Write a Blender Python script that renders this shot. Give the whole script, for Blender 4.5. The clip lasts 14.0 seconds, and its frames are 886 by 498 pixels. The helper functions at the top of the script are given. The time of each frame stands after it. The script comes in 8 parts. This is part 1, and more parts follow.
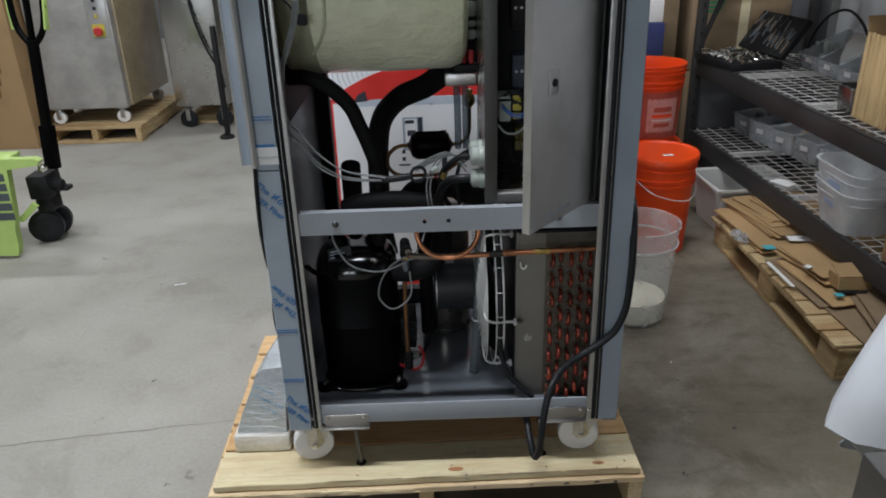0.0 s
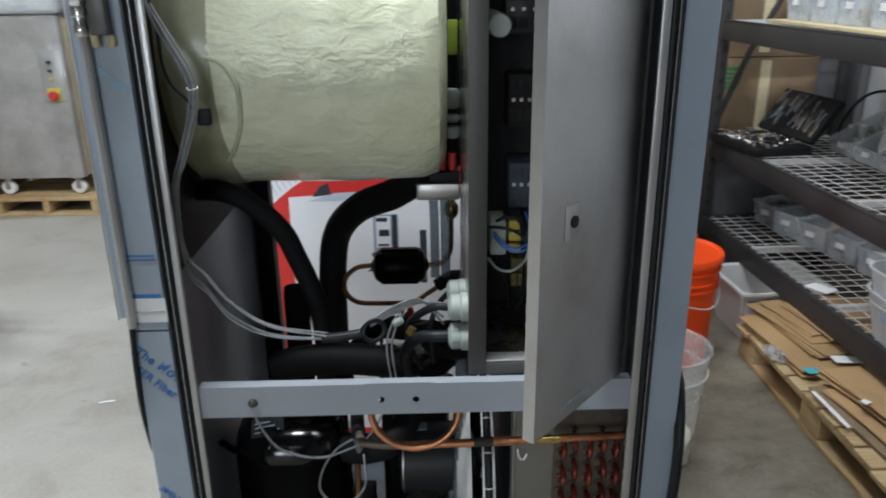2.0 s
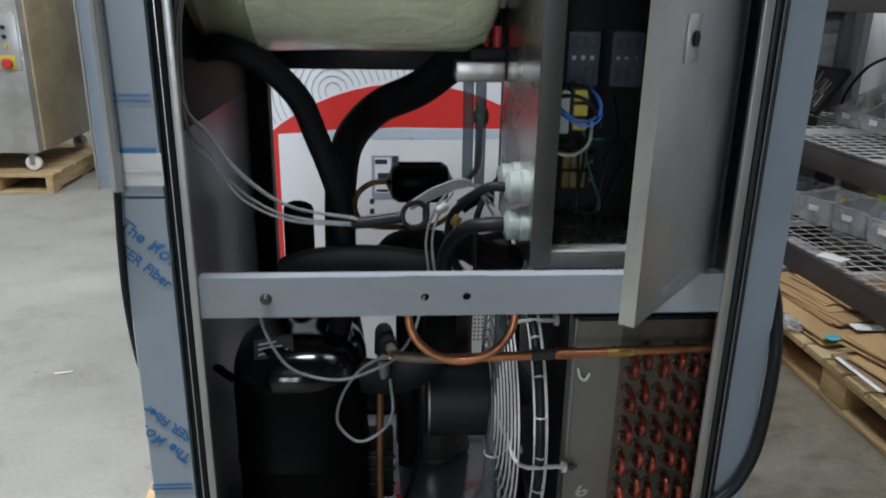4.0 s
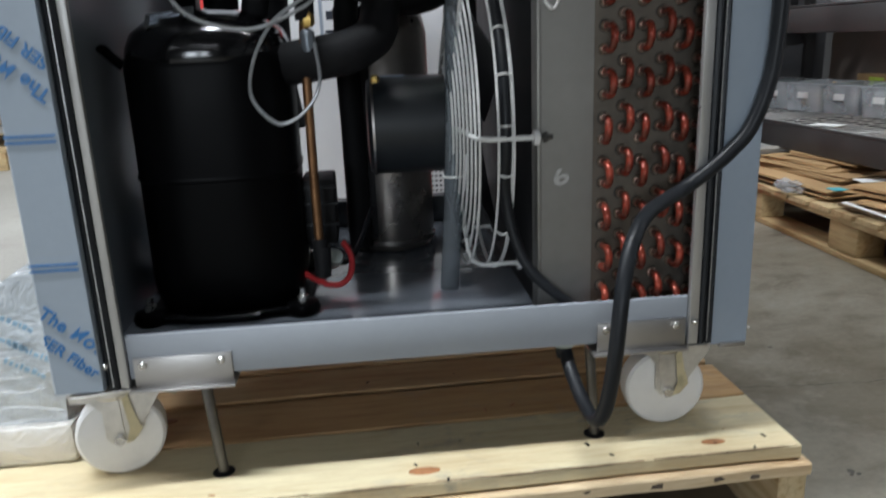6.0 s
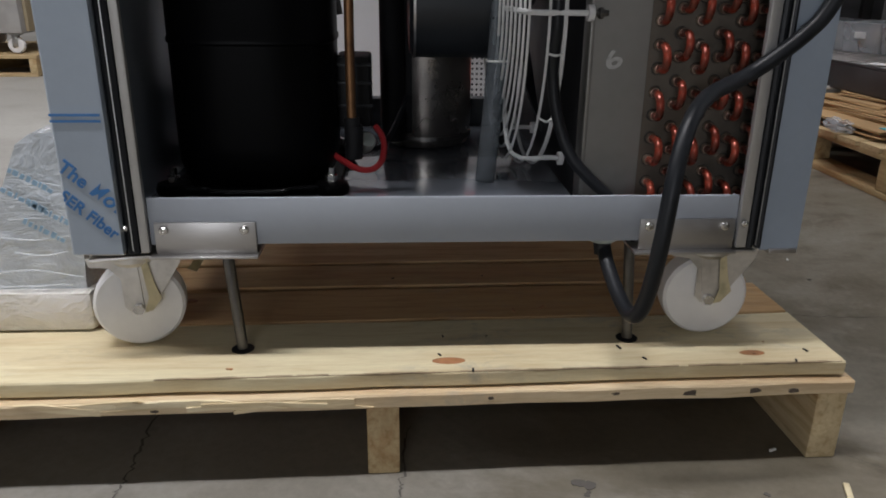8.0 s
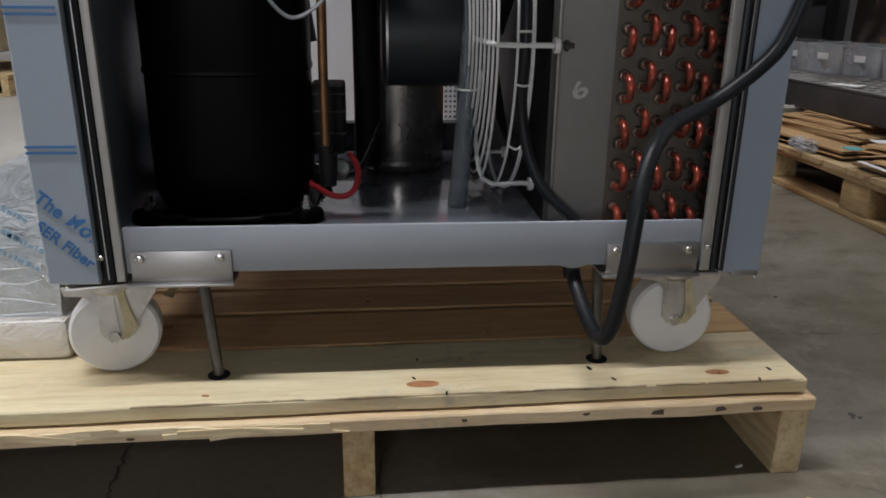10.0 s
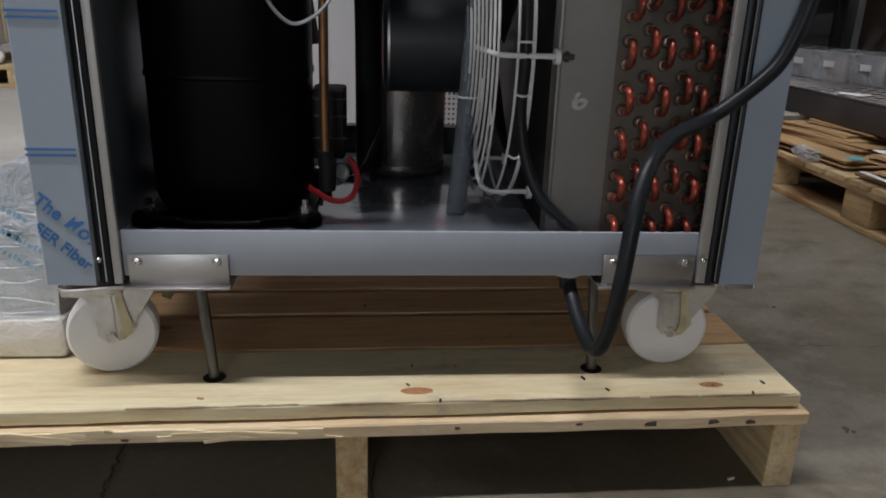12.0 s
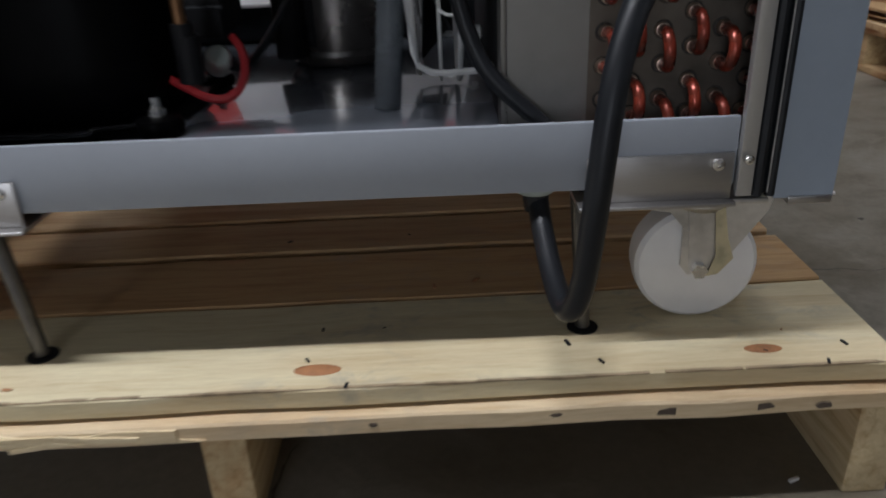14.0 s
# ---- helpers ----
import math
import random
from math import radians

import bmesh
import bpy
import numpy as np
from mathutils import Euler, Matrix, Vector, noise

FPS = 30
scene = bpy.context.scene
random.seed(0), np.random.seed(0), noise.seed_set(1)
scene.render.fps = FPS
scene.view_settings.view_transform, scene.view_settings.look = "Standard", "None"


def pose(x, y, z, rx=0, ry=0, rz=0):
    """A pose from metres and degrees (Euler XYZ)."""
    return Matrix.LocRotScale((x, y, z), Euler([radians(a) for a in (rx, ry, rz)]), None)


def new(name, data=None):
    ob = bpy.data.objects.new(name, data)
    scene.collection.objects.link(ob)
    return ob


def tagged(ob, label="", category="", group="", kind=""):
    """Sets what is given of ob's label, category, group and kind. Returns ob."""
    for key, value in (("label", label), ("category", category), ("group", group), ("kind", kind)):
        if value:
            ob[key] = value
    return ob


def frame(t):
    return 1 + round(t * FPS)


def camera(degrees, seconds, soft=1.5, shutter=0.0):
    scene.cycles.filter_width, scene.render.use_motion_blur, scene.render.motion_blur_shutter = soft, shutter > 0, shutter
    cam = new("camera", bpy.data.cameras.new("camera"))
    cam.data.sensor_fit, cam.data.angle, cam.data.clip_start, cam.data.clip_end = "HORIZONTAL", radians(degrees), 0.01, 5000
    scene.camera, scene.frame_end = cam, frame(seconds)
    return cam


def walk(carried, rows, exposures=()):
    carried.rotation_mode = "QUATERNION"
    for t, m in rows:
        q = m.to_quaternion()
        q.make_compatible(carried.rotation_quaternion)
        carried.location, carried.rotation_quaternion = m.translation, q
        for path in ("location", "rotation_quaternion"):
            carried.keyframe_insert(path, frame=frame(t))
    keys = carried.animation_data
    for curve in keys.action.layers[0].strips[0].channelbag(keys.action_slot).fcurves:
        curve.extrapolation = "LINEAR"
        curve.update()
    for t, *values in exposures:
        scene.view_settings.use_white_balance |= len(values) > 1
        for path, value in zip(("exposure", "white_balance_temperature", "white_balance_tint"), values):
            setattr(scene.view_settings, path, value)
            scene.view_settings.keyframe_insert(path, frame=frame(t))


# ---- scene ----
cam = camera(61.6, 14.0, soft=1.8, shutter=0.4)
# seconds, eye in metres, then yaw, pitch and roll in degrees
PATH = [
    (0.0, 0.0028, -0.0190, 1.3714, -0.95, -24.27, 1.66),
    (0.2, -0.0074, -0.0041, 1.3595, -0.76, -25.08, 1.73),
    (0.5, -0.0208, 0.0317, 1.3259, -2.17, -27.98, 1.11),
    (0.7, -0.0077, 0.0784, 1.3152, -3.55, -26.68, 1.42),
    (1.0, 0.0374, 0.2040, 1.3261, -4.29, -23.85, 0.13),
    (1.2, 0.0780, 0.2936, 1.3355, -1.88, -23.38, -0.62),
    (1.5, 0.0781, 0.3862, 1.3484, 1.62, -20.74, 0.02),
    (1.7, 0.0859, 0.4429, 1.3619, 2.52, -20.54, 1.16),
    (2.0, 0.0469, 0.4855, 1.3608, -1.31, -19.91, 0.68),
    (2.2, 0.0123, 0.5123, 1.3631, -3.61, -20.29, 0.23),
    (4.3, -0.0725, 0.6336, 1.0431, -4.06, -17.64, -0.95),
    (4.5, -0.0683, 0.6503, 0.9870, -4.62, -16.60, 0.88),
    (4.7, -0.0578, 0.6582, 0.9239, -5.54, -16.47, 1.06),
    (5.0, -0.0335, 0.6506, 0.8441, -5.95, -15.70, -0.25),
    (5.3, -0.0225, 0.6470, 0.7549, -7.11, -15.36, 1.08),
    (5.5, -0.0153, 0.6576, 0.7028, -7.23, -16.34, 2.51),
    (5.7, -0.0177, 0.6670, 0.6651, -6.74, -15.46, 2.35),
    (6.0, -0.0175, 0.6627, 0.6076, -5.95, -15.72, 2.18),
    (6.2, -0.0151, 0.6643, 0.5769, -4.35, -17.26, 1.85),
    (6.5, -0.0188, 0.6689, 0.5723, -3.86, -18.38, 1.83),
    (6.7, -0.0216, 0.6664, 0.5549, -3.71, -18.88, 1.89),
    (7.0, -0.0269, 0.6762, 0.5365, -3.46, -19.01, 0.08),
    (7.5, -0.0295, 0.6837, 0.5170, -3.70, -19.58, 0.20),
    (8.0, -0.0299, 0.6849, 0.5286, -3.20, -19.94, -0.58),
    (8.5, -0.0293, 0.6773, 0.5382, -3.58, -19.27, -0.35),
    (9.0, -0.0325, 0.6715, 0.5476, -3.56, -18.98, -1.23),
    (9.2, -0.0268, 0.6696, 0.5464, -4.28, -18.82, -1.10),
    (11.3, -0.0255, 0.6740, 0.5451, -5.26, -18.66, -0.58),
    (11.5, -0.0324, 0.6717, 0.5433, -4.77, -17.98, -1.22),
    (12.0, -0.0184, 0.6717, 0.5582, -4.39, -18.96, -1.68),
    (12.2, -0.0283, 0.6728, 0.5539, -4.14, -19.43, -0.81),
    (12.5, -0.0318, 0.6786, 0.5440, -3.93, -18.15, 0.36),
    (12.7, -0.0363, 0.6931, 0.5271, -3.24, -19.83, 0.68),
    (13.0, -0.0215, 0.7276, 0.5159, -3.32, -19.03, 2.35),
    (13.2, 0.0236, 0.7420, 0.5014, -2.00, -19.22, 2.90),
    (13.5, 0.0220, 0.7805, 0.4497, -1.13, -21.82, 2.82),
    (13.7, 0.0792, 0.8328, 0.4556, 0.39, -22.35, 2.71),
    (14.0, 0.1312, 0.9364, 0.4589, -0.44, -25.40, 2.38),
]
# the clip's own exposure and white balance drift: seconds, stops, kelvin, tint
EXPOSURES = [(0.0, -0.45, 6440, 8), (1.0, -0.4, 6380, 7), (1.5, -0.2, 6320, 7), (2.2, -0.1, 6280, 7), (4.5, -0.1, 6260, 6.5), (5.0, 0.0, 6240, 6.5), (5.5, 0.2, 6250, 6.5), (6.0, 0.27, 6280, 7), (6.5, 0.25, 6320, 8),
             (7.2, -0.1, 6480, 10), (8.0, -0.35, 6620, 13), (9.2, -0.35, 6640, 13), (11.5, -0.4, 6640, 13), (13.5, -0.45, 6340, 13), (14.0, -0.43, 6340, 13)]
walk(cam, [(t, pose(x, y, z, 90 + pitch, roll, yaw)) for t, x, y, z, yaw, pitch, roll in PATH], EXPOSURES)

# ---- light ----
world = bpy.data.worlds.new("world")
scene.world = world
world.use_nodes = True
world.node_tree.nodes["Background"].inputs[0].default_value = (0.75, 0.85, 1.0, 1)
world.node_tree.nodes["Background"].inputs[1].default_value = 0.02


def strip_lamp(x, y, z, length, power, along="x", width=0.12):
    """A ceiling strip light that shines down."""
    data = bpy.data.lights.new("strip_light", "AREA")
    data.shape, data.size, data.size_y = "RECTANGLE", length, width
    data.energy, data.color = power, (0.96, 0.985, 1.03)
    ob = new("strip_light", data)
    ob.matrix_basis = pose(x, y, z, 0, 0, 0 if along == "x" else 90)
    return ob


LAMP_POWER = 1.0
for lx, ly, length, watts in ((-1.1, 1.02, 2.4, 200), (0.75, 2.6, 2.4, 78), (-4.2, 1.20, 2.4, 105), (-4.2, 4.7, 2.4, 125), (-0.8, -4.2, 2.4, 14), (-0.8, -7.6, 2.4, 12), (-4.2, -4.2, 2.4, 16),
                              (-0.6, 8.2, 2.4, 60), (-4.2, 8.2, 2.4, 60)):
    strip_lamp(lx, ly, 4.25, length, watts * LAMP_POWER)

WINDOWS = ((-3.5, -2.4, 130), (-1.85, -1.25, 66))  # x from, x to, watts: unseen end-wall windows, assumed from tall highlights
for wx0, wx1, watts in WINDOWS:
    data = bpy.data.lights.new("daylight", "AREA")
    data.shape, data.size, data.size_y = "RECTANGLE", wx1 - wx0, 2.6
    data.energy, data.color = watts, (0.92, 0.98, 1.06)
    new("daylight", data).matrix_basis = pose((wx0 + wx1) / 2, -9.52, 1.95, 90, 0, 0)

# ---- materials ----
def nodes_of(name):
    m = bpy.data.materials.new(name)
    m.use_nodes = True
    nt = m.node_tree
    return m, nt, nt.nodes["Principled BSDF"]


def noise_node(nt, scale, detail=4.0, rough=0.55, stretch=(1, 1, 1), distortion=0.0):
    tc = nt.nodes.new("ShaderNodeTexCoord")
    mp = nt.nodes.new("ShaderNodeMapping")
    mp.inputs["Scale"].default_value = stretch
    nz = nt.nodes.new("ShaderNodeTexNoise")
    nz.inputs["Scale"].default_value, nz.inputs["Detail"].default_value = scale, detail
    nz.inputs["Roughness"].default_value, nz.inputs["Distortion"].default_value = rough, distortion
    nt.links.new(tc.outputs["Object"], mp.inputs["Vector"])
    nt.links.new(mp.outputs["Vector"], nz.inputs["Vector"])
    return nz


def ramp(nt, src, stops):
    rp = nt.nodes.new("ShaderNodeValToRGB")
    els = rp.color_ramp.elements
    while len(els) < len(stops):
        els.new(0.5)
    for el, (p, c) in zip(els, stops):
        el.position, el.color = p, (*c, 1)
    nt.links.new(src, rp.inputs["Fac"])
    return rp


def mixed(nt, fac, a, b, mode="MIX", amount=None):
    mx = nt.nodes.new("ShaderNodeMix")
    mx.data_type, mx.blend_type = "RGBA", mode
    for sock, val in ((mx.inputs[6], a), (mx.inputs[7], b)):
        if isinstance(val, tuple):
            sock.default_value = (*val, 1)
        else:
            nt.links.new(val, sock)
    if amount is not None:
        mx.inputs[0].default_value = amount
    else:
        nt.links.new(fac, mx.inputs[0])
    return mx.outputs[2]


def bump(nt, shader, src, strength, distance=0.002):
    bp = nt.nodes.new("ShaderNodeBump")
    bp.inputs["Strength"].default_value, bp.inputs["Distance"].default_value = strength, distance
    nt.links.new(src, bp.inputs["Height"])
    nt.links.new(bp.outputs["Normal"], shader.inputs["Normal"])
    return bp


def surface(name, colour, rough=0.5, metal=0.0, vary=0.15, scale=6.0, fine=90.0, relief=0.08, stretch=(1, 1, 1), second=None,
            coat=0.0, rough_vary=0.15, spread=0.0, spec=0.5, broad=(1, 1, 1)):
    """A painted, moulded or metal surface: large stains and fine grain in colour, gloss and relief."""
    m, nt, sh = nodes_of(name)
    big, small = noise_node(nt, scale, 5, 0.6, broad), noise_node(nt, fine, 3, 0.6, stretch)
    dark = tuple(c * (1 - vary) for c in colour) if second is None else second
    light = tuple(min(1, c * (1 + vary * 0.5)) for c in colour)
    col = ramp(nt, big.outputs["Fac"], [(0.32, dark), (0.5, colour), (0.7, light)]).outputs["Color"]
    grain = ramp(nt, small.outputs["Fac"], [(0.3, (0.86, 0.86, 0.86)), (0.7, (1, 1, 1))]).outputs["Color"]
    col = mixed(nt, None, col, grain, "MULTIPLY", min(1.0, vary * 3))
    if spread:
        info = nt.nodes.new("ShaderNodeObjectInfo")
        tone = ramp(nt, info.outputs["Random"], [(0, (1 - spread,) * 3), (1, (1, 1, 1))]).outputs["Color"]
        col = mixed(nt, None, col, tone, "MULTIPLY", 1.0)
    nt.links.new(col, sh.inputs["Base Color"])
    mr = nt.nodes.new("ShaderNodeMapRange")
    mr.inputs["To Min"].default_value, mr.inputs["To Max"].default_value = max(0.02, rough - rough_vary), min(1, rough + rough_vary)
    nt.links.new(big.outputs["Fac"], mr.inputs["Value"])
    nt.links.new(mr.outputs["Result"], sh.inputs["Roughness"])
    sh.inputs["Metallic"].default_value = metal
    sh.inputs["Coat Weight"].default_value = coat
    sh.inputs["Specular IOR Level"].default_value = spec
    if relief:
        bump(nt, sh, small.outputs["Fac"], relief)
    return m


def wood(name, pale, dark, axis="x", grey=0.0, mould=0.0, plain=0.0):
    """Sawn softwood: grain along one axis, each board a little different; mould adds blue-grey patches, plain softens the streaks."""
    m, nt, sh = nodes_of(name)
    st = {"x": (1.2, 14, 14), "y": (14, 1.2, 14), "z": (14, 14, 1.2)}[axis]
    grain = noise_node(nt, 7, 6, 0.65, st, 0.6)
    fibre = noise_node(nt, 45, 4, 0.7, st)
    stain = noise_node(nt, 3.0, 5, 0.6)
    info = nt.nodes.new("ShaderNodeObjectInfo")
    col = ramp(nt, grain.outputs["Fac"], [(0.3, dark), (0.52, pale), (0.75, tuple(min(1, c * 1.08) for c in pale))]).outputs["Color"]
    fib = ramp(nt, fibre.outputs["Fac"], [(0.3, (0.78, 0.76, 0.72)), (0.6, (1, 1, 1))]).outputs["Color"]
    col = mixed(nt, None, col, fib, "MULTIPLY", 0.5)
    tone = ramp(nt, info.outputs["Random"], [(0, (0.80, 0.74, 0.66)), (0.5, (0.95, 0.93, 0.9)), (1, (1.0, 1.0, 1.0))]).outputs["Color"]
    col = mixed(nt, None, col, tone, "MULTIPLY", 1.0)
    st2 = ramp(nt, stain.outputs["Fac"], [(0.28, (0.55, 0.5, 0.46)), (0.42, (1, 1, 1))]).outputs["Color"]
    col = mixed(nt, None, col, st2, "MULTIPLY", 0.35 + grey)
    streak = noise_node(nt, 2.6, 5, 0.62, tuple(0.35 * s for s in st), 0.8)
    heart = ramp(nt, streak.outputs["Fac"], [(0.36, (0.74, 0.58, 0.44)), (0.50, (1, 1, 1)), (0.66, (1.0, 0.96, 0.9))]).outputs["Color"]
    col = mixed(nt, None, col, heart, "MULTIPLY", 0.75 * (1 - plain))
    if mould:
        spots, where = noise_node(nt, 34, 6, 0.72, (0.7, 1, 1), 0.6), noise_node(nt, 3.4, 3, 0.5, (1, 1.6, 1))
        sp = ramp(nt, spots.outputs["Fac"], [(0.50, (0, 0, 0)), (0.64, (1, 1, 1))])
        wh = ramp(nt, where.outputs["Fac"], [(0.53, (0, 0, 0)), (0.64, (mould, mould, mould))])
        both = mixed(nt, None, sp.outputs["Color"], wh.outputs["Color"], "MULTIPLY", 1.0)
        col = mixed(nt, both, col, (0.27, 0.27, 0.25))
    nt.links.new(col, sh.inputs["Base Color"])
    sh.inputs["Roughness"].default_value = 0.75
    bump(nt, sh, fibre.outputs["Fac"], 0.35, 0.001)
    return m


def glassy(name, tint, rough=0.08, clear=0.75, wrinkle=0.0, ior=1.45):
    """Thin clear plastic: part see-through, part glossy milky skin."""
    m, nt, sh = nodes_of(name)
    out = nt.nodes["Material Output"]
    tr = nt.nodes.new("ShaderNodeBsdfTransparent")
    tr.inputs["Color"].default_value = (*tint, 1)
    mx = nt.nodes.new("ShaderNodeMixShader")
    nz = noise_node(nt, 9, 4, 0.6)
    fac = ramp(nt, nz.outputs["Fac"], [(0.3, (1 - clear - 0.06,) * 3), (0.7, (min(1, 1 - clear + 0.1),) * 3)])
    nt.links.new(fac.outputs["Color"], mx.inputs[0])
    nt.links.new(tr.outputs[0], mx.inputs[1])
    nt.links.new(sh.outputs[0], mx.inputs[2])
    nt.links.new(mx.outputs[0], out.inputs["Surface"])
    sh.inputs["Base Color"].default_value = (*tint, 1)
    sh.inputs["Roughness"].default_value = rough
    sh.inputs["IOR"].default_value = ior
    if wrinkle:
        wr = noise_node(nt, 26, 4, 0.6, (1, 3, 1), 1.5)
        bump(nt, sh, wr.outputs["Fac"], wrinkle, 0.01)
    return m


def film_wrapped(name, colour, dark, rough=0.28, wrinkle=0.6, scale=16, stretch=(1, 1, 3), swirl=1.2, coat=0.7):
    """A body under tight stretch film: glossy creases over its own colour."""
    m, nt, sh = nodes_of(name)
    big, crease = noise_node(nt, 4, 5, 0.6), noise_node(nt, scale, 5, 0.62, stretch, swirl)
    col = ramp(nt, big.outputs["Fac"], [(0.3, dark), (0.6, colour)]).outputs["Color"]
    cr = ramp(nt, crease.outputs["Fac"], [(0.35, (0.82, 0.82, 0.8)), (0.6, (1, 1, 1))]).outputs["Color"]
    nt.links.new(mixed(nt, None, col, cr, "MULTIPLY", 0.7), sh.inputs["Base Color"])
    sh.inputs["Roughness"].default_value = rough + 0.15
    sh.inputs["Coat Weight"].default_value, sh.inputs["Coat Roughness"].default_value = coat, rough * 0.5
    bp = bump(nt, sh, crease.outputs["Fac"], wrinkle, 0.012)
    nt.links.new(bp.outputs["Normal"], sh.inputs["Coat Normal"])
    return m


def concrete():
    """Worn slab: broad tone, mottling, dark oily spots, pale scuffs, and brown dirt along the rack with the dimmer
    light there put in.
    """
    m, nt, sh = nodes_of("concrete_floor")
    broad, mid, fine = noise_node(nt, 0.7, 5, 0.6), noise_node(nt, 3.4, 7, 0.7, distortion=0.4), noise_node(nt, 80, 4, 0.7)
    spots, scuff = noise_node(nt, 11, 4, 0.6), noise_node(nt, 2.6, 6, 0.75, (1, 2.2, 1), 0.8)
    col = ramp(nt, broad.outputs["Fac"], [(0.3, (0.245, 0.232, 0.208)), (0.5, (0.325, 0.31, 0.282)), (0.7, (0.40, 0.386, 0.358))]).outputs["Color"]
    md = ramp(nt, mid.outputs["Fac"], [(0.30, (0.66, 0.64, 0.61)), (0.46, (0.92, 0.92, 0.9)), (0.7, (1, 1, 1))]).outputs["Color"]
    col = mixed(nt, None, col, md, "MULTIPLY", 0.85)
    sp = ramp(nt, spots.outputs["Fac"], [(0.25, (0.38, 0.36, 0.35)), (0.33, (1, 1, 1))]).outputs["Color"]
    col = mixed(nt, None, col, sp, "MULTIPLY", 0.75)
    # brown dirt towards the rack; its ramp also holds the dimmer light there
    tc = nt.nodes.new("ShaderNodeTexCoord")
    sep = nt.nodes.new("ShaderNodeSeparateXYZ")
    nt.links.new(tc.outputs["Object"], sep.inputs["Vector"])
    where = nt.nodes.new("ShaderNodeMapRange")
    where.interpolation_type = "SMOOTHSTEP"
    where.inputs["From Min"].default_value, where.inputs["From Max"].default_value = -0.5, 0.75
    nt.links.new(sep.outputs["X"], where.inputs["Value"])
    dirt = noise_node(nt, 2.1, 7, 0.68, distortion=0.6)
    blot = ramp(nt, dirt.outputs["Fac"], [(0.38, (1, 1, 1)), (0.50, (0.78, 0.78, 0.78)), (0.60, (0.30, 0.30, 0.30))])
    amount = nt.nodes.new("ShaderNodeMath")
    amount.operation = "MULTIPLY"
    # a darker brown patch in front of the pallet adds to it
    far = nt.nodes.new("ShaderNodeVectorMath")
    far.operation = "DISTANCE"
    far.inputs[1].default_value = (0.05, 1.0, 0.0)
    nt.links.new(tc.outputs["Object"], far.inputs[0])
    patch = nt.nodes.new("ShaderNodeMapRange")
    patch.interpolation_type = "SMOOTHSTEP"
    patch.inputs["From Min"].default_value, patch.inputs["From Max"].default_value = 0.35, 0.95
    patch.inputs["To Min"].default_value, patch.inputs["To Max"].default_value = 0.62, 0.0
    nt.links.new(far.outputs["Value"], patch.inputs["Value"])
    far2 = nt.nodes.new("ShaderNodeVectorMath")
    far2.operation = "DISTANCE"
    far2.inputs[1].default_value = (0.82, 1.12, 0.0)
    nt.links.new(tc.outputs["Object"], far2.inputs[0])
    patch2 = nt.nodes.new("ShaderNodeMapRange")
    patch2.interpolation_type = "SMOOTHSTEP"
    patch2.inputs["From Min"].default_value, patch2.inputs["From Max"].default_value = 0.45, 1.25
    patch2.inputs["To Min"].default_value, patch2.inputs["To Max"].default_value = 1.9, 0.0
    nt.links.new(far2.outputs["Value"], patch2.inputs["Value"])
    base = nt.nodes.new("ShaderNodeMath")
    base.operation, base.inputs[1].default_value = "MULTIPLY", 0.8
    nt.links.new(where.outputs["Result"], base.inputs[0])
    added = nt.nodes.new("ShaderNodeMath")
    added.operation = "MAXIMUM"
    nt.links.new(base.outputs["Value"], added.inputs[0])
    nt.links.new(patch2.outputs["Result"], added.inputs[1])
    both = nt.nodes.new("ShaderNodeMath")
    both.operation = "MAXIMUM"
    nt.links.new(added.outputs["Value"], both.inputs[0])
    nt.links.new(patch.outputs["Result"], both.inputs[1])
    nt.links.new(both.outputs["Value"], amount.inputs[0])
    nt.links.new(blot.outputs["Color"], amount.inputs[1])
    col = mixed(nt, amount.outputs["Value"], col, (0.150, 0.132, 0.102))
    warm = nt.nodes.new("ShaderNodeMath")
    warm.operation, warm.inputs[1].default_value = "MULTIPLY", 0.30
    nt.links.new(where.outputs["Result"], warm.inputs[0])
    col = mixed(nt, warm.outputs["Value"], col, (0.29, 0.26, 0.19))
    # smeared footmarks and spills over the dirty side
    smear = noise_node(nt, 6.5, 9, 0.72, (1, 1.3, 1), 0.35)
    smears = ramp(nt, smear.outputs["Fac"], [(0.36, (0.62, 0.58, 0.52)), (0.48, (0.86, 0.84, 0.80)), (0.62, (1.0, 0.99, 0.97))]).outputs["Color"]
    col = mixed(nt, where.outputs["Result"], col, smears, "MULTIPLY")
    fn = ramp(nt, fine.outputs["Fac"], [(0.3, (0.80, 0.80, 0.79)), (0.65, (1, 1, 1))]).outputs["Color"]
    col = mixed(nt, None, col, fn, "MULTIPLY", 0.8)
    pale = ramp(nt, scuff.outputs["Fac"], [(0.66, (0, 0, 0)), (0.78, (0.35, 0.35, 0.35))])
    col = mixed(nt, pale.outputs["Color"], col, (0.50, 0.49, 0.47))
    nt.links.new(col, sh.inputs["Base Color"])
    mr = nt.nodes.new("ShaderNodeMapRange")
    mr.inputs["To Min"].default_value, mr.inputs["To Max"].default_value = 0.36, 0.72
    nt.links.new(mid.outputs["Fac"], mr.inputs["Value"])
    nt.links.new(mr.outputs["Result"], sh.inputs["Roughness"])
    bump(nt, sh, fine.outputs["Fac"], 0.15, 0.001)
    return m


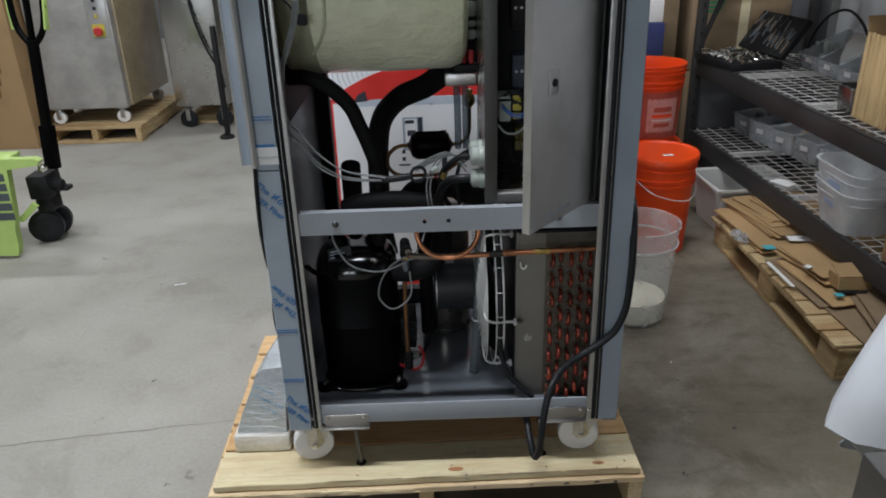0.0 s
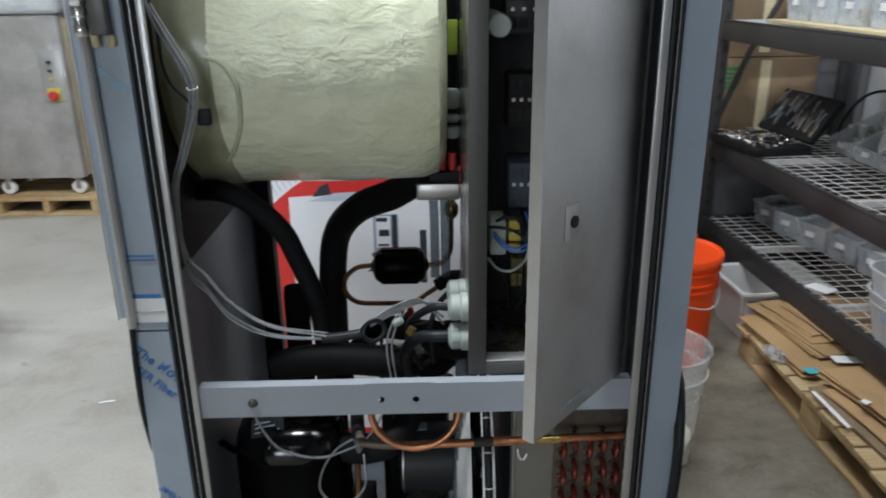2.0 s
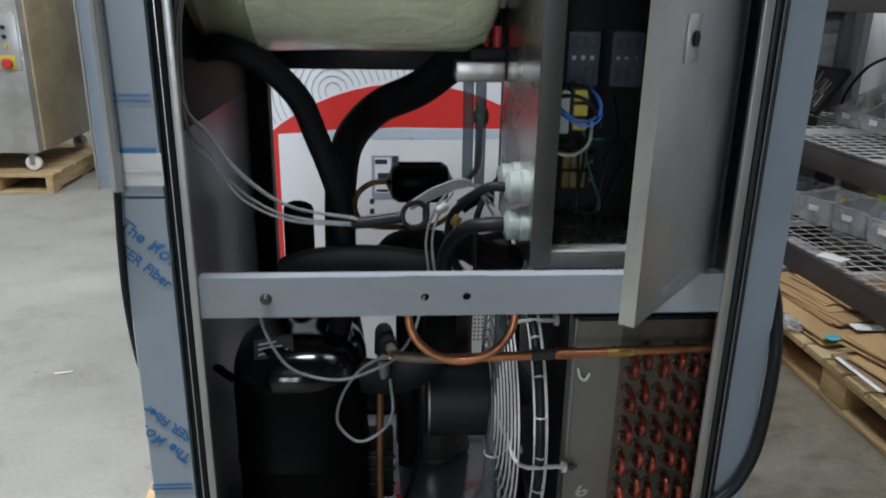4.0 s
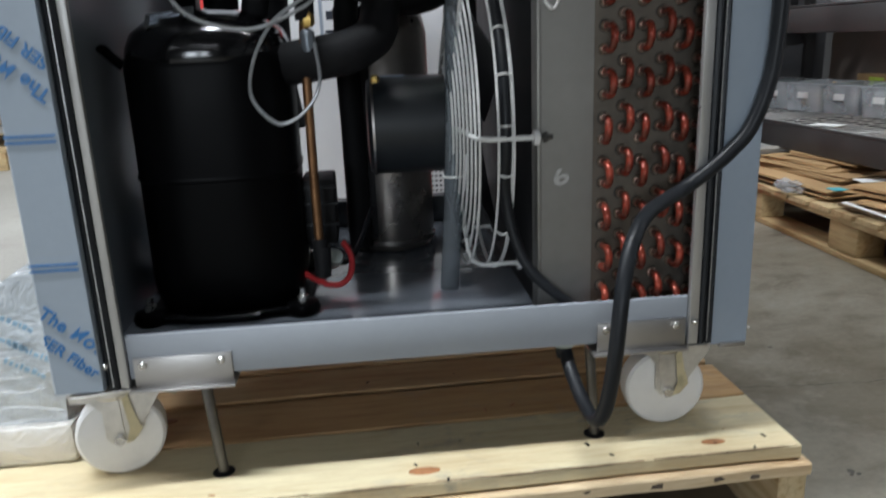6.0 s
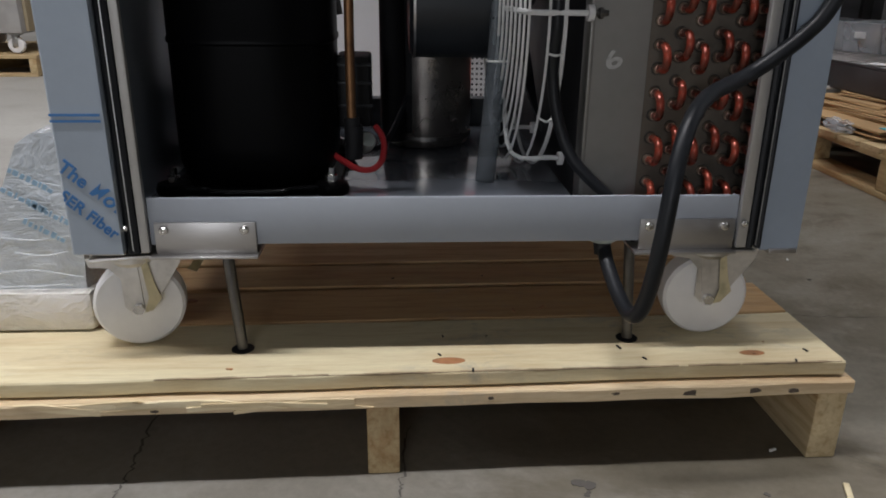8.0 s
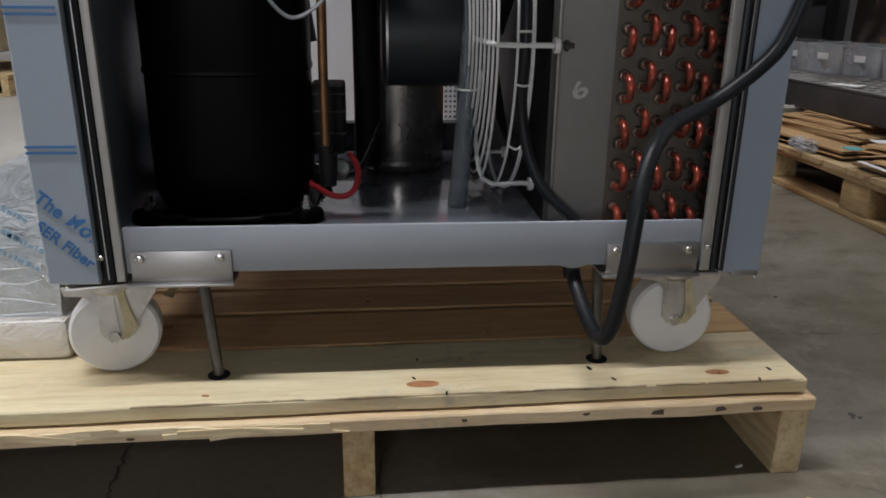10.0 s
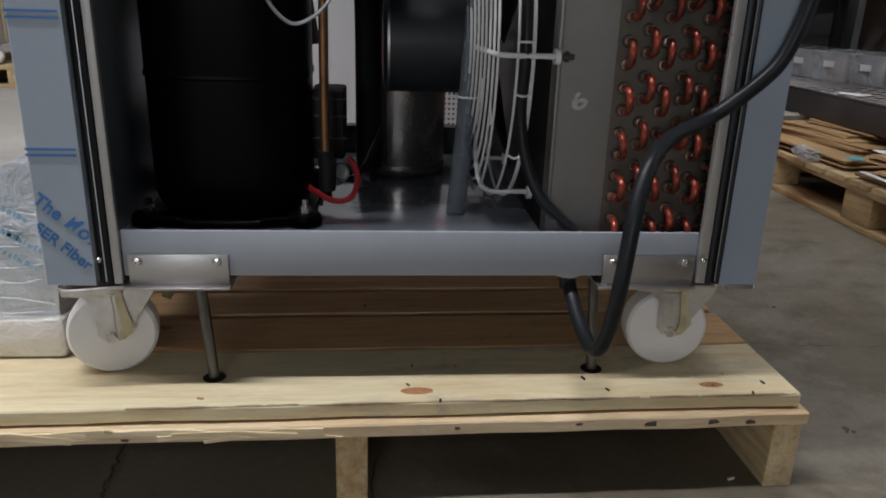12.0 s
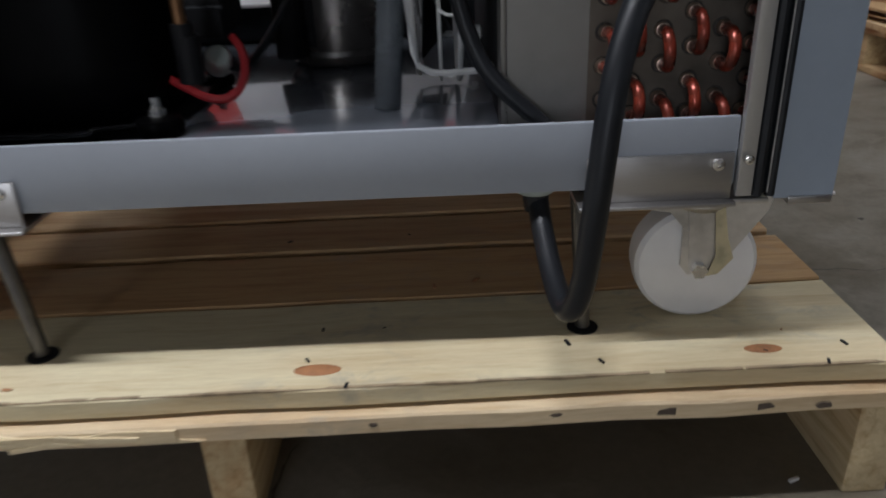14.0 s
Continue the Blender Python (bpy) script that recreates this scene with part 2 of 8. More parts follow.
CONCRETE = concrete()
CRACK = surface("crack_dirt", (0.11, 0.10, 0.088), 0.9)
WALL = surface("painted_wall", (0.16, 0.16, 0.16), 0.8, vary=0.1, scale=1.5)
CEILING = surface("dark_deck_ceiling", (0.10, 0.10, 0.10), 0.9, vary=0.05)
PINE = wood("pine_board", (0.72, 0.645, 0.435), (0.63, 0.53, 0.325), grey=0.0, mould=0.5, plain=0.45)
SPLINTER = wood("torn_pale_wood", (0.84, 0.73, 0.50), (0.70, 0.56, 0.35), plain=0.2)
PINE_Y = wood("pine_stringer", (0.66, 0.53, 0.32), (0.48, 0.34, 0.17), "y", 0.2)
PINE_LOW = wood("split_pine_board", (0.74, 0.60, 0.40), (0.60, 0.45, 0.265), mould=0.35, plain=0.4)
PINE_RED = wood("reddish_pine_board", (0.66, 0.455, 0.245), (0.50, 0.305, 0.14), mould=0.25, plain=0.2)
OLDPINE = wood("weathered_pine", (0.56, 0.43, 0.24), (0.40, 0.28, 0.14), "y", 0.25)
OLDPINE_X = wood("weathered_pine_slat", (0.58, 0.45, 0.26), (0.42, 0.30, 0.15), "x", 0.25)
BARK = surface("bark_stain", (0.10, 0.075, 0.055), 0.8, vary=0.4, scale=80)
ARRIS = surface("dirty_wood_edge", (0.36, 0.27, 0.165), 0.8, vary=0.4, scale=60)
KNOT = surface("wood_knot", (0.38, 0.17, 0.07), 0.7, vary=0.4, scale=60, fine=200)
GREYPAINT = surface("grey_paint", (0.325, 0.35, 0.385), 0.42, vary=0.06, scale=4, fine=150, relief=0.03)
PANELFILM = surface("panel_under_film", (0.32, 0.375, 0.44), 0.36, coat=0.6, vary=0.08, scale=5, fine=120, relief=0.04)
FADEDBLUE = surface("print_under_film", (0.28, 0.43, 0.56), 0.4, vary=0.2, scale=40)
FILMBLUE = surface("film_print_blue", (0.03, 0.16, 0.40), 0.4, vary=0.1)
# the frame's grey, darkened for the shade inside the machine
PANPAINT = surface("shaded_gloss_paint", (0.150, 0.164, 0.188), 0.20, coat=0.9, vary=0.10, scale=6, fine=150, relief=0.01, rough_vary=0.06)
INNERGREY = surface("inner_sheet", (0.205, 0.23, 0.26), 0.34, 0.4, vary=0.12, scale=3)
BRUSHED = surface("brushed_steel", (0.46, 0.445, 0.43), 0.34, 1.0, vary=0.12, scale=5, fine=60, relief=0.05, stretch=(1, 1, 12))
STRIPSTEEL = surface("strip_steel", (0.50, 0.495, 0.485), 0.34, 0.6, vary=0.1, scale=9, stretch=(1, 1, 10))
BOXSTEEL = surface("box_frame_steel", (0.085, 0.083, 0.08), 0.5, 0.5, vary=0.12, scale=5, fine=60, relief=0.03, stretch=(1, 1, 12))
STAINLESS = surface("stainless_sheet", (0.50, 0.49, 0.48), 0.26, 1.0, vary=0.2, scale=4, fine=50, relief=0.05, stretch=(12, 1, 1))
DOORSTEEL = surface("door_steel", (0.60, 0.595, 0.585), 0.36, 1.0, vary=0.14, scale=9, fine=120, relief=0.008, stretch=(3, 3, 0.8), rough_vary=0.06)
CARTSTEEL = surface("dull_cart_steel", (0.26, 0.255, 0.25), 0.45, 0.9, vary=0.2, scale=5, fine=60, stretch=(10, 1, 1))
CHROME = surface("zinc_screw", (0.72, 0.70, 0.66), 0.25, 1.0, vary=0.15, scale=60)
DARKSTEEL = surface("dark_threaded_rod", (0.14, 0.135, 0.13), 0.42, 0.9, vary=0.25, scale=40)
RUBBER = surface("black_rubber", (0.012, 0.0135, 0.016), 0.42, vary=0.25, scale=12, spec=0.28)
BLACKPAINT = surface("black_gloss_paint", (0.0022, 0.0022, 0.0025), 0.36, vary=0.3, scale=14, fine=200, relief=0.03, rough_vary=0.1, spec=0.05)
CAPGLOSS = surface("glossy_black_cap", (0.004, 0.004, 0.0045), 0.13, vary=0.3, scale=9, fine=120, relief=0.015, rough_vary=0.06, spec=0.5)
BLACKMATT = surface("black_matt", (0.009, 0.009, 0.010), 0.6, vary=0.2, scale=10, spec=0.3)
FOAMHOSE = surface("black_foam_hose", (0.006, 0.006, 0.007), 0.7, vary=0.2, scale=18, fine=220, relief=0.3, spec=0.25)
MOTOR = surface("motor_black", (0.014, 0.017, 0.020), 0.42, vary=0.2, scale=12, spec=0.4)
COPPER = surface("copper_pipe", (0.60, 0.26, 0.13), 0.34, 0.9, vary=0.4, scale=18, second=(0.24, 0.10, 0.06))
BENDCOPPER = surface("lacquered_copper_bend", (0.36, 0.058, 0.032), 0.28, 0.4, vary=0.5, scale=70, second=(0.12, 0.045, 0.03), spread=0.45)
SOLDER = surface("solder_collar", (0.62, 0.50, 0.40), 0.35, 0.9, vary=0.3, scale=80)
OLDCOPPER = surface("tarnished_copper", (0.24, 0.125, 0.06), 0.42, 0.85, vary=0.4, scale=20, second=(0.10, 0.05, 0.03))
DULLJOINT = surface("oxidised_joint", (0.20, 0.165, 0.135), 0.5, 0.6, vary=0.4, scale=60)
BRASS = surface("brass_fitting", (0.62, 0.43, 0.14), 0.3, 0.95, vary=0.3, scale=50)
TANKSTEEL = surface("receiver_steel", (0.42, 0.39, 0.36), 0.30, 0.95, vary=0.25, scale=8, stretch=(1, 1, 6))
ROOTDARK = surface("dark_tube_metal", (0.030, 0.026, 0.022), 0.6, vary=0.3, scale=60)
FINPLATE = surface("galvanised_plate", (0.28, 0.27, 0.25), 0.5, 0.75, vary=0.12, scale=10, fine=70)
TUBESHEET = surface("oil_and_shade_sheet", (0.15, 0.13, 0.105), 0.5, 0.5, vary=0.35, scale=14, fine=70)
FINS = surface("condenser_fins", (0.10, 0.09, 0.085), 0.55, 0.5, vary=0.2)
WHITEWIRE = surface("white_coated_wire", (0.72, 0.72, 0.70), 0.45, vary=0.08, scale=30)
NYLON = surface("white_nylon", (0.76, 0.75, 0.74), 0.42, vary=0.06, scale=20, relief=0.02)
FORKSTEEL = surface("caster_fork_steel", (0.64, 0.62, 0.585), 0.42, 1.0, vary=0.25, scale=20, fine=80)
STICKER = surface("glossy_grey_sticker", (0.06, 0.063, 0.065), 0.15, 0.3, vary=0.3, scale=30)
CREAM = surface("cream_liquid", (0.86, 0.82, 0.66), 0.25, vary=0.06, scale=12)
OLDTAPE = surface("old_cream_tape", (0.55, 0.48, 0.30), 0.7, vary=0.25, scale=60)
TAPE = surface("masking_tape", (0.78, 0.68, 0.44), 0.7, vary=0.12, scale=30)
CHALK = surface("chalk", (0.52, 0.51, 0.49), 0.9, vary=0.25, scale=150)


CLEARTUBE = glassy("clear_hose", (0.44, 0.48, 0.51), 0.14, 0.80)
FILMFOLD = glassy("film_crease", (0.90, 0.92, 0.94), 0.10, 0.62)
GREYTUBE = surface("translucent_capillary", (0.30, 0.31, 0.32), 0.22, vary=0.25, scale=40)
WHITEPLASTIC = surface("white_fitting", (0.36, 0.40, 0.37), 0.4, vary=0.1, scale=40)
REDWIRE = surface("red_wire", (0.50, 0.03, 0.035), 0.4, vary=0.15)
# terminal yellow, darkened to hold the shade deep in the box
SHADEYELLOW = surface("shaded_yellow_terminal", (0.15, 0.125, 0.035), 0.5, vary=0.2, scale=40, spec=0.3)
YELLOWPART = surface("yellow_terminal", (0.50, 0.41, 0.05), 0.45, vary=0.15, scale=30)
RELAYBLUE = surface("blue_grey_contactor", (0.06, 0.075, 0.10), 0.55, vary=0.1, scale=30, spec=0.2)
BROWNGREY = surface("brown_grey_relay", (0.020, 0.018, 0.017), 0.6, spec=0.12)
LIME = surface("lime_tag", (0.55, 0.72, 0.10), 0.5)
GREENWIRE = surface("green_wire", (0.03, 0.12, 0.08), 0.5)
BLUEWIRE = surface("blue_wire", (0.05, 0.16, 0.5), 0.45)
FOAM = film_wrapped("insulated_barrel", (0.88, 0.905, 0.67), (0.76, 0.79, 0.54), 0.16, 0.58, 30, (0.7, 1.2, 1.2), 0.4, 1.0)
FOAMARC = film_wrapped("barrel_arc_foam", (0.60, 0.63, 0.43), (0.50, 0.53, 0.34), 0.2, 0.4, 30, (1, 1, 1), 0.6)
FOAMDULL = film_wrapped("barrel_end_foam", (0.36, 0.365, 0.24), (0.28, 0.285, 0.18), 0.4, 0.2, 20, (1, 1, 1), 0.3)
FOAMEDGE = surface("barrel_flange_foam", (0.27, 0.25, 0.15), 0.6, vary=0.25, scale=12)
WRAPPED = film_wrapped("film_wrapped_pack", (0.60, 0.63, 0.65), (0.40, 0.43, 0.46), 0.10, 0.6, 26, (0.8, 0.9, 1.5), 1.2, 1.0)
WHITEWRAP = film_wrapped("film_wrapped_base", (0.74, 0.71, 0.66), (0.52, 0.49, 0.43), 0.10, 0.7, 24, (0.8, 0.8, 1.8), 1.0, 1.0)
WRAPPEDSTEEL = film_wrapped("wrapped_stainless", (0.37, 0.355, 0.34), (0.25, 0.24, 0.23), 0.14, 0.35, 5, (1, 1, 1.6))
WRAPPEDCARD = film_wrapped("wrapped_cardboard", (0.42, 0.34, 0.22), (0.30, 0.24, 0.15), 0.25, 0.5, 7, (1, 1, 2))
# dull board, dark enough to hold the shade behind the rack
CARDDULL = surface("dull_shaded_cardboard", (0.30, 0.21, 0.125), 0.85, vary=0.2, scale=6, fine=120, relief=0.1, spread=0.25)
CARD = surface("brown_cardboard", (0.49, 0.315, 0.15), 0.8, vary=0.14, scale=5, fine=120, relief=0.1, spread=0.3)
CARDEDGE = surface("kraft_paper", (0.66, 0.47, 0.235), 0.75, vary=0.15, scale=5, spread=0.15)
PRINTWHITE = surface("carton_white", (0.74, 0.75, 0.78), 0.5, vary=0.03)
PRINTRED = surface("carton_red", (0.62, 0.03, 0.025), 0.5, vary=0.05)
PRINTGREY = surface("carton_grey", (0.30, 0.35, 0.43), 0.5, vary=0.1)
PRINTPALE = surface("carton_pale_blue", (0.48, 0.55, 0.64), 0.5, vary=0.06)
PRINTDARK = surface("carton_dark", (0.03, 0.035, 0.05), 0.5)
JACKPRINT = surface("dark_jack_print", (0.06, 0.075, 0.085), 0.6)
NAVY = surface("navy_plastic", (0.03, 0.04, 0.13), 0.5)
PRINTGREEN = surface("carton_green", (0.03, 0.22, 0.10), 0.6, vary=0.1)
ORANGE = surface("orange_plastic", (0.95, 0.082, 0.009), 0.40, vary=0.06, scale=5, relief=0.02)
LABELPINK = surface("bucket_label", (0.50, 0.10, 0.07), 0.5, vary=0.15, scale=20)
LABELPALE = surface("pale_pink_label", (0.72, 0.36, 0.33), 0.5, vary=0.15, scale=40)
MILKY = glassy("milky_plastic", (0.95, 0.955, 0.95), 0.3, 0.80)
MILKYTUB = glassy("cloudy_tub_plastic", (0.90, 0.91, 0.92), 0.35, 0.62)
CLEARBIN = glassy("clear_bin_plastic", (0.86, 0.88, 0.9), 0.15, 0.72)
DARKBACKING = surface("dark_backing", (0.085, 0.085, 0.09), 0.6, vary=0.2, scale=3)
BACKBOARD = surface("brown_grey_board", (0.19, 0.155, 0.135), 0.6, vary=0.15, scale=3)
FILMPALE = surface("faded_blue_print", (0.35, 0.42, 0.58), 0.5, vary=0.2, scale=60)
RACKSTEEL = surface("rack_steel", (0.038, 0.036, 0.036), 0.55, 0.0, vary=0.25, scale=5, relief=0.05, spec=0.4)
GALVWIRE = surface("galvanised_wire", (0.80, 0.79, 0.77), 0.45, 0.3, vary=0.15, scale=20)
GREEN = surface("lime_green_paint", (0.40, 0.55, 0.16), 0.42, vary=0.12, scale=6)
SHEETWALL = surface("hanging_plastic_sheet", (0.74, 0.75, 0.77), 0.35, vary=0.12, scale=2.5, fine=12, relief=0.5, stretch=(1, 1, 0.3))
WHITEBAG = surface("white_plastic_bag", (0.60, 0.62, 0.66), 0.4, vary=0.05, scale=6, fine=18, relief=0.5)
WHITETUB = surface("white_tub_plastic", (0.70, 0.70, 0.68), 0.45, vary=0.08, scale=8)
PAPER = surface("white_paper", (0.78, 0.78, 0.77), 0.7, vary=0.04)
TEAL = surface("blue_green_print", (0.08, 0.42, 0.50), 0.6, vary=0.1)

# ---- mesh helpers ----
ORIGIN = {}


def mesh_of(name, bm, mat, angle=38):
    bmesh.ops.recalc_face_normals(bm, faces=bm.faces[:])
    me = bpy.data.meshes.new(name)
    bm.to_mesh(me)
    bm.free()
    me.materials.append(mat)
    me.shade_smooth()
    me.set_sharp_from_angle(angle=radians(angle))
    return me


def thing(name, at, label, category, group="", kind=""):
    """An Empty at the base of a thing; its parts are built in world places and hang under it."""
    ob = new(name)
    ob.location = at
    ORIGIN[ob.name] = Vector(at)
    return tagged(ob, label, category, group, kind)


def part(name, bm, mat, parent, label=""):
    base = ORIGIN[parent.name]
    bm.transform(Matrix.Translation(-base))
    ob = new(name, mesh_of(name, bm, mat))
    ob.parent = parent
    ORIGIN[ob.name] = base
    return tagged(ob, label)


def alone(name, bm, mat, at, label, category, group="", kind=""):
    """A thing of one mesh, whose origin is at its base."""
    bm.transform(Matrix.Translation(-Vector(at)))
    ob = new(name, mesh_of(name, bm, mat))
    ob.location = at
    ORIGIN[ob.name] = Vector(at)
    return tagged(ob, label, category, group, kind)


def shared(name, me, m, parent):
    """One more piece on a mesh that is already there."""
    ob = new(name, me)
    ob.parent = parent
    ob.matrix_basis = m
    ORIGIN[ob.name] = ORIGIN[parent.name]
    return ob


def box(bm, x0, x1, y0, y1, z0, z1, bevel=0.0, m=None, seg=2):
    vs = [bm.verts.new((x, y, z)) for x in (x0, x1) for y in (y0, y1) for z in (z0, z1)]
    fs = [bm.faces.new([vs[i] for i in q]) for q in ((0, 1, 3, 2), (4, 6, 7, 5), (0, 4, 5, 1), (2, 3, 7, 6), (0, 2, 6, 4), (1, 5, 7, 3))]
    if bevel:
        es = list({e for f in fs for e in f.edges})
        got = bmesh.ops.bevel(bm, geom=es, offset=bevel, segments=seg, affect="EDGES", profile=0.5)
        vs = list({v for f in got["faces"] for v in f.verts} | {v for v in vs if v.is_valid})
    if m is not None:
        bmesh.ops.transform(bm, matrix=m, verts=[v for v in vs if v.is_valid])
    return bm


def boxed(*a, **k):
    return box(bmesh.new(), *a, **k)


def prism(bm, outline, z0, z1, m=None):
    """An upright prism over a flat outline of (x, y)."""
    lo = [bm.verts.new((x, y, z0)) for x, y in outline]
    hi = [bm.verts.new((x, y, z1)) for x, y in outline]
    n = len(lo)
    bm.faces.new(lo[::-1]), bm.faces.new(hi)
    for i in range(n):
        bm.faces.new((lo[i], lo[(i + 1) % n], hi[(i + 1) % n], hi[i]))
    if m is not None:
        bmesh.ops.transform(bm, matrix=m, verts=lo + hi)
    return bm


def rounded(points, sub):
    """A smooth line through the points."""
    if sub <= 1 or len(points) < 3:
        return [Vector(p) for p in points]
    p = [Vector(q) for q in points]
    p = [2 * p[0] - p[1]] + p + [2 * p[-1] - p[-2]]
    out = []
    for i in range(1, len(p) - 2):
        for k in range(sub):
            t = k / sub
            a, b, c, d = p[i - 1:i + 3]
            out.append(0.5 * ((2 * b) + (c - a) * t + (2 * a - 5 * b + 4 * c - d) * t * t + (3 * b - a - 3 * c + d) * t ** 3))
    return out + [p[-2]]


def tube(bm, points, r, seg=10, sub=6, closed=False, wave=0.0):
    """A round bar or hose along a line."""
    line = rounded(points, sub) if not closed else [Vector(q) for q in points]
    n = len(line)
    rings, up = [], None
    for i, c in enumerate(line):
        a = line[(i - 1) % n] if closed or i else c
        b = line[(i + 1) % n] if closed or i < n - 1 else c
        d = (b - a).normalized()
        if up is None:
            up = d.orthogonal().normalized()
        up = (up - d * up.dot(d)).normalized()
        side = d.cross(up)
        rr = r * (1 + wave * (i % 2))
        rings.append([bm.verts.new(c + rr * (math.cos(2 * math.pi * k / seg) * up + math.sin(2 * math.pi * k / seg) * side)) for k in range(seg)])
    for i in range(n if closed else n - 1):
        p, q = rings[i], rings[(i + 1) % n]
        for k in range(seg):
            bm.faces.new((p[k], p[(k + 1) % seg], q[(k + 1) % seg], q[k]))
    if not closed:
        bm.faces.new(rings[0][::-1]), bm.faces.new(rings[-1])
    return bm


def tubed(points, r, **k):
    return tube(bmesh.new(), points, r, **k)


def ring_points(c, r, u, v, n=40, a0=0.0, a1=360.0):
    c, u, v = Vector(c), Vector(u), Vector(v)
    full = abs(a1 - a0) >= 359.9
    return [c + r * (math.cos(radians(a0 + (a1 - a0) * k / (n if full else n - 1))) * u + math.sin(radians(a0 + (a1 - a0) * k / (n if full else n - 1))) * v) for k in range(n)]


def lathe(bm, profile, m=None, seg=24, square=0.0, wob=None):
    """A turned body from (radius, height) about z; square pushes the section towards a rounded square."""
    rings, made = [], []
    for r, z in profile:
        ring = []
        for k in range(seg):
            a = 2 * math.pi * k / seg
            s = 1.0
            if square:
                e = 2 + 4 * square
                s = (abs(math.cos(a)) ** e + abs(math.sin(a)) ** e) ** (-1 / e)
            ring.append(bm.verts.new((r * s * math.cos(a), r * s * math.sin(a), z)))
        rings.append(ring)
        made += ring
    for p, q in zip(rings, rings[1:]):
        for k in range(seg):
            bm.faces.new((p[k], p[(k + 1) % seg], q[(k + 1) % seg], q[k]))
    for ring, flip in ((rings[0], True), (rings[-1], False)):
        if (Vector(ring[0].co) - Vector(ring[seg // 2].co)).length > 1e-4:
            bm.faces.new(ring[::-1] if flip else ring)
    if m is not None:
        bmesh.ops.transform(bm, matrix=m, verts=made)
    return bm


def turned(profile, m=None, **k):
    return lathe(bmesh.new(), profile, m, **k)


def screw_head(r=0.006, h=0.0035):
    """A pan-head screw, its axis along +z."""
    return turned([(r, 0), (r, h * 0.45), (r * 0.8, h * 0.85), (r * 0.35, h), (r * 0.3, h * 0.55), (0.0001, h * 0.55)], seg=14)


def lettering(text, size, depth=0.0004):
    cu = bpy.data.curves.new("letters", "FONT")
    cu.body, cu.size, cu.extrude, cu.offset = text, size, depth, size * 0.022
    ob = new("letters", cu)
    me = bpy.data.meshes.new_from_object(ob)
    bpy.data.objects.remove(ob)
    bm = bmesh.new()
    bm.from_mesh(me)
    bpy.data.meshes.remove(me)
    return bm


FACE_FRONT = pose(0, 0, 0, 90, 0, 0)  # turns z to -y: what was drawn flat faces the camera side

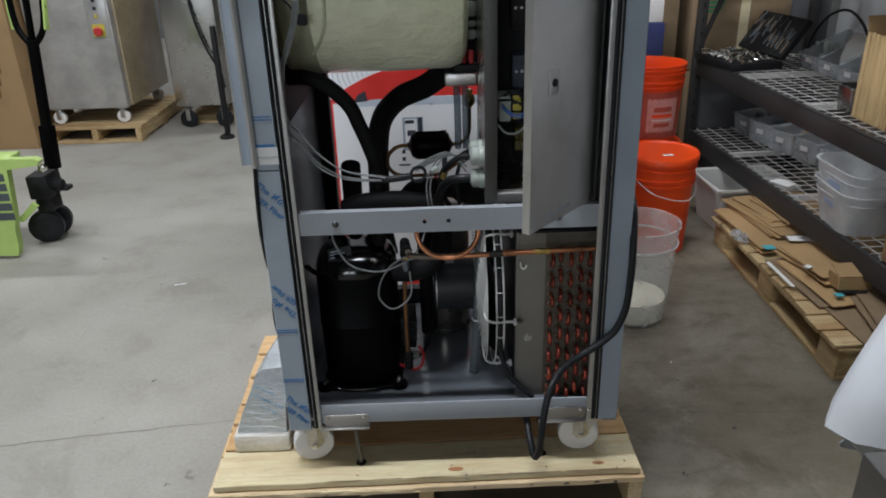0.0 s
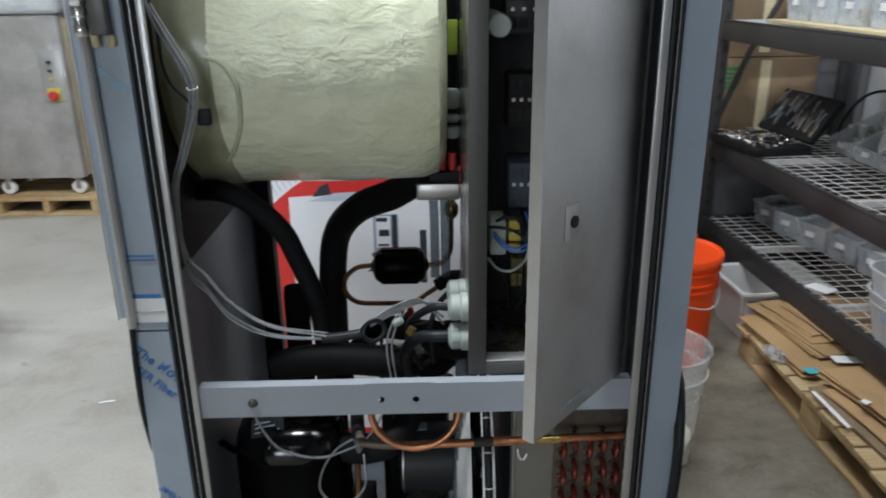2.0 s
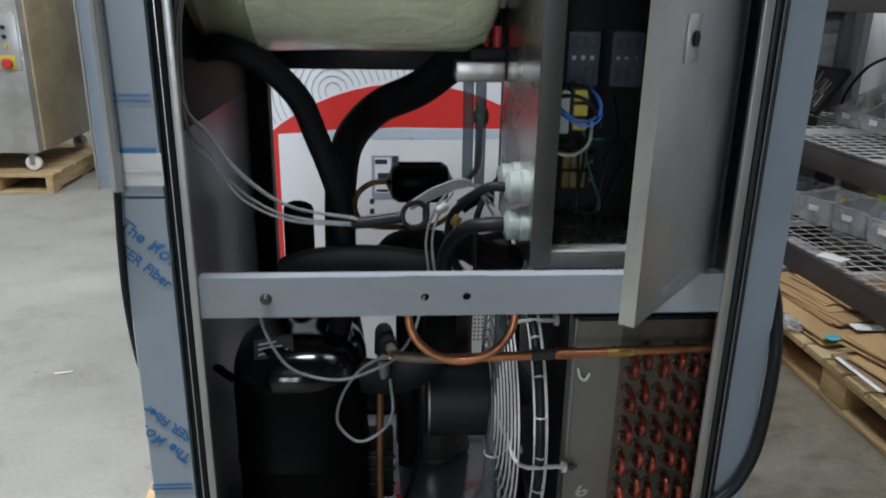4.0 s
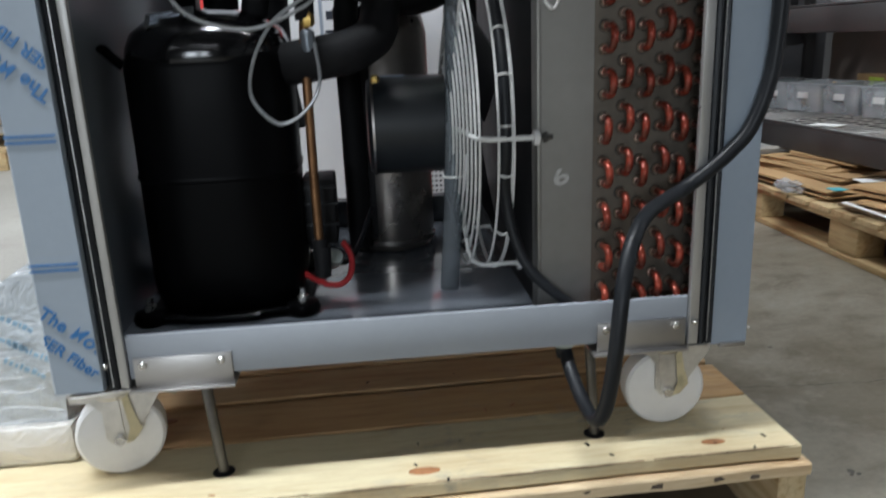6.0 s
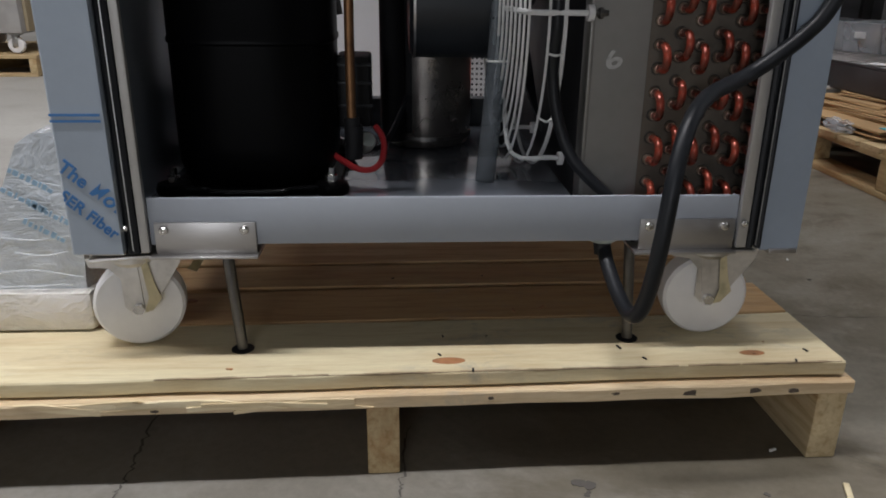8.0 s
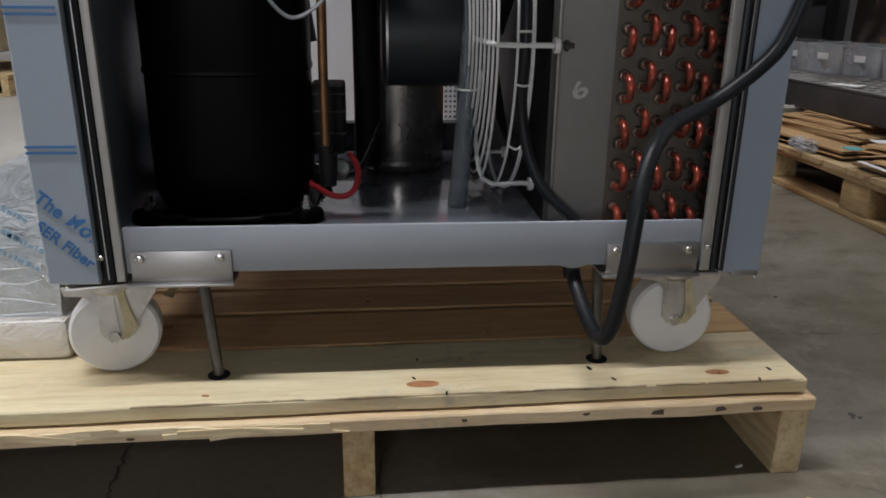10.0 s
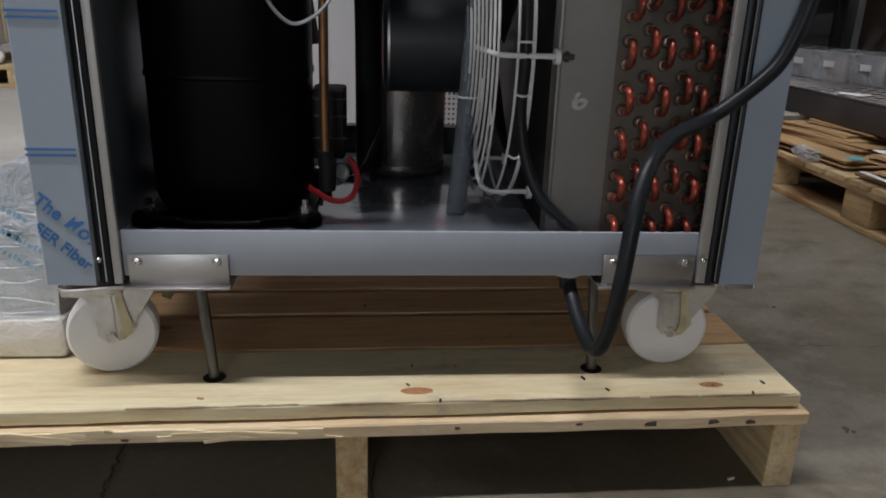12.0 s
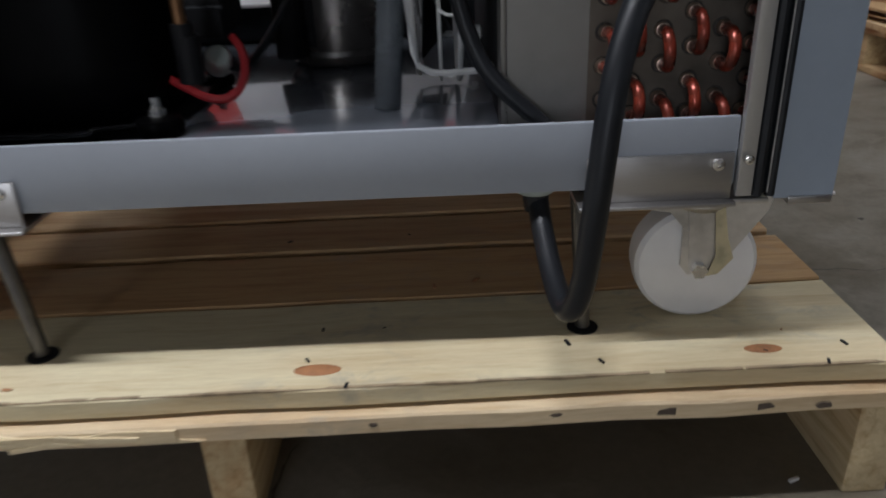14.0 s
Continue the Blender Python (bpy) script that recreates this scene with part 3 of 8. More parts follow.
# ---- the hall ----
def hall():
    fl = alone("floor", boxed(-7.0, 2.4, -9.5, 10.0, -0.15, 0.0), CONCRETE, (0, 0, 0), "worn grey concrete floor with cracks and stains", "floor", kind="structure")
    for name, b in (("wall_north", (-7.0, 2.4, 10.0, 10.2, 0, 4.6)), ("wall_east", (2.4, 2.6, -9.7, 10.2, 0, 4.6)),
                    ("wall_west", (-7.2, -7.0, -9.7, 10.2, 0, 4.6))):
        alone(name, boxed(*b), WALL, (b[0], b[2], 0), "plain painted hall wall", "wall", kind="structure")
    # the unseen end wall with its assumed window openings
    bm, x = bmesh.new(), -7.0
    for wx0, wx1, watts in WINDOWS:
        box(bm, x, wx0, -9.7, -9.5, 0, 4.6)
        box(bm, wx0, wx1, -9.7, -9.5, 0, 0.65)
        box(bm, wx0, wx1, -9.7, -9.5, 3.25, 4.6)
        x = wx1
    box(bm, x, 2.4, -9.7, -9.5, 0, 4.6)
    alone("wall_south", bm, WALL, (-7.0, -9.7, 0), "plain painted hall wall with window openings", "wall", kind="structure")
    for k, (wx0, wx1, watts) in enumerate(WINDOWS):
        alone("window_%d" % (k + 1), boxed(wx0 + 0.001, wx1 - 0.001, -9.66, -9.64, 0.651, 3.249), WHITETUB, (wx0, -9.65, 0.65), "pale panel closing an assumed window opening", "window", kind="structure")
    alone("ceiling", boxed(-7.2, 2.6, -9.7, 10.2, 4.6, 4.8), CEILING, (0, 0, 4.6), "plain dark hall ceiling", "ceiling", kind="structure")
    rnd = random.Random(4)

    def crack(points, w):
        bm = bmesh.new()
        line = []
        for a, b in zip(points, points[1:]):
            for k in range(14):
                t = k / 14
                line.append((a[0] + (b[0] - a[0]) * t + rnd.uniform(-0.004, 0.004), a[1] + (b[1] - a[1]) * t + rnd.uniform(-0.004, 0.004)))
        across = (Vector(points[-1]) - Vector(points[0])).normalized().orthogonal()
        top = []
        for x, y in line:
            ww = w * rnd.uniform(0.3, 1.2)
            top.append((bm.verts.new((x - across.x * ww, y - across.y * ww, 0.0008)), bm.verts.new((x + across.x * ww, y + across.y * ww, 0.0008))))
        for p, q in zip(top, top[1:]):
            bm.faces.new((p[0], q[0], q[1], p[1]))
        part("crack", bm, CRACK, fl, "dark hairline crack")
    crack([(-2.6, 1.60), (-1.30, 1.735), (-0.65, 1.82), (-0.2, 1.80), (0.55, 1.80), (0.75, 1.78), (1.25, 1.76)], 0.0013)
    crack([(-0.36, 0.95), (-0.345, 1.34), (-0.34, 1.39), (-0.343, 1.49), (-0.35, 1.75)], 0.0016)
    crack([(-0.05, 1.05), (-0.037, 1.323), (-0.032, 1.38), (-0.02, 1.50)], 0.0013)
    crack([(-0.19, 1.20), (-0.176, 1.327), (-0.172, 1.345)], 0.0009)
    crack([(0.55, 1.20), (0.80, 1.02), (1.0, 0.9)], 0.001)
    crack([(0.50, 1.405), (0.62, 1.30), (0.70, 1.27)], 0.0008)
    # a splinter of wood and small chips lie on the bare floor
    for x, y, l, a, mat in ((0.455, 1.325, 0.055, 70, PINE), (0.412, 1.417, 0.010, 20, PAPER), (-1.08, 2.75, 0.05, 15, PAPER), (0.75, 2.05, 0.010, 70, PAPER)):
        bm = boxed(-l / 2, l / 2, -l * 0.04 - 0.0012, l * 0.04 + 0.0012, 0, 0.003, 0.0008, pose(x, y, 0.001, 0, 0, a))
        alone("chip", bm, mat, (x, y, 0), "small pale chip lying on the concrete", "debris")

    # oily blots on the bare slab
    bl = random.Random(61)
    for x, y, r in ((0.168, 1.366, 0.009), (0.170, 1.348, 0.004), (0.367, 1.337, 0.004), (0.63, 1.52, 0.006), (0.83, 1.70, 0.007), (0.74, 1.95, 0.004), (-0.75, 1.55, 0.005), (-0.95, 2.05, 0.006), (-0.62, 1.62, 0.004)):
        for k in range(3):
            ring = []
            ox, oy, rr = bl.uniform(-r, r), bl.uniform(-r, r), r * bl.uniform(0.3, 0.9)
            for q in range(18):
                t = 2 * math.pi * q / 18
                e = rr * bl.uniform(0.8, 1.1)
                ring.append((x + ox + e * math.cos(t), y + oy + e * math.sin(t)))
            part("oil_blot", prism(bmesh.new(), ring, 0.0002, 0.0007 + 0.0002 * k), CRACK, fl, "dark oily blot")


hall()


# ---- pallets ----
def board(bm, x0, x1, y0, y1, z0, z1, rnd, rough=0.0015, n=8):
    """A sawn board along x with slightly uneven edges."""
    secs = []
    for k in range(n + 1):
        x = x0 + (x1 - x0) * k / n
        d = [rnd.uniform(-rough, rough) for _ in range(4)]
        c = 0.0018
        secs.append([bm.verts.new((x, y, z)) for y, z in ((y0 + d[0], z0 + c), (y0 + d[0], z1 - c), (y0 + c + d[0], z1 + d[3] * 0.3), (y1 - c + d[1], z1 + d[3] * 0.3),
                                                         (y1 + d[1], z1 - c), (y1 + d[1], z0 + c), (y1 - c + d[1], z0), (y0 + c + d[0], z0))])
    for p, q in zip(secs, secs[1:]):
        for k in range(8):
            bm.faces.new((p[k], p[(k + 1) % 8], q[(k + 1) % 8], q[k]))
    bm.faces.new(secs[0][::-1]), bm.faces.new(secs[-1])
    return bm


def machine_pallet():
    rnd = random.Random(11)
    pal = thing("wooden_pallet", (-0.05, 1.75, 0), "new pale pine pallet with a doubled board deck", "pallet")
    turn = Matrix.Translation((-0.05, 1.75, 0)) @ pose(0, 0, 0, 0, 0, 1.0) @ Matrix.Translation((0.05, -1.75, 0))
    for x in (-0.568, -0.058, 0.457):
        part("stringer", boxed(x - 0.018, x + 0.018, 1.394, 2.11, 0, 0.088, 0.002, turn), PINE_Y, pal)
    y, k = 1.388, 0
    for w, gap in ((0.146, 0.004), (0.112, 0.012), (0.091, 0.010), (0.134, 0.011), (0.130, 0.012), (0.112, 0.004)):
        for z0, z1, x0, x1, dy in ((0.089, 0.1055, -0.585, 0.476, 0.0), (0.1085, 0.126, -0.575, 0.465, 0.011 if k == 0 else 0.0)):
            bm = bmesh.new()
            board(bm, x0 + rnd.uniform(-0.003, 0.003), x1 + rnd.uniform(-0.003, 0.003), y + dy, y + w - gap, z0, z1, rnd, 0.0016, 14)
            bm.transform(turn)
            part("deck_board", bm, PINE_RED if k else (PINE if z0 > 0.1 else PINE_LOW), pal)
        y += w
        k += 1
    for x, yy, a, b in ((0.022, 1.425, 0.019, 0.008), (0.374, 1.431, 0.015, 0.0065), (-0.31, 1.60, 0.012, 0.008)):
        part("knot", turned([(1, 0), (0.9, 1), (0.0001, 1.1)], pose(x, yy, 0.1262) @ Matrix.Diagonal((a, b, 0.0005, 1)), seg=18), KNOT, pal, "reddish brown knot in the wood")
    # worn dark arris along the upper front board
    worn = random.Random(52)
    x = -0.30
    while x < 0.44:
        l = min(worn.uniform(0.05, 0.16), 0.462 - x)
        top = [(x + l * j / 6, 0.1258 + worn.uniform(-0.0004, 0.0006)) for j in range(7)]
        low = [(x + l * j / 6, 0.1249 - worn.uniform(0.0, 0.0020) * math.sin(math.pi * (j + 0.3) / 6.6)) for j in range(6, -1, -1)]
        bm = prism(bmesh.new(), top + low, -0.0018, 0.0008)
        bm.transform(turn @ pose(0, 1.3995, 0, 90, 0, 0))
        part("edge_stain", bm, ARRIS, pal, "dirty worn edge of the board")
        x += l * worn.uniform(0.8, 1.15)
    speck = random.Random(23)
    for k in range(15):
        x, yy = speck.uniform(-0.35, 0.46), speck.choice((speck.uniform(1.40, 1.46), speck.uniform(1.46, 1.75)))
        l = speck.uniform(0.0015, 0.0045)
        part("speck", boxed(-l, l, -l * 0.35, l * 0.35, 0, 0.0012, 0.0004, pose(x, yy, 0.1262, 0, 0, speck.uniform(0, 180))), BLACKMATT if k % 4 else KNOT, pal)
    # the lower front board is split and frayed, and stained near one end
    fray = random.Random(33)
    for k in range(16):
        x = -0.40 + 0.019 * k + fray.uniform(-0.012, 0.012)
        l, h = fray.uniform(0.035, 0.12), fray.uniform(0.003, 0.008)
        z = 0.1025 - 0.004 * k / 16 + fray.uniform(-0.004, 0.003)
        side = fray.choice((-1, 1))
        bm = prism(bmesh.new(), [(-l / 2, -h / 2), (l * 0.2, -h * fray.uniform(0.3, 0.6)), (l / 2, 0), (l * 0.1, h * 0.5), (-l / 2, h / 2)], -0.0016, 0.0022)
        bm.transform(turn @ pose(x, 1.3885 - fray.uniform(0, 0.001), z, 90, fray.uniform(-8, 8) + (180 if side < 0 else 0), fray.uniform(-2, 2)))
        part("splinter", bm, SPLINTER, pal, "frayed pale splinter on the board's edge")
    for x, z, a, h in ((0.288, 0.097, 0.016, 0.0045), (0.318, 0.096, 0.008, 0.004), (0.355, 0.098, 0.011, 0.0035), (0.405, 0.096, 0.006, 0.003), (0.20, 0.099, 0.006, 0.002), (-0.30, 0.094, 0.005, 0.002), (0.06, 0.098, 0.004, 0.002)):
        ring = [(a * math.cos(radians(t)) * fray.uniform(0.6, 1.2), h * math.sin(radians(t)) * fray.uniform(0.6, 1.2)) for t in range(0, 360, 24)]
        bm = prism(bmesh.new(), ring, -0.0006, 0.0006)
        bm.transform(turn @ pose(x, 1.3882, z, 90, 0, 0))
        part("bark_stain", bm, BARK, pal, "dark bark stain on the board's edge")


machine_pallet()


def wrapped_pack():
    pk = thing("wrapped_panel_pack", (-0.47, 1.69, 0.126), "grey steel panels under clear stretch film on the pallet", "packaged panels")
    rnd = random.Random(3)
    bm = bmesh.new()
    outline = [(-0.533, 1.522), (-0.402, 1.522), (-0.398, 1.56), (-0.40, 1.84), (-0.495, 1.86), (-0.528, 1.6)]
    levels = [(0.1275, 0.0), (0.185, 0.004), (0.24, 0.02), (0.30, 0.05), (0.345, 0.07), (0.362, 0.085)]
    rows = []
    for z, push in levels:
        rows.append([bm.verts.new((x + (push * (1.0 if x < -0.47 else 0.1)) + rnd.uniform(-0.003, 0.003), y + rnd.uniform(-0.003, 0.003) + (push * 0.2 if y < 1.7 else -push * 0.2), z + rnd.uniform(-0.002, 0.004) * (z > 0.13))) for x, y in outline])
    for p, q in zip(rows, rows[1:]):
        for k in range(6):
            bm.faces.new((p[k], p[(k + 1) % 6], q[(k + 1) % 6], q[k]))
    bm.faces.new(rows[0][::-1]), bm.faces.new(rows[-1])
    part("wrapped_panel", bm, WRAPPED, pk)
    part("foam_base", boxed(-0.540, -0.396, 1.512, 1.80, 0.1265, 0.178, 0.008), WHITEWRAP, pk, "pale cardboard base under creased film")
    bm = bmesh.new()
    for k in range(9):
        z = 0.14 + 0.021 * k + rnd.uniform(-0.004, 0.004)
        px = max(0, z - 0.2) * 0.45
        x0 = -0.530 + px * 1.25 + rnd.uniform(0, 0.04)
        tube(bm, [(x0, 1.5195 + px * 0.1, z), ((x0 - 0.41) / 2, 1.517 + px * 0.1, z + rnd.uniform(-0.006, 0.006)), (-0.405 - rnd.uniform(0, 0.03), 1.519 + px * 0.1, z + rnd.uniform(-0.008, 0.008))], 0.0011, seg=5, sub=4)
    part("film_fold", bm, FILMFOLD, pk, "glossy film creases")
    # film print seen through the wrap
    rb = random.Random(41)
    for dx, dz in ((-0.468, 0.322), (-0.480, 0.300), (-0.452, 0.282), (-0.462, 0.262)):
        bm = bmesh.new()
        x = 0.0
        while x < 0.05:
            w = rb.uniform(0.002, 0.0065)
            box(bm, x, x + w, -0.0005, 0.0005, 0, rb.uniform(0.0045, 0.008))
            x += w + rb.uniform(0.0012, 0.003)
        bm.transform(pose(dx, 1.5185, dz, 0, 30, 0))
        part("print_bar", bm, FADEDBLUE, pk, "unreadable faded blue film print")


wrapped_pack()

# ---- the machine ----
MACH = thing("refrigeration_machine", (0.02, 1.75, 0.126), "grey sheet-metal refrigeration machine with its side panel off, on white casters", "machine")


def drilled_channel(x0, x1, y, depth, z0, z1, holes, hz, r):
    """A folded sheet channel open to the back, its face drilled through at each x of holes."""
    t, a, n = 0.002, 0.0245, 24
    bm = bmesh.new()
    edges = [x0] + [v for h in holes for v in (h - a, h + a)] + [x1]
    for p, q in zip(edges[::2], edges[1::2]):
        box(bm, p, q, y, y + t, z0, z1)
    for h in holes:
        zc, half = (z0 + z1) / 2, (z1 - z0) / 2
        rings = []
        for yy in (y, y + t):
            inner, outer = [], []
            for k in range(n):
                c, s = math.cos(2 * math.pi * k / n), math.sin(2 * math.pi * k / n)
                far = 1 / max(abs(c), abs(s))
                inner.append(bm.verts.new((h + r * c, yy, hz + r * s)))
                outer.append(bm.verts.new((h + a * c * far, yy, zc + half * s * far)))
            rings.append((inner, outer))
        (fi, fo), (bi, bo) = rings
        for k in range(n):
            m = (k + 1) % n
            bm.faces.new((fi[k], fi[m], fo[m], fo[k]))
            bm.faces.new((bi[m], bi[k], bo[k], bo[m]))
            bm.faces.new((fi[m], fi[k], bi[k], bi[m]))
    box(bm, x0, x1, y + t, y + depth, z1 - t, z1)
    box(bm, x0, x1, y + t, y + depth, z0, z0 + t)
    bmesh.ops.recalc_face_normals(bm, faces=bm.faces)
    return bm


def frame_and_skin():
    front = 1.447
    rail = part("bottom_rail", boxed(-0.2963, 0.34, front, front + 0.005, 0.259, 0.311, 0.0018), GREYPAINT, MACH)
    part("rail_lip", boxed(-0.297, 0.338, front + 0.0052, front + 0.028, 0.259, 0.263, 0.001), GREYPAINT, rail)
    holes = (-0.029, 0.022)
    bar = part("crossbar", drilled_channel(-0.2963, 0.34, front, 0.018, 0.752, 0.803, holes, 0.776, 0.0052), GREYPAINT, MACH)
    head = mesh_of("bolt", screw_head(0.0072, 0.004), DARKSTEEL)
    for x in (-0.219, 0.256):
        shared("bolt", head, Matrix.Translation(Vector((x, front, 0.776)) - ORIGIN[MACH.name]) @ FACE_FRONT, bar)
    part("bottom_pan", boxed(-0.325, 0.36, front + 0.0055, 2.02, 0.272, 0.284, 0.001), PANPAINT, MACH)
    part("side_wall", boxed(-0.345, -0.325, 1.466, 2.03, 0.256, 1.85, 0.001), INNERGREY, MACH, "bare grey inner sheet")
    part("side_wall", boxed(0.372, 0.392, 1.50, 2.03, 0.256, 1.85, 0.001), INNERGREY, MACH, "bare grey inner sheet")
    # black panel added over the wall where it goes dark
    part("dark_panel", boxed(-0.3246, -0.3215, 1.48, 1.9895, 0.960, 1.85, 0.001), BLACKMATT, MACH, "black panel added where the wall goes dark above the sheet")
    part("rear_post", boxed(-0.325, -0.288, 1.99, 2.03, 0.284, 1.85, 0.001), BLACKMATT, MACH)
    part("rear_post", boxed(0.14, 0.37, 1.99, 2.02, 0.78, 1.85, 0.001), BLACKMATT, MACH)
    # low rear rail: the shadow it sits in is put into its black
    part("rear_rail", boxed(-0.288, 0.37, 2.0, 2.03, 0.284, 0.332, 0.001), MOTOR, MACH)
    part("rear_rail", boxed(-0.288, 0.14, 2.0, 2.03, 0.995, 1.06, 0.001), MOTOR, MACH)
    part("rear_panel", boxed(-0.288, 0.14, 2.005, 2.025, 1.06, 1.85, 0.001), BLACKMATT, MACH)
    # door posts: inner steel strip, black seal, outer skin
    for s, xs, xe, sw in ((-1, -0.2965, -0.3198, 0.009), (1, 0.340, 0.369, 0.0115)):
        x0, x1 = sorted((xs, xs + s * sw))
        part("steel_strip", boxed(x0, x1, front - 0.006, front + 0.0015, 0.252, 1.85, 0.001), STRIPSTEEL, MACH, "bright steel edge strip")
        x0, x1 = sorted((xs + s * (sw + 0.0002), xe))
        seal = part("door_seal", boxed(x0, x1, front - 0.003, front + 0.018, 0.252, 1.85, 0.002), RUBBER, MACH, "black rubber door seal")
        bm = bmesh.new()
        tube(bm, [(x0 + 0.004, front - 0.004, 0.252), (x0 + 0.004, front - 0.004, 1.85)], 0.004, seg=8)
        tube(bm, [(x1 - 0.004, front - 0.004, 0.252), (x1 - 0.004, front - 0.004, 1.85)], 0.004, seg=8)
        part("seal_lip", bm, RUBBER, seal)
        xm = xs + s * (0.0165 if s < 0 else 0.0225)
        part("seal_trim", boxed(xm - 0.0008, xm + 0.0008, front - 0.007, front, 0.255, 1.85), STRIPSTEEL, seal, "thin bright trim line")
    # the film-covered skin stands a little proud of the seal
    fx, fy = -0.3715, 1.430
    skin = [(-0.3200, fy), (fx + 0.002, fy), (fx, fy + 0.002), (fx, 1.60), (-0.3455, 1.60), (-0.3455, 1.4655), (-0.3200, 1.4655)]
    low = part("skin_panel", prism(bmesh.new(), skin, 0.2555, 0.904), PANELFILM, MACH, "grey-blue panel under protective film")
    up = part("skin_panel", prism(bmesh.new(), skin, 0.907, 1.85), PANELFILM, MACH, "grey-blue panel under protective film")
    right = part("skin_panel", prism(bmesh.new(), [(0.3695, front - 0.002), (0.413, front - 0.002), (0.416, front + 0.004), (0.416, 2.03), (0.393, 2.03), (0.393, 1.49), (0.3695, 1.466)], 0.248, 1.85), PANELFILM, MACH)
    for z in (0.2495,):
        part("panel_flange", boxed(0.38, 0.412, front - 0.004, front + 0.02, z - 0.006, z, 0.001), BRUSHED, right)
    # the outer hood side and its flexible steel conduit, above the joint
    hood = part("hood_panel", prism(bmesh.new(), [(-0.3722, 1.475), (-0.402, 1.475), (-0.4045, 1.478), (-0.4045, 1.75), (-0.3722, 1.75)], 0.905, 1.85), PANELFILM, MACH, "film-covered hood side")
    part("hood_edge", boxed(-0.4062, -0.4035, 1.4725, 1.4748, 0.903, 1.85, 0.0005), STRIPSTEEL, hood, "bright folded hood edge")
    part("conduit", tubed([(-0.3655, 1.4235, 1.85 - 0.005 * k) for k in range(188)], 0.0058, seg=8, sub=1, wave=0.26), STRIPSTEEL, MACH, "ribbed flexible steel conduit")
    cl = part("conduit_coupling", turned([(0.0078, 0), (0.0092, 0.002), (0.0092, 0.012), (0.0080, 0.014), (0.0080, 0.022), (0.0098, 0.024), (0.0098, 0.034), (0.0076, 0.037)], pose(-0.3655, 1.4235, 1.302), seg=12), CHROME, MACH, "bright conduit coupling")
    part("locknut", turned([(0.0115, 0), (0.0115, 0.006)], pose(-0.3655, 1.4235, 1.338), seg=6), CHROME, cl)
    blk = part("hinge_block", boxed(-0.352, -0.331, 1.412, 1.4295, 1.3035, 1.42, 0.002), DARKSTEEL, MACH, "dark hinge block")
    for x0, x1 in ((-0.356, -0.347), (-0.338, -0.329)):
        part("foam_tab", boxed(x0, x1, 1.420, 1.4297, 1.289, 1.3032, 0.0015), OLDTAPE, blk, "cream foam tab")
    part("skin_cable", tubed([(-0.3665, 1.424, 0.93), (-0.368, 1.424, 0.90), (-0.3715, 1.426, 0.85), (-0.375, 1.432, 0.78), (-0.3765, 1.45, 0.70), (-0.378, 1.49, 0.62), (-0.388, 1.50, 0.545), (-0.386, 1.50, 0.49), (-0.376, 1.51, 0.445)], 0.0042, seg=8), RUBBER, MACH, "thin black cable down the panel's edge")

    # white tape over the joint, blue lines and slanted print on the film
    def on_film(bm, u, z):
        """Drawn flat in x and y: laid on the film's face, u metres in from its outer edge."""
        bm.transform(Matrix.Translation((fx + u, fy - 0.0005, z)) @ FACE_FRONT)
        return bm
    wide = -0.3200 - fx
    part("tape_band", on_film(boxed(0.0005, wide + 0.002, -0.036, 0.0, -0.0004, 0.0006), 0, 0.955), PAPER, up, "white tape over the joint")
    part("tape_crease", on_film(boxed(0.001, wide, -0.0012, 0.0012, 0.0006, 0.0011), 0, 0.935), STRIPSTEEL, up)
    for z, h in ((0.4005, 0.0012), (0.3945, 0.0012), (0.532, 0.0012), (0.526, 0.0012), (1.017, 0.0012), (1.011, 0.0012), (0.9575, 0.0035)):
        part("film_line", on_film(boxed(0.0, wide - 0.003, -h, h, -0.0003, 0.0004), 0, z), FILMBLUE, low if z < 0.95 else up, "printed blue line on the film")
    for z, tilt in ((0.3405, -42), (0.866, -42), (0.5785, 138), (1.262, -42)):
        at, lo_x, hi_x = (0.0, 0.0008, wide - 0.0008) if tilt < 0 else (wide, 0.0008 - wide, -0.0008)

        def clipped(bm):
            bm.transform(pose(-0.002 if tilt < 0 else 0.002, 0, 0, 0, 0, tilt))
            for x, n in ((lo_x, (-1, 0, 0)), (hi_x, (1, 0, 0))):
                bmesh.ops.bisect_plane(bm, geom=bm.verts[:] + bm.edges[:] + bm.faces[:], plane_co=(x, 0, 0), plane_no=n, clear_outer=True)
            return on_film(bm, at, z)
        sheet = low if z < 0.9 else up
        if z > 1.2:
            for k, (w, y) in enumerate(((0.020, 0.006), (0.024, 0.006), (0.018, -0.014))):
                part("print_bar", clipped(boxed(0.004 + 0.024 * (k % 2), 0.004 + 0.024 * (k % 2) + w, y, y + 0.010, -0.0003, 0.0004)), FADEDBLUE, sheet, "faded blue print bar")
            continue
        the = lettering("The", 0.0195)
        the.transform(Matrix.Translation((-0.004, 0.005, 0)))
        part("film_print", clipped(the), FILMBLUE, sheet, "blue printed word on the film")
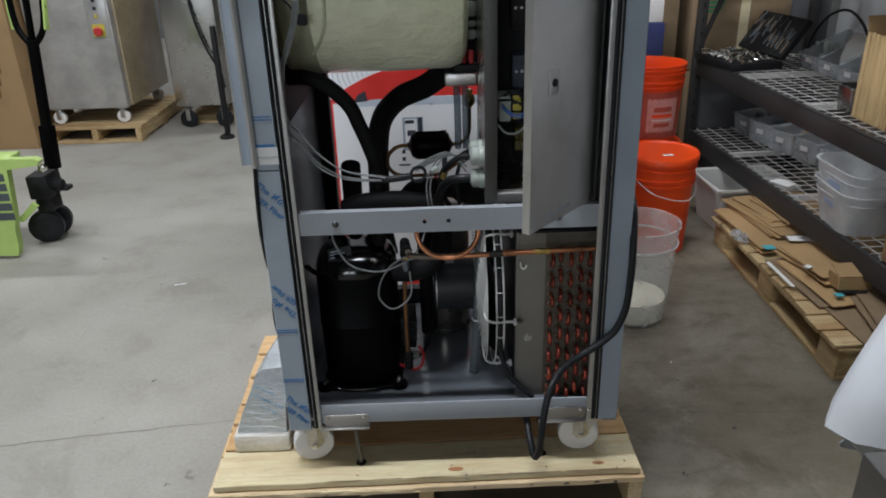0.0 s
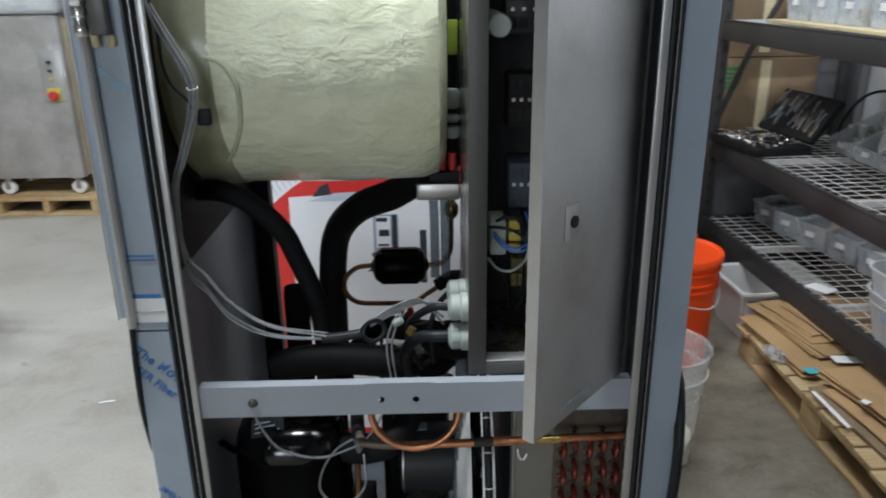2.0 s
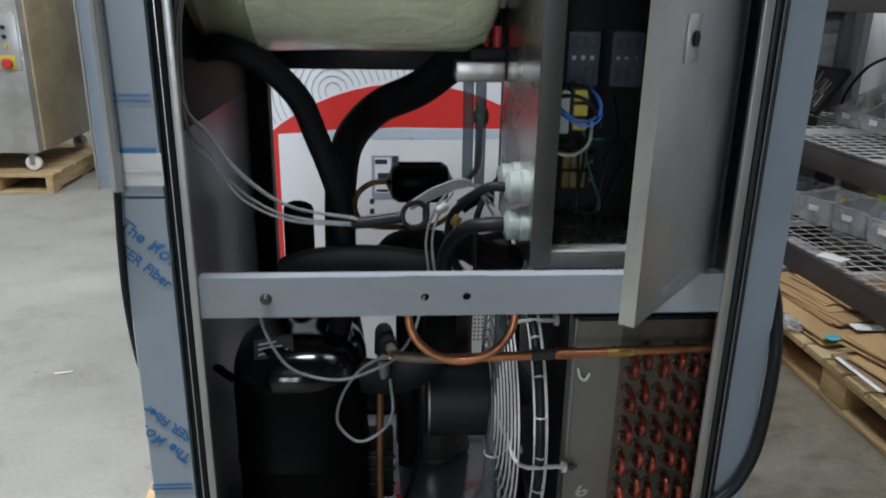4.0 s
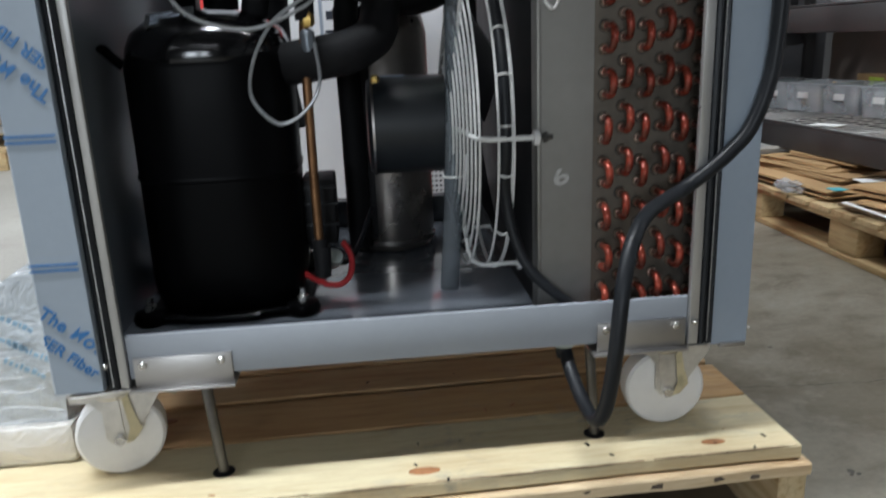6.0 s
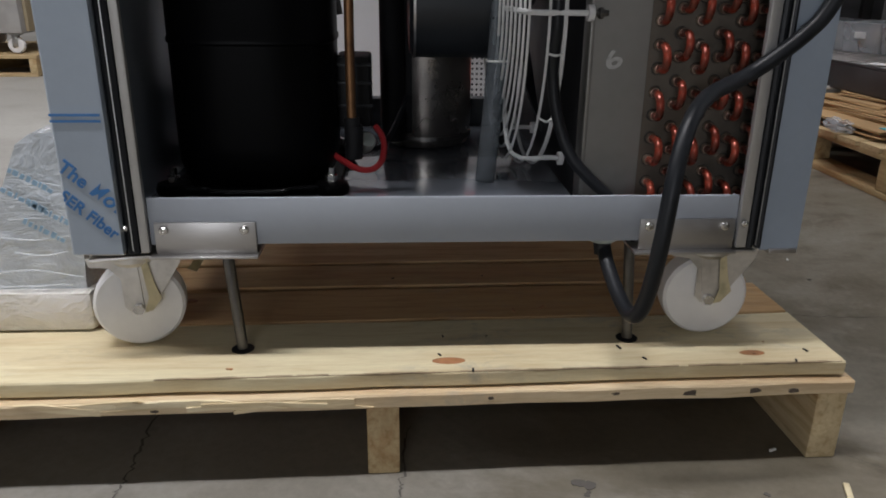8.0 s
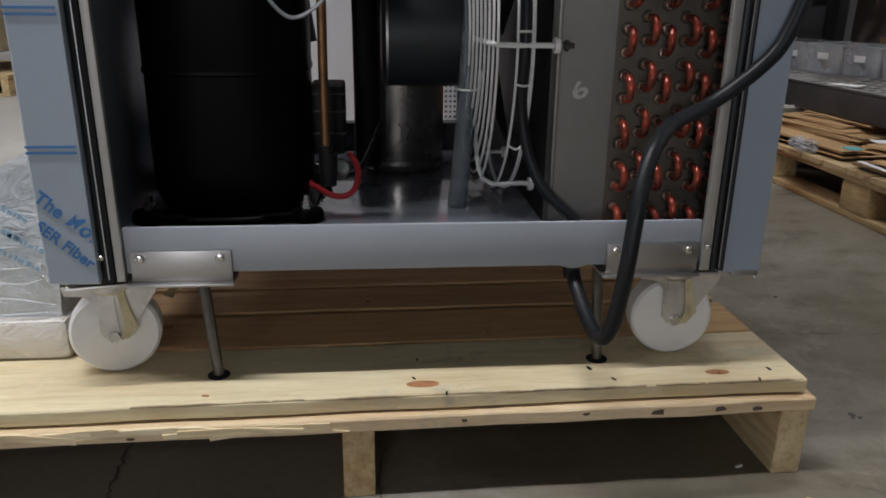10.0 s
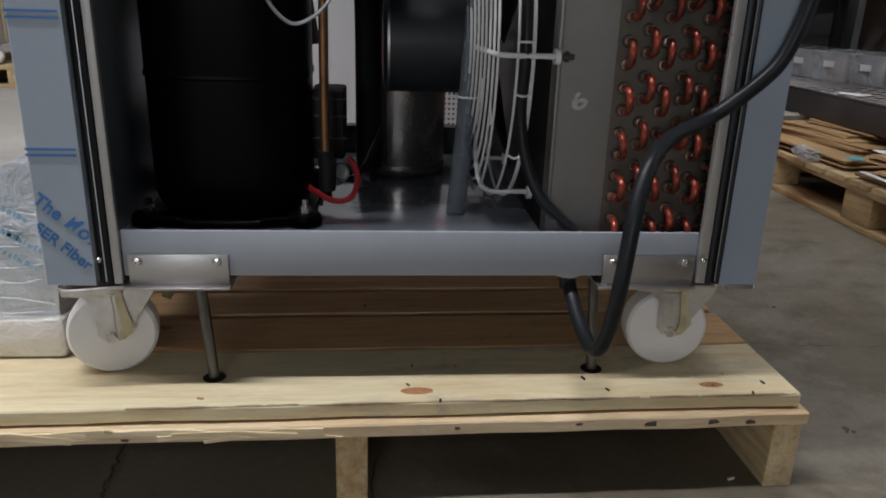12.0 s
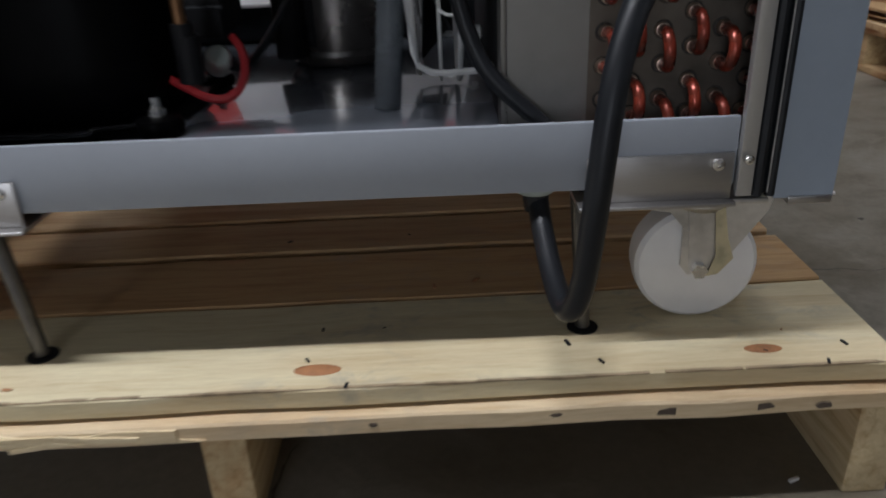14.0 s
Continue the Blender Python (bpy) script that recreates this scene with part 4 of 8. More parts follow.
        # the maker's mark as four slanted shapes: a bar, a ring and two wedges
        for k in range(4):
            x, lean = 0.034 + 0.0145 * k, 0.0028
            if k == 1:
                ring = bmesh.new()
                tube(ring, ring_points((x + 0.0062, 0.0107, 0), 0.0045, (1, 0, 0), (0.2, 1.05, 0), 16), 0.0016, seg=6, closed=True)
                ring.transform(Matrix.Diagonal((1, 1, 0.2, 1)))
                mark = ring
            else:
                tall = 0.0165 if k == 0 else 0.0115
                mark = prism(bmesh.new(), [(x, 0.005), (x + 0.004, 0.005), (x + 0.0075, 0.005 + tall * 0.35), (x + 0.0105, 0.005), (x + 0.0115 + lean, 0.005 + tall), (x + 0.0085 + lean, 0.005 + tall), (x + 0.005, 0.005 + tall * 0.55), (x + lean, 0.005 + tall)], -0.0003, 0.0004)
            part("print_block", clipped(mark), FILMBLUE, sheet, "blue shape of the maker's mark")
        words = lettering("LASER Fiber", 0.0172)
        words.transform(Matrix.Translation((-0.006, -0.0195, 0)))
        part("film_print", clipped(words), FILMBLUE, sheet, "blue printed words on the film")
    # bent flange under the panel's corner
    part("panel_flange", boxed(-0.046, 0.0, -0.02, 0.0, -0.0012, 0.0012, 0.0005, Matrix.Translation((-0.320, 1.462, 0.2505)) @ pose(0, 0, 0, 0, -4, -12)), BRUSHED, low, "bright bent flange")
    # corner brackets over the casters
    for x0, x1 in ((-0.290, -0.184), (0.231, 0.337)):
        bm = boxed(x0, x1, front - 0.004, front - 0.0005, 0.25, 0.285, 0.001)
        box(bm, x0 - 0.006, x1 + 0.002, front - 0.012, front + 0.09, 0.2465, 0.2500, 0.001)
        br = part("corner_bracket", bm, BRUSHED, MACH, "bare stainless corner bracket")
        hd = mesh_of("screw", screw_head(0.0052, 0.0036), CHROME)
        for x in (x0 + 0.010, x1 - 0.012):
            shared("screw", hd, Matrix.Translation(Vector((x, front - 0.004, 0.277)) - ORIGIN[MACH.name]) @ FACE_FRONT, br)
    hd = mesh_of("screw", screw_head(0.0038, 0.003), CHROME)
    for x in (-0.318, 0.345):
        shared("screw", hd, Matrix.Translation(Vector((x, front - 0.008, 0.281)) - ORIGIN[MACH.name]) @ FACE_FRONT, MACH)
    # two hold-down rods go through the deck
    for x, y in ((-0.213, 1.462), (0.239, 1.474)):
        rod = part("hold_down_rod", tubed([(x - 0.008, y, 0.25), (x, y, 0.128)], 0.0062, seg=12, sub=1), DARKSTEEL, MACH, "steel hold-down rod")
        part("rod_hole", turned([(0.0130, 0), (0.0130, 0.0006), (0.0001, 0.0006)], pose(x, y, 0.1263), seg=20), BLACKMATT, rod, "dark drilled hole")
    # cable gland under the rail
    gl = part("cable_gland", turned([(0.0001, 0), (0.0145, 0), (0.0165, 0.002), (0.0165, 0.0055), (0.0001, 0.006)], pose(0.197, 1.470, 0.2525), seg=18), WHITEPLASTIC, MACH, "thin pale cable grommet")
    part("strain_relief", turned([(0.0088, 0), (0.0108, 0.016)], pose(0.198, 1.468, 0.2365, -8, 0, 0), seg=12), RUBBER, gl)


frame_and_skin()


def casters():
    def one(x, y, turn):
        m = pose(x, y, 0.126, 0, 0, turn)
        fork = bmesh.new()
        box(fork, -0.042, 0.042, -0.04, 0.04, 0.113, 0.118, 0.002, m)
        lathe(fork, [(0.026, 0.1), (0.03, 0.105), (0.03, 0.112)], m, seg=20)
        for s in (-1, 1):
            prism(fork, [(-0.048, 0.0), (0.052, 0.0), (0.049, 0.012), (0.024, 0.050), (0.012, 0.066), (-0.008, 0.068), (-0.0145, 0.060), (-0.0150, 0.026), (-0.026, 0.013), (-0.046, 0.010)], -0.0014, 0.0014, m @ pose(0, s * 0.0215, 0.113, -90, 0, 0))
            prism(fork, [(-0.0125, 0.004), (0.004, 0.004), (0.006, 0.060), (-0.008, 0.064)], -0.0012, 0.0012, m @ pose(0, s * 0.0236, 0.113, -90, 0, 0))
        c = part("caster", fork, FORKSTEEL, MACH, "stainless swivel caster with white nylon wheel")
        wheel = turned([(0.008, -0.017), (0.034, -0.0175), (0.038, -0.0165), (0.046, -0.0165), (0.0495, -0.013), (0.0505, 0), (0.0495, 0.013), (0.046, 0.0165), (0.038, 0.0165), (0.034, 0.0175), (0.008, 0.017)],
                       m @ pose(0, 0, 0.0505, 90, 0, 0), seg=40)
        part("wheel", wheel, NYLON, c, "white nylon wheel")
        part("axle_bolt", turned([(0.0065, -0.03), (0.0065, -0.024), (0.004, -0.024), (0.004, 0.024), (0.0065, 0.024), (0.0065, 0.03)], m @ pose(0, 0, 0.0505, 90, 0, 0), seg=6), CHROME, c)
        part("stem_bolt", turned([(0.008, 0.094), (0.008, 0.1), (0.005, 0.102)], m @ pose(0.012, -0.012, 0), seg=6), DARKSTEEL, c)
        part("tape_strip", prism(bmesh.new(), [(0.007, 0.002), (0.014, 0.002), (0.020, 0.034), (0.026, 0.052), (0.015, 0.066), (0.006, 0.068), (0.012, 0.050)], -0.0004, 0.0004, m @ pose(0, -0.0256, 0.113, -90, 0, 0)), OLDTAPE, c, "leftover strip of masking tape")
    one(-0.331, 1.492, 12)
    one(0.333, 1.498, -4)
    part("loose_tape", prism(bmesh.new(), [(-0.3, 0.0), (-0.288, -0.004), (-0.268, 0.030), (-0.276, 0.030)], -0.0005, 0.0005, pose(0, 1.575, 0.182, 70, 0, 0)), OLDTAPE, MACH, "loose curl of masking tape")
    one(-0.328, 1.985, 20)
    one(0.336, 1.985, 10)


casters()


def compressor():
    cx, cy = -0.205, 1.643
    body = turned([(0.078, 0.290), (0.090, 0.300), (0.0955, 0.318), (0.0965, 0.34), (0.0965, 0.4565), (0.0985, 0.4585), (0.0985, 0.4635), (0.0970, 0.466), (0.0970, 0.588), (0.095, 0.598), (0.089, 0.608)],
                  pose(cx, cy, 0), seg=44, square=0.35)
    cp = part("compressor", body, BLACKPAINT, MACH, "black hermetic compressor with a domed cap")
    part("cap", turned([(0.0970, 0.594), (0.0980, 0.600), (0.0960, 0.612), (0.089, 0.628), (0.070, 0.643), (0.045, 0.651), (0.02, 0.654), (0.0001, 0.655)], pose(cx, cy, 0), seg=44, square=0.16), CAPGLOSS, cp, "glossy black domed cap")
    n = pose(cx - 0.030, cy - 0.056, 0.6455, 26, -9, 4)
    st = part("sticker", boxed(-0.030, 0.026, -0.019, 0.017, 0, 0.0008, 0, n), STICKER, cp, "glossy grey rating sticker")
    for k in range(3):
        part("sticker_bar", boxed(-0.024, 0.018 - 0.008 * k, -0.012 + 0.009 * k, -0.009 + 0.009 * k, 0.0009, 0.0012, 0, n), PRINTGREY, st)
    part("lifting_ear", tubed([(cx - 0.093, cy - 0.05, 0.592), (cx - 0.104, cy - 0.052, 0.602), (cx - 0.112, cy - 0.053, 0.611), (cx - 0.116, cy - 0.053, 0.609)], 0.0062, seg=8, sub=4), BLACKPAINT, cp)
    # a low base plate with rolled corners round the rubber feet and a turned-up, wavy front lip
    outline = [(cx - 0.100, cy - 0.070), (cx - 0.088, cy - 0.098), (cx - 0.050, cy - 0.104), (cx - 0.042, cy - 0.108), (cx + 0.036, cy - 0.108), (cx + 0.044, cy - 0.103), (cx + 0.088, cy - 0.098), (cx + 0.100, cy - 0.070),
               (cx + 0.100, cy + 0.070), (cx + 0.088, cy + 0.104), (cx - 0.088, cy + 0.104), (cx - 0.100, cy + 0.070)]
    bp = part("base_plate", prism(bmesh.new(), outline, 0.2875, 0.2925), BLACKPAINT, cp)
    lip = [(cx - 0.094, cy - 0.095, 0.2955), (cx - 0.062, cy - 0.1035, 0.2962), (cx - 0.050, cy - 0.1045, 0.2958), (cx - 0.040, cy - 0.1085, 0.2935), (cx + 0.034, cy - 0.1085, 0.2932), (cx + 0.045, cy - 0.1040, 0.2955), (cx + 0.094, cy - 0.095, 0.2960)]
    part("base_lip", tubed(lip, 0.0024, seg=8, sub=4), CAPGLOSS, bp, "glossy rolled front lip")
    for sx in (-1, 1):
        for sy in (-1, 1):
            x, y = cx + sx * 0.0925, cy + sy * 0.087
            part("rubber_foot", turned([(0.017, 0.2842), (0.0205, 0.287), (0.0215, 0.293), (0.0190, 0.299), (0.012, 0.301)], pose(x, y, 0), seg=20), BLACKPAINT, cp)
            part("foot_bolt", turned([(0.0078, 0.301), (0.0078, 0.3075), (0.0045, 0.308), (0.0045, 0.317), (0.0001, 0.318)], pose(x, y, 0), seg=6), CHROME, cp)
    tb = part("terminal_box", boxed(-0.110, -0.067, 1.632, 1.71, 0.350, 0.438, 0.004), BLACKMATT, cp, "ribbed black terminal box")
    for z in (0.376, 0.404, 0.426):
        part("box_rib", boxed(-0.112, -0.064, 1.629, 1.6335, z, z + 0.004, 0.0008), MOTOR, tb)
    part("terminal_cap", turned([(0.012, 0), (0.012, 0.02), (0.009, 0.024)], pose(-0.078, 1.636, 0.326, 60, 0, 20), seg=14), WHITEPLASTIC, cp)
    part("service_stub", tubed([(-0.087, 1.585, 0.322), (-0.085, 1.583, 0.362)], 0.011, seg=12, sub=1), BLACKMATT, cp)
    part("suction_bend", tubed([(-0.13, 1.62, 0.585), (-0.10, 1.60, 0.588), (-0.07, 1.59, 0.592), (-0.03, 1.60, 0.60), (0.0, 1.64, 0.62), (0.01, 1.70, 0.66)], 0.026, seg=14), FOAMHOSE, cp, "black insulated suction pipe")


compressor()


def piping():
    dp = part("discharge_pipe", tubed([(-0.088, 1.582, 0.352), (-0.088, 1.582, 0.45), (-0.086, 1.582, 0.60), (-0.083, 1.582, 0.645)], 0.0058, seg=12), OLDCOPPER, MACH, "tarnished copper discharge pipe")
    part("pipe_sleeve", tubed([(-0.087, 1.583, 0.335), (-0.088, 1.582, 0.372)], 0.0095, seg=12, sub=1), BLACKMATT, dp)
    part("brass_valve", turned([(0.006, 0), (0.0085, 0.004), (0.0085, 0.014), (0.006, 0.018)], pose(-0.080, 1.578, 0.628), seg=6), BRASS, dp)
    part("valve_cap", turned([(0.0075, 0), (0.009, 0.01), (0.0085, 0.036), (0.005, 0.04)], pose(-0.079, 1.576, 0.586, 0, -4, 0), seg=14), INNERGREY, dp, "grey valve cap")
    part("insulated_elbow", tubed([(-0.083, 1.582, 0.636), (-0.082, 1.578, 0.664), (-0.080, 1.560, 0.680), (-0.077, 1.530, 0.684), (-0.072, 1.496, 0.685)], 0.0115, seg=12), FOAMHOSE, dp, "black insulated elbow")
    y = 1.464
    lp = part("copper_line", tubed([(-0.072, 1.500, 0.685), (-0.064, y + 0.012, 0.6845), (-0.045, y + 0.007, 0.6835), (-0.01, y + 0.004, 0.6825), (0.08, y, 0.686), (0.20, y, 0.690), (0.355, y + 0.005, 0.691)], 0.0062, seg=14), COPPER, MACH, "bright copper line with heat-tinted joints")
    # the loop hangs below the crossbar, both its legs bending back behind it
    low = [tuple(p) for p in ring_points((0.019, 1.472, 0.742), 0.058, (1.16, 0, 0), (0, 0.24, 1), 16, 172, 368)]
    legs = [(-0.028, 1.516, 0.754), (-0.039, 1.500, 0.762), (-0.046, 1.482, 0.760)], [(0.084, 1.482, 0.760), (0.077, 1.500, 0.762), (0.066, 1.516, 0.754)]
    part("copper_loop", tubed(legs[0] + low + legs[1], 0.0056, seg=12), COPPER, lp, "bright copper loop")
    part("joint_sleeve", tubed([(-0.0715, 1.498, 0.685), (-0.064, y + 0.012, 0.6845), (-0.045, y + 0.007, 0.6835), (-0.015, y + 0.0043, 0.6826), (0.004, y + 0.0035, 0.6828)], 0.0067, seg=12, sub=3), DULLJOINT, lp, "dull grey oxidised joint")
    part("joint_sleeve", tubed([(0.109, y, 0.6873), (0.139, y, 0.6883)], 0.0076, seg=14, sub=1), ROOTDARK, lp, "soot-black joint")
    part("joint_sleeve", tubed([(0.142, y, 0.6884), (0.168, y, 0.689)], 0.0078, seg=14, sub=1), COPPER, lp)
    part("joint_sleeve", tubed([(0.208, y, 0.6899), (0.242, y, 0.6904)], 0.0072, seg=14, sub=1), BRASS, lp, "brass-coloured joint")
    part("capillary", tubed([(-0.242, 1.515, 0.78), (-0.241, 1.52, 0.739), (-0.236, 1.52, 0.70), (-0.21, 1.52, 0.65), (-0.173, 1.52, 0.631), (-0.133, 1.52, 0.627), (-0.093, 1.52, 0.641), (-0.066, 1.52, 0.657), (-0.04, 1.53, 0.69), (-0.025, 1.54, 0.74)], 0.0021, seg=6), GREYTUBE, MACH, "thin grey capillary tube")
    part("capillary", tubed([(-0.066, 1.525, 0.664), (-0.09, 1.53, 0.651), (-0.116, 1.53, 0.632), (-0.139, 1.53, 0.594), (-0.145, 1.53, 0.553), (-0.119, 1.53, 0.523), (-0.088, 1.53, 0.535), (-0.069, 1.532, 0.565), (-0.072, 1.55, 0.61)], 0.0021, seg=6), GREYTUBE, MACH, "thin grey capillary tube")
    part("lead_wire", tubed([(-0.112, 1.600, 0.322), (-0.101, 1.604, 0.313), (-0.085, 1.607, 0.303), (-0.068, 1.610, 0.3005), (-0.055, 1.616, 0.309), (-0.0505, 1.625, 0.326), (-0.054, 1.632, 0.341), (-0.062, 1.638, 0.351)], 0.0040, seg=8), REDWIRE, MACH, "looped red wire")
    part("lead_wire", tubed([(-0.078, 1.622, 0.335), (-0.060, 1.64, 0.322), (-0.042, 1.67, 0.335), (-0.02, 1.73, 0.375)], 0.004, seg=8), RUBBER, MACH)
    # receiver and its insulation
    rc = part("receiver_tank", turned([(0.060, 0.286), (0.066, 0.290), (0.069, 0.298), (0.069, 0.62), (0.062, 0.65), (0.04, 0.668), (0.0001, 0.672)], pose(0.012, 1.865, 0), seg=36), TANKSTEEL, MACH, "dark stainless receiver tank")
    part("tank_band", turned([(0.0705, 0.298), (0.0705, 0.304)], pose(0.012, 1.865, 0), seg=36), DARKSTEEL, rc)
    part("tank_cover", prism(bmesh.new(), [(0.012 + 0.0725 * math.cos(radians(a)), 1.865 + 0.0725 * math.sin(radians(a))) for a in range(165, 251, 8)] + [(0.012 + 0.0700 * math.cos(radians(a)), 1.865 + 0.0700 * math.sin(radians(a))) for a in range(250, 160, -8)], 0.31, 0.66), FOAMHOSE, rc, "black foam cover")
    part("insulated_pipe", tubed([(-0.040, 1.80, 0.30), (-0.040, 1.80, 0.45), (-0.042, 1.80, 0.60), (-0.035, 1.77, 0.69)], 0.018, seg=12, sub=3), FOAMHOSE, MACH, "black insulated pipe beside the tank")
    part("insulated_pipe", tubed([(-0.215, 1.61, 0.745), (-0.17, 1.60, 0.761), (-0.11, 1.60, 0.765), (-0.05, 1.60, 0.760), (-0.005, 1.61, 0.748)], 0.027, seg=14), FOAMHOSE, MACH, "thick black insulated pipe lying behind the crossbar")
    # upper hoses
    part("insulated_hose", tubed([(0.055, 1.74, 1.075), (0.03, 1.79, 1.03), (-0.02, 1.85, 0.98), (-0.09, 1.90, 0.94), (-0.142, 1.95, 0.875), (-0.160, 1.965, 0.79), (-0.164, 1.965, 0.66), (-0.163, 1.965, 0.56), (-0.15, 1.96, 0.47)], 0.029, seg=16), FOAMHOSE, MACH, "thick black foam-insulated hose")
    part("suction_hose", tubed([(-0.32, 1.64, 1.050), (-0.28, 1.615, 1.055), (-0.24, 1.604, 1.043), (-0.206, 1.605, 1.014), (-0.184, 1.610, 0.984), (-0.170, 1.618, 0.944), (-0.156, 1.618, 0.907), (-0.145, 1.617, 0.874), (-0.138, 1.618, 0.845), (-0.135, 1.62, 0.78), (-0.138, 1.625, 0.70), (-0.150, 1.64, 0.632)], 0.0165, seg=14), FOAMHOSE, MACH, "black foam-insulated hose bending down to the compressor")
    part("insulated_pipe", tubed([(-0.236, 1.936, 0.752), (-0.2355, 1.926, 0.741), (-0.235, 1.922, 0.70), (-0.236, 1.922, 0.60), (-0.236, 1.922, 0.48)], 0.027, seg=14), FOAMHOSE, MACH, "black insulated pipe with a rounded end")
    part("insulated_pipe", tubed([(-0.085, 1.79, 0.70), (-0.06, 1.77, 0.735), (-0.02, 1.75, 0.748), (0.06, 1.74, 0.74), (0.12, 1.75, 0.745)], 0.022, seg=14), FOAMHOSE, MACH)
    part("insulated_pipe", tubed([(-0.10, 1.72, 0.735), (-0.03, 1.70, 0.69), (0.03, 1.72, 0.665), (0.08, 1.78, 0.67), (0.13, 1.80, 0.70)], 0.022, seg=14), FOAMHOSE, MACH)
    part("insulated_elbow", tubed([(0.034, 1.66, 0.800), (0.038, 1.655, 0.785), (0.055, 1.65, 0.765), (0.09, 1.65, 0.755), (0.12, 1.66, 0.75)], 0.022, seg=14), FOAMHOSE, MACH, "black foam-covered elbow")
    # filter drier with its copper pipe bent round below it
    fd = part("filter_drier", turned([(0.007, -0.060), (0.014, -0.056), (0.030, -0.050), (0.036, -0.040), (0.036, 0.040), (0.030, 0.050), (0.014, 0.056), (0.007, 0.060)], pose(-0.016, 1.93, 0.803, 0, 90, 0) @ pose(0, 0, 0, 0, 0, 10), seg=24), BLACKPAINT, MACH, "ribbed black filter drier")
    for k in range(8):
        a = radians(45 * k + 10)
        c = Vector((-0.016, 1.93 + 0.036 * math.cos(a), 0.803 + 0.036 * math.sin(a)))
        part("drier_rib", tubed([c + Vector((-0.038, 0, 0)), c + Vector((0.038, 0, 0))], 0.0038, seg=6, sub=1), BLACKPAINT, fd)
    part("drier_pipe", tubed([(-0.074, 1.93, 0.804), (-0.105, 1.93, 0.800), (-0.130, 1.93, 0.778), (-0.132, 1.93, 0.745), (-0.108, 1.93, 0.722), (-0.06, 1.93, 0.718), (0.005, 1.93, 0.720), (0.045, 1.93, 0.742), (0.075, 1.93, 0.764)], 0.0052, seg=10), OLDCOPPER, fd, "tarnished copper pipe")
    part("drier_pipe", tubed([(0.042, 1.93, 0.803), (0.065, 1.93, 0.806), (0.083, 1.93, 0.822), (0.090, 1.93, 0.845), (0.091, 1.93, 0.905)], 0.0052, seg=10), OLDCOPPER, fd, "tarnished copper pipe")
    part("insulated_pipe", tubed([(0.06, 1.93, 0.756), (0.09, 1.93, 0.775), (0.12, 1.93, 0.775)], 0.014, seg=12), FOAMHOSE, fd)
    sg = part("sight_glass", turned([(0.007, -0.018), (0.012, -0.014), (0.0155, -0.006), (0.0155, 0.006), (0.012, 0.014), (0.007, 0.018)], pose(0.091, 1.93, 0.922), seg=12), BRASS, fd, "brass sight glass")
    part("sight_nut", turned([(0.009, 0), (0.009, 0.012)], pose(0.091, 1.93, 0.939), seg=6), BRASS, sg)
    part("valve_knob", turned([(0.012, 0), (0.014, 0.004), (0.014, 0.014), (0.01, 0.018)], pose(-0.003, 1.925, 0.703, 90, 0, 0), seg=14), REDWIRE, fd, "small red knob")
    part("tube_joint", turned([(0.004, 0), (0.006, 0.003), (0.006, 0.014), (0.004, 0.017)], pose(-0.012, 1.525, 0.862, 0, 70, 20), seg=12), WHITEPLASTIC, MACH, "pale plastic tube joint")
    part("tube_joint", turned([(0.005, 0), (0.007, 0.003), (0.007, 0.014)], pose(0.010, 1.53, 0.842, 0, 40, 20), seg=6), BRASS, MACH)
    # clear tubes from the post gather at a black tie ring
    for k, (dy, dz) in enumerate(((0, 0), (0.010, 0.016), (-0.006, 0.026), (0.006, -0.012))):
        part("clear_tube", tubed([(-0.322, 1.50 + dy, 1.36), (-0.300 + 0.0035 * k, 1.482 + dy * 0.3, 1.312), (-0.286 + 0.0038 * k, 1.480 + dy * 0.3, 1.284), (-0.272 + 0.0038 * k, 1.480 + dy * 0.3, 1.255), (-0.2655 + 0.0032 * k, 1.480 + dy * 0.3, 1.228), (-0.272 + 0.0034 * k, 1.480 + dy * 0.3, 1.190), (-0.291 + 0.003 * k, 1.482 + dy * 0.3, 1.137), (-0.306 + 0.002 * k, 1.485 + dy * 0.4, 1.088), (-0.306, 1.495 + dy, 0.978 + dz), (-0.281, 1.495 + dy, 0.942 + dz), (-0.249, 1.495 + dy, 0.897 + dz), (-0.194, 1.495 + dy, 0.865 + dz * 0.6), (-0.11, 1.496 + dy, 0.854 + dz * 0.3)], 0.0017, seg=8), GREYTUBE, MACH, "clear thin plastic tube")
    part("tube_tie", tubed(ring_points((-0.2605, 1.480, 1.232), 0.0070, (1, 0, 0), (0, 1, 0.3), 14), 0.0009, seg=6, closed=True), NYLON, MACH, "white cable tie")
    part("tie_sleeve", tubed([(-0.118, 1.496, 0.855), (-0.085, 1.496, 0.858), (-0.058, 1.497, 0.862)], 0.0075, seg=10), RUBBER, MACH)
    part("tie_ring", tubed(ring_points((-0.040, 1.498, 0.865), 0.0155, (1, 0.3, 0), (0, 0.2, 1), 22), 0.0036, seg=8, closed=True), RUBBER, MACH, "black tie ring")
    for k in range(4):
        part("clear_tube", tubed([(-0.045, 1.50, 0.872 + 0.003 * k), (-0.01, 1.515, 0.885 + 0.004 * k), (0.03, 1.535, 0.893 + 0.002 * k), (0.066, 1.548, 0.886 - 0.012 * k)], 0.0017, seg=8), GREYTUBE, MACH, "clear thin plastic tube")
    for dx in (0.0, 0.008):
        part("clear_tube", tubed([(0.002 + dx, 1.53, 0.885), (-0.014 + dx, 1.532, 0.86), (-0.024 + dx, 1.532, 0.82), (-0.018 + dx, 1.53, 0.76)], 0.0017, seg=8), GREYTUBE, MACH, "clear thin plastic tube")
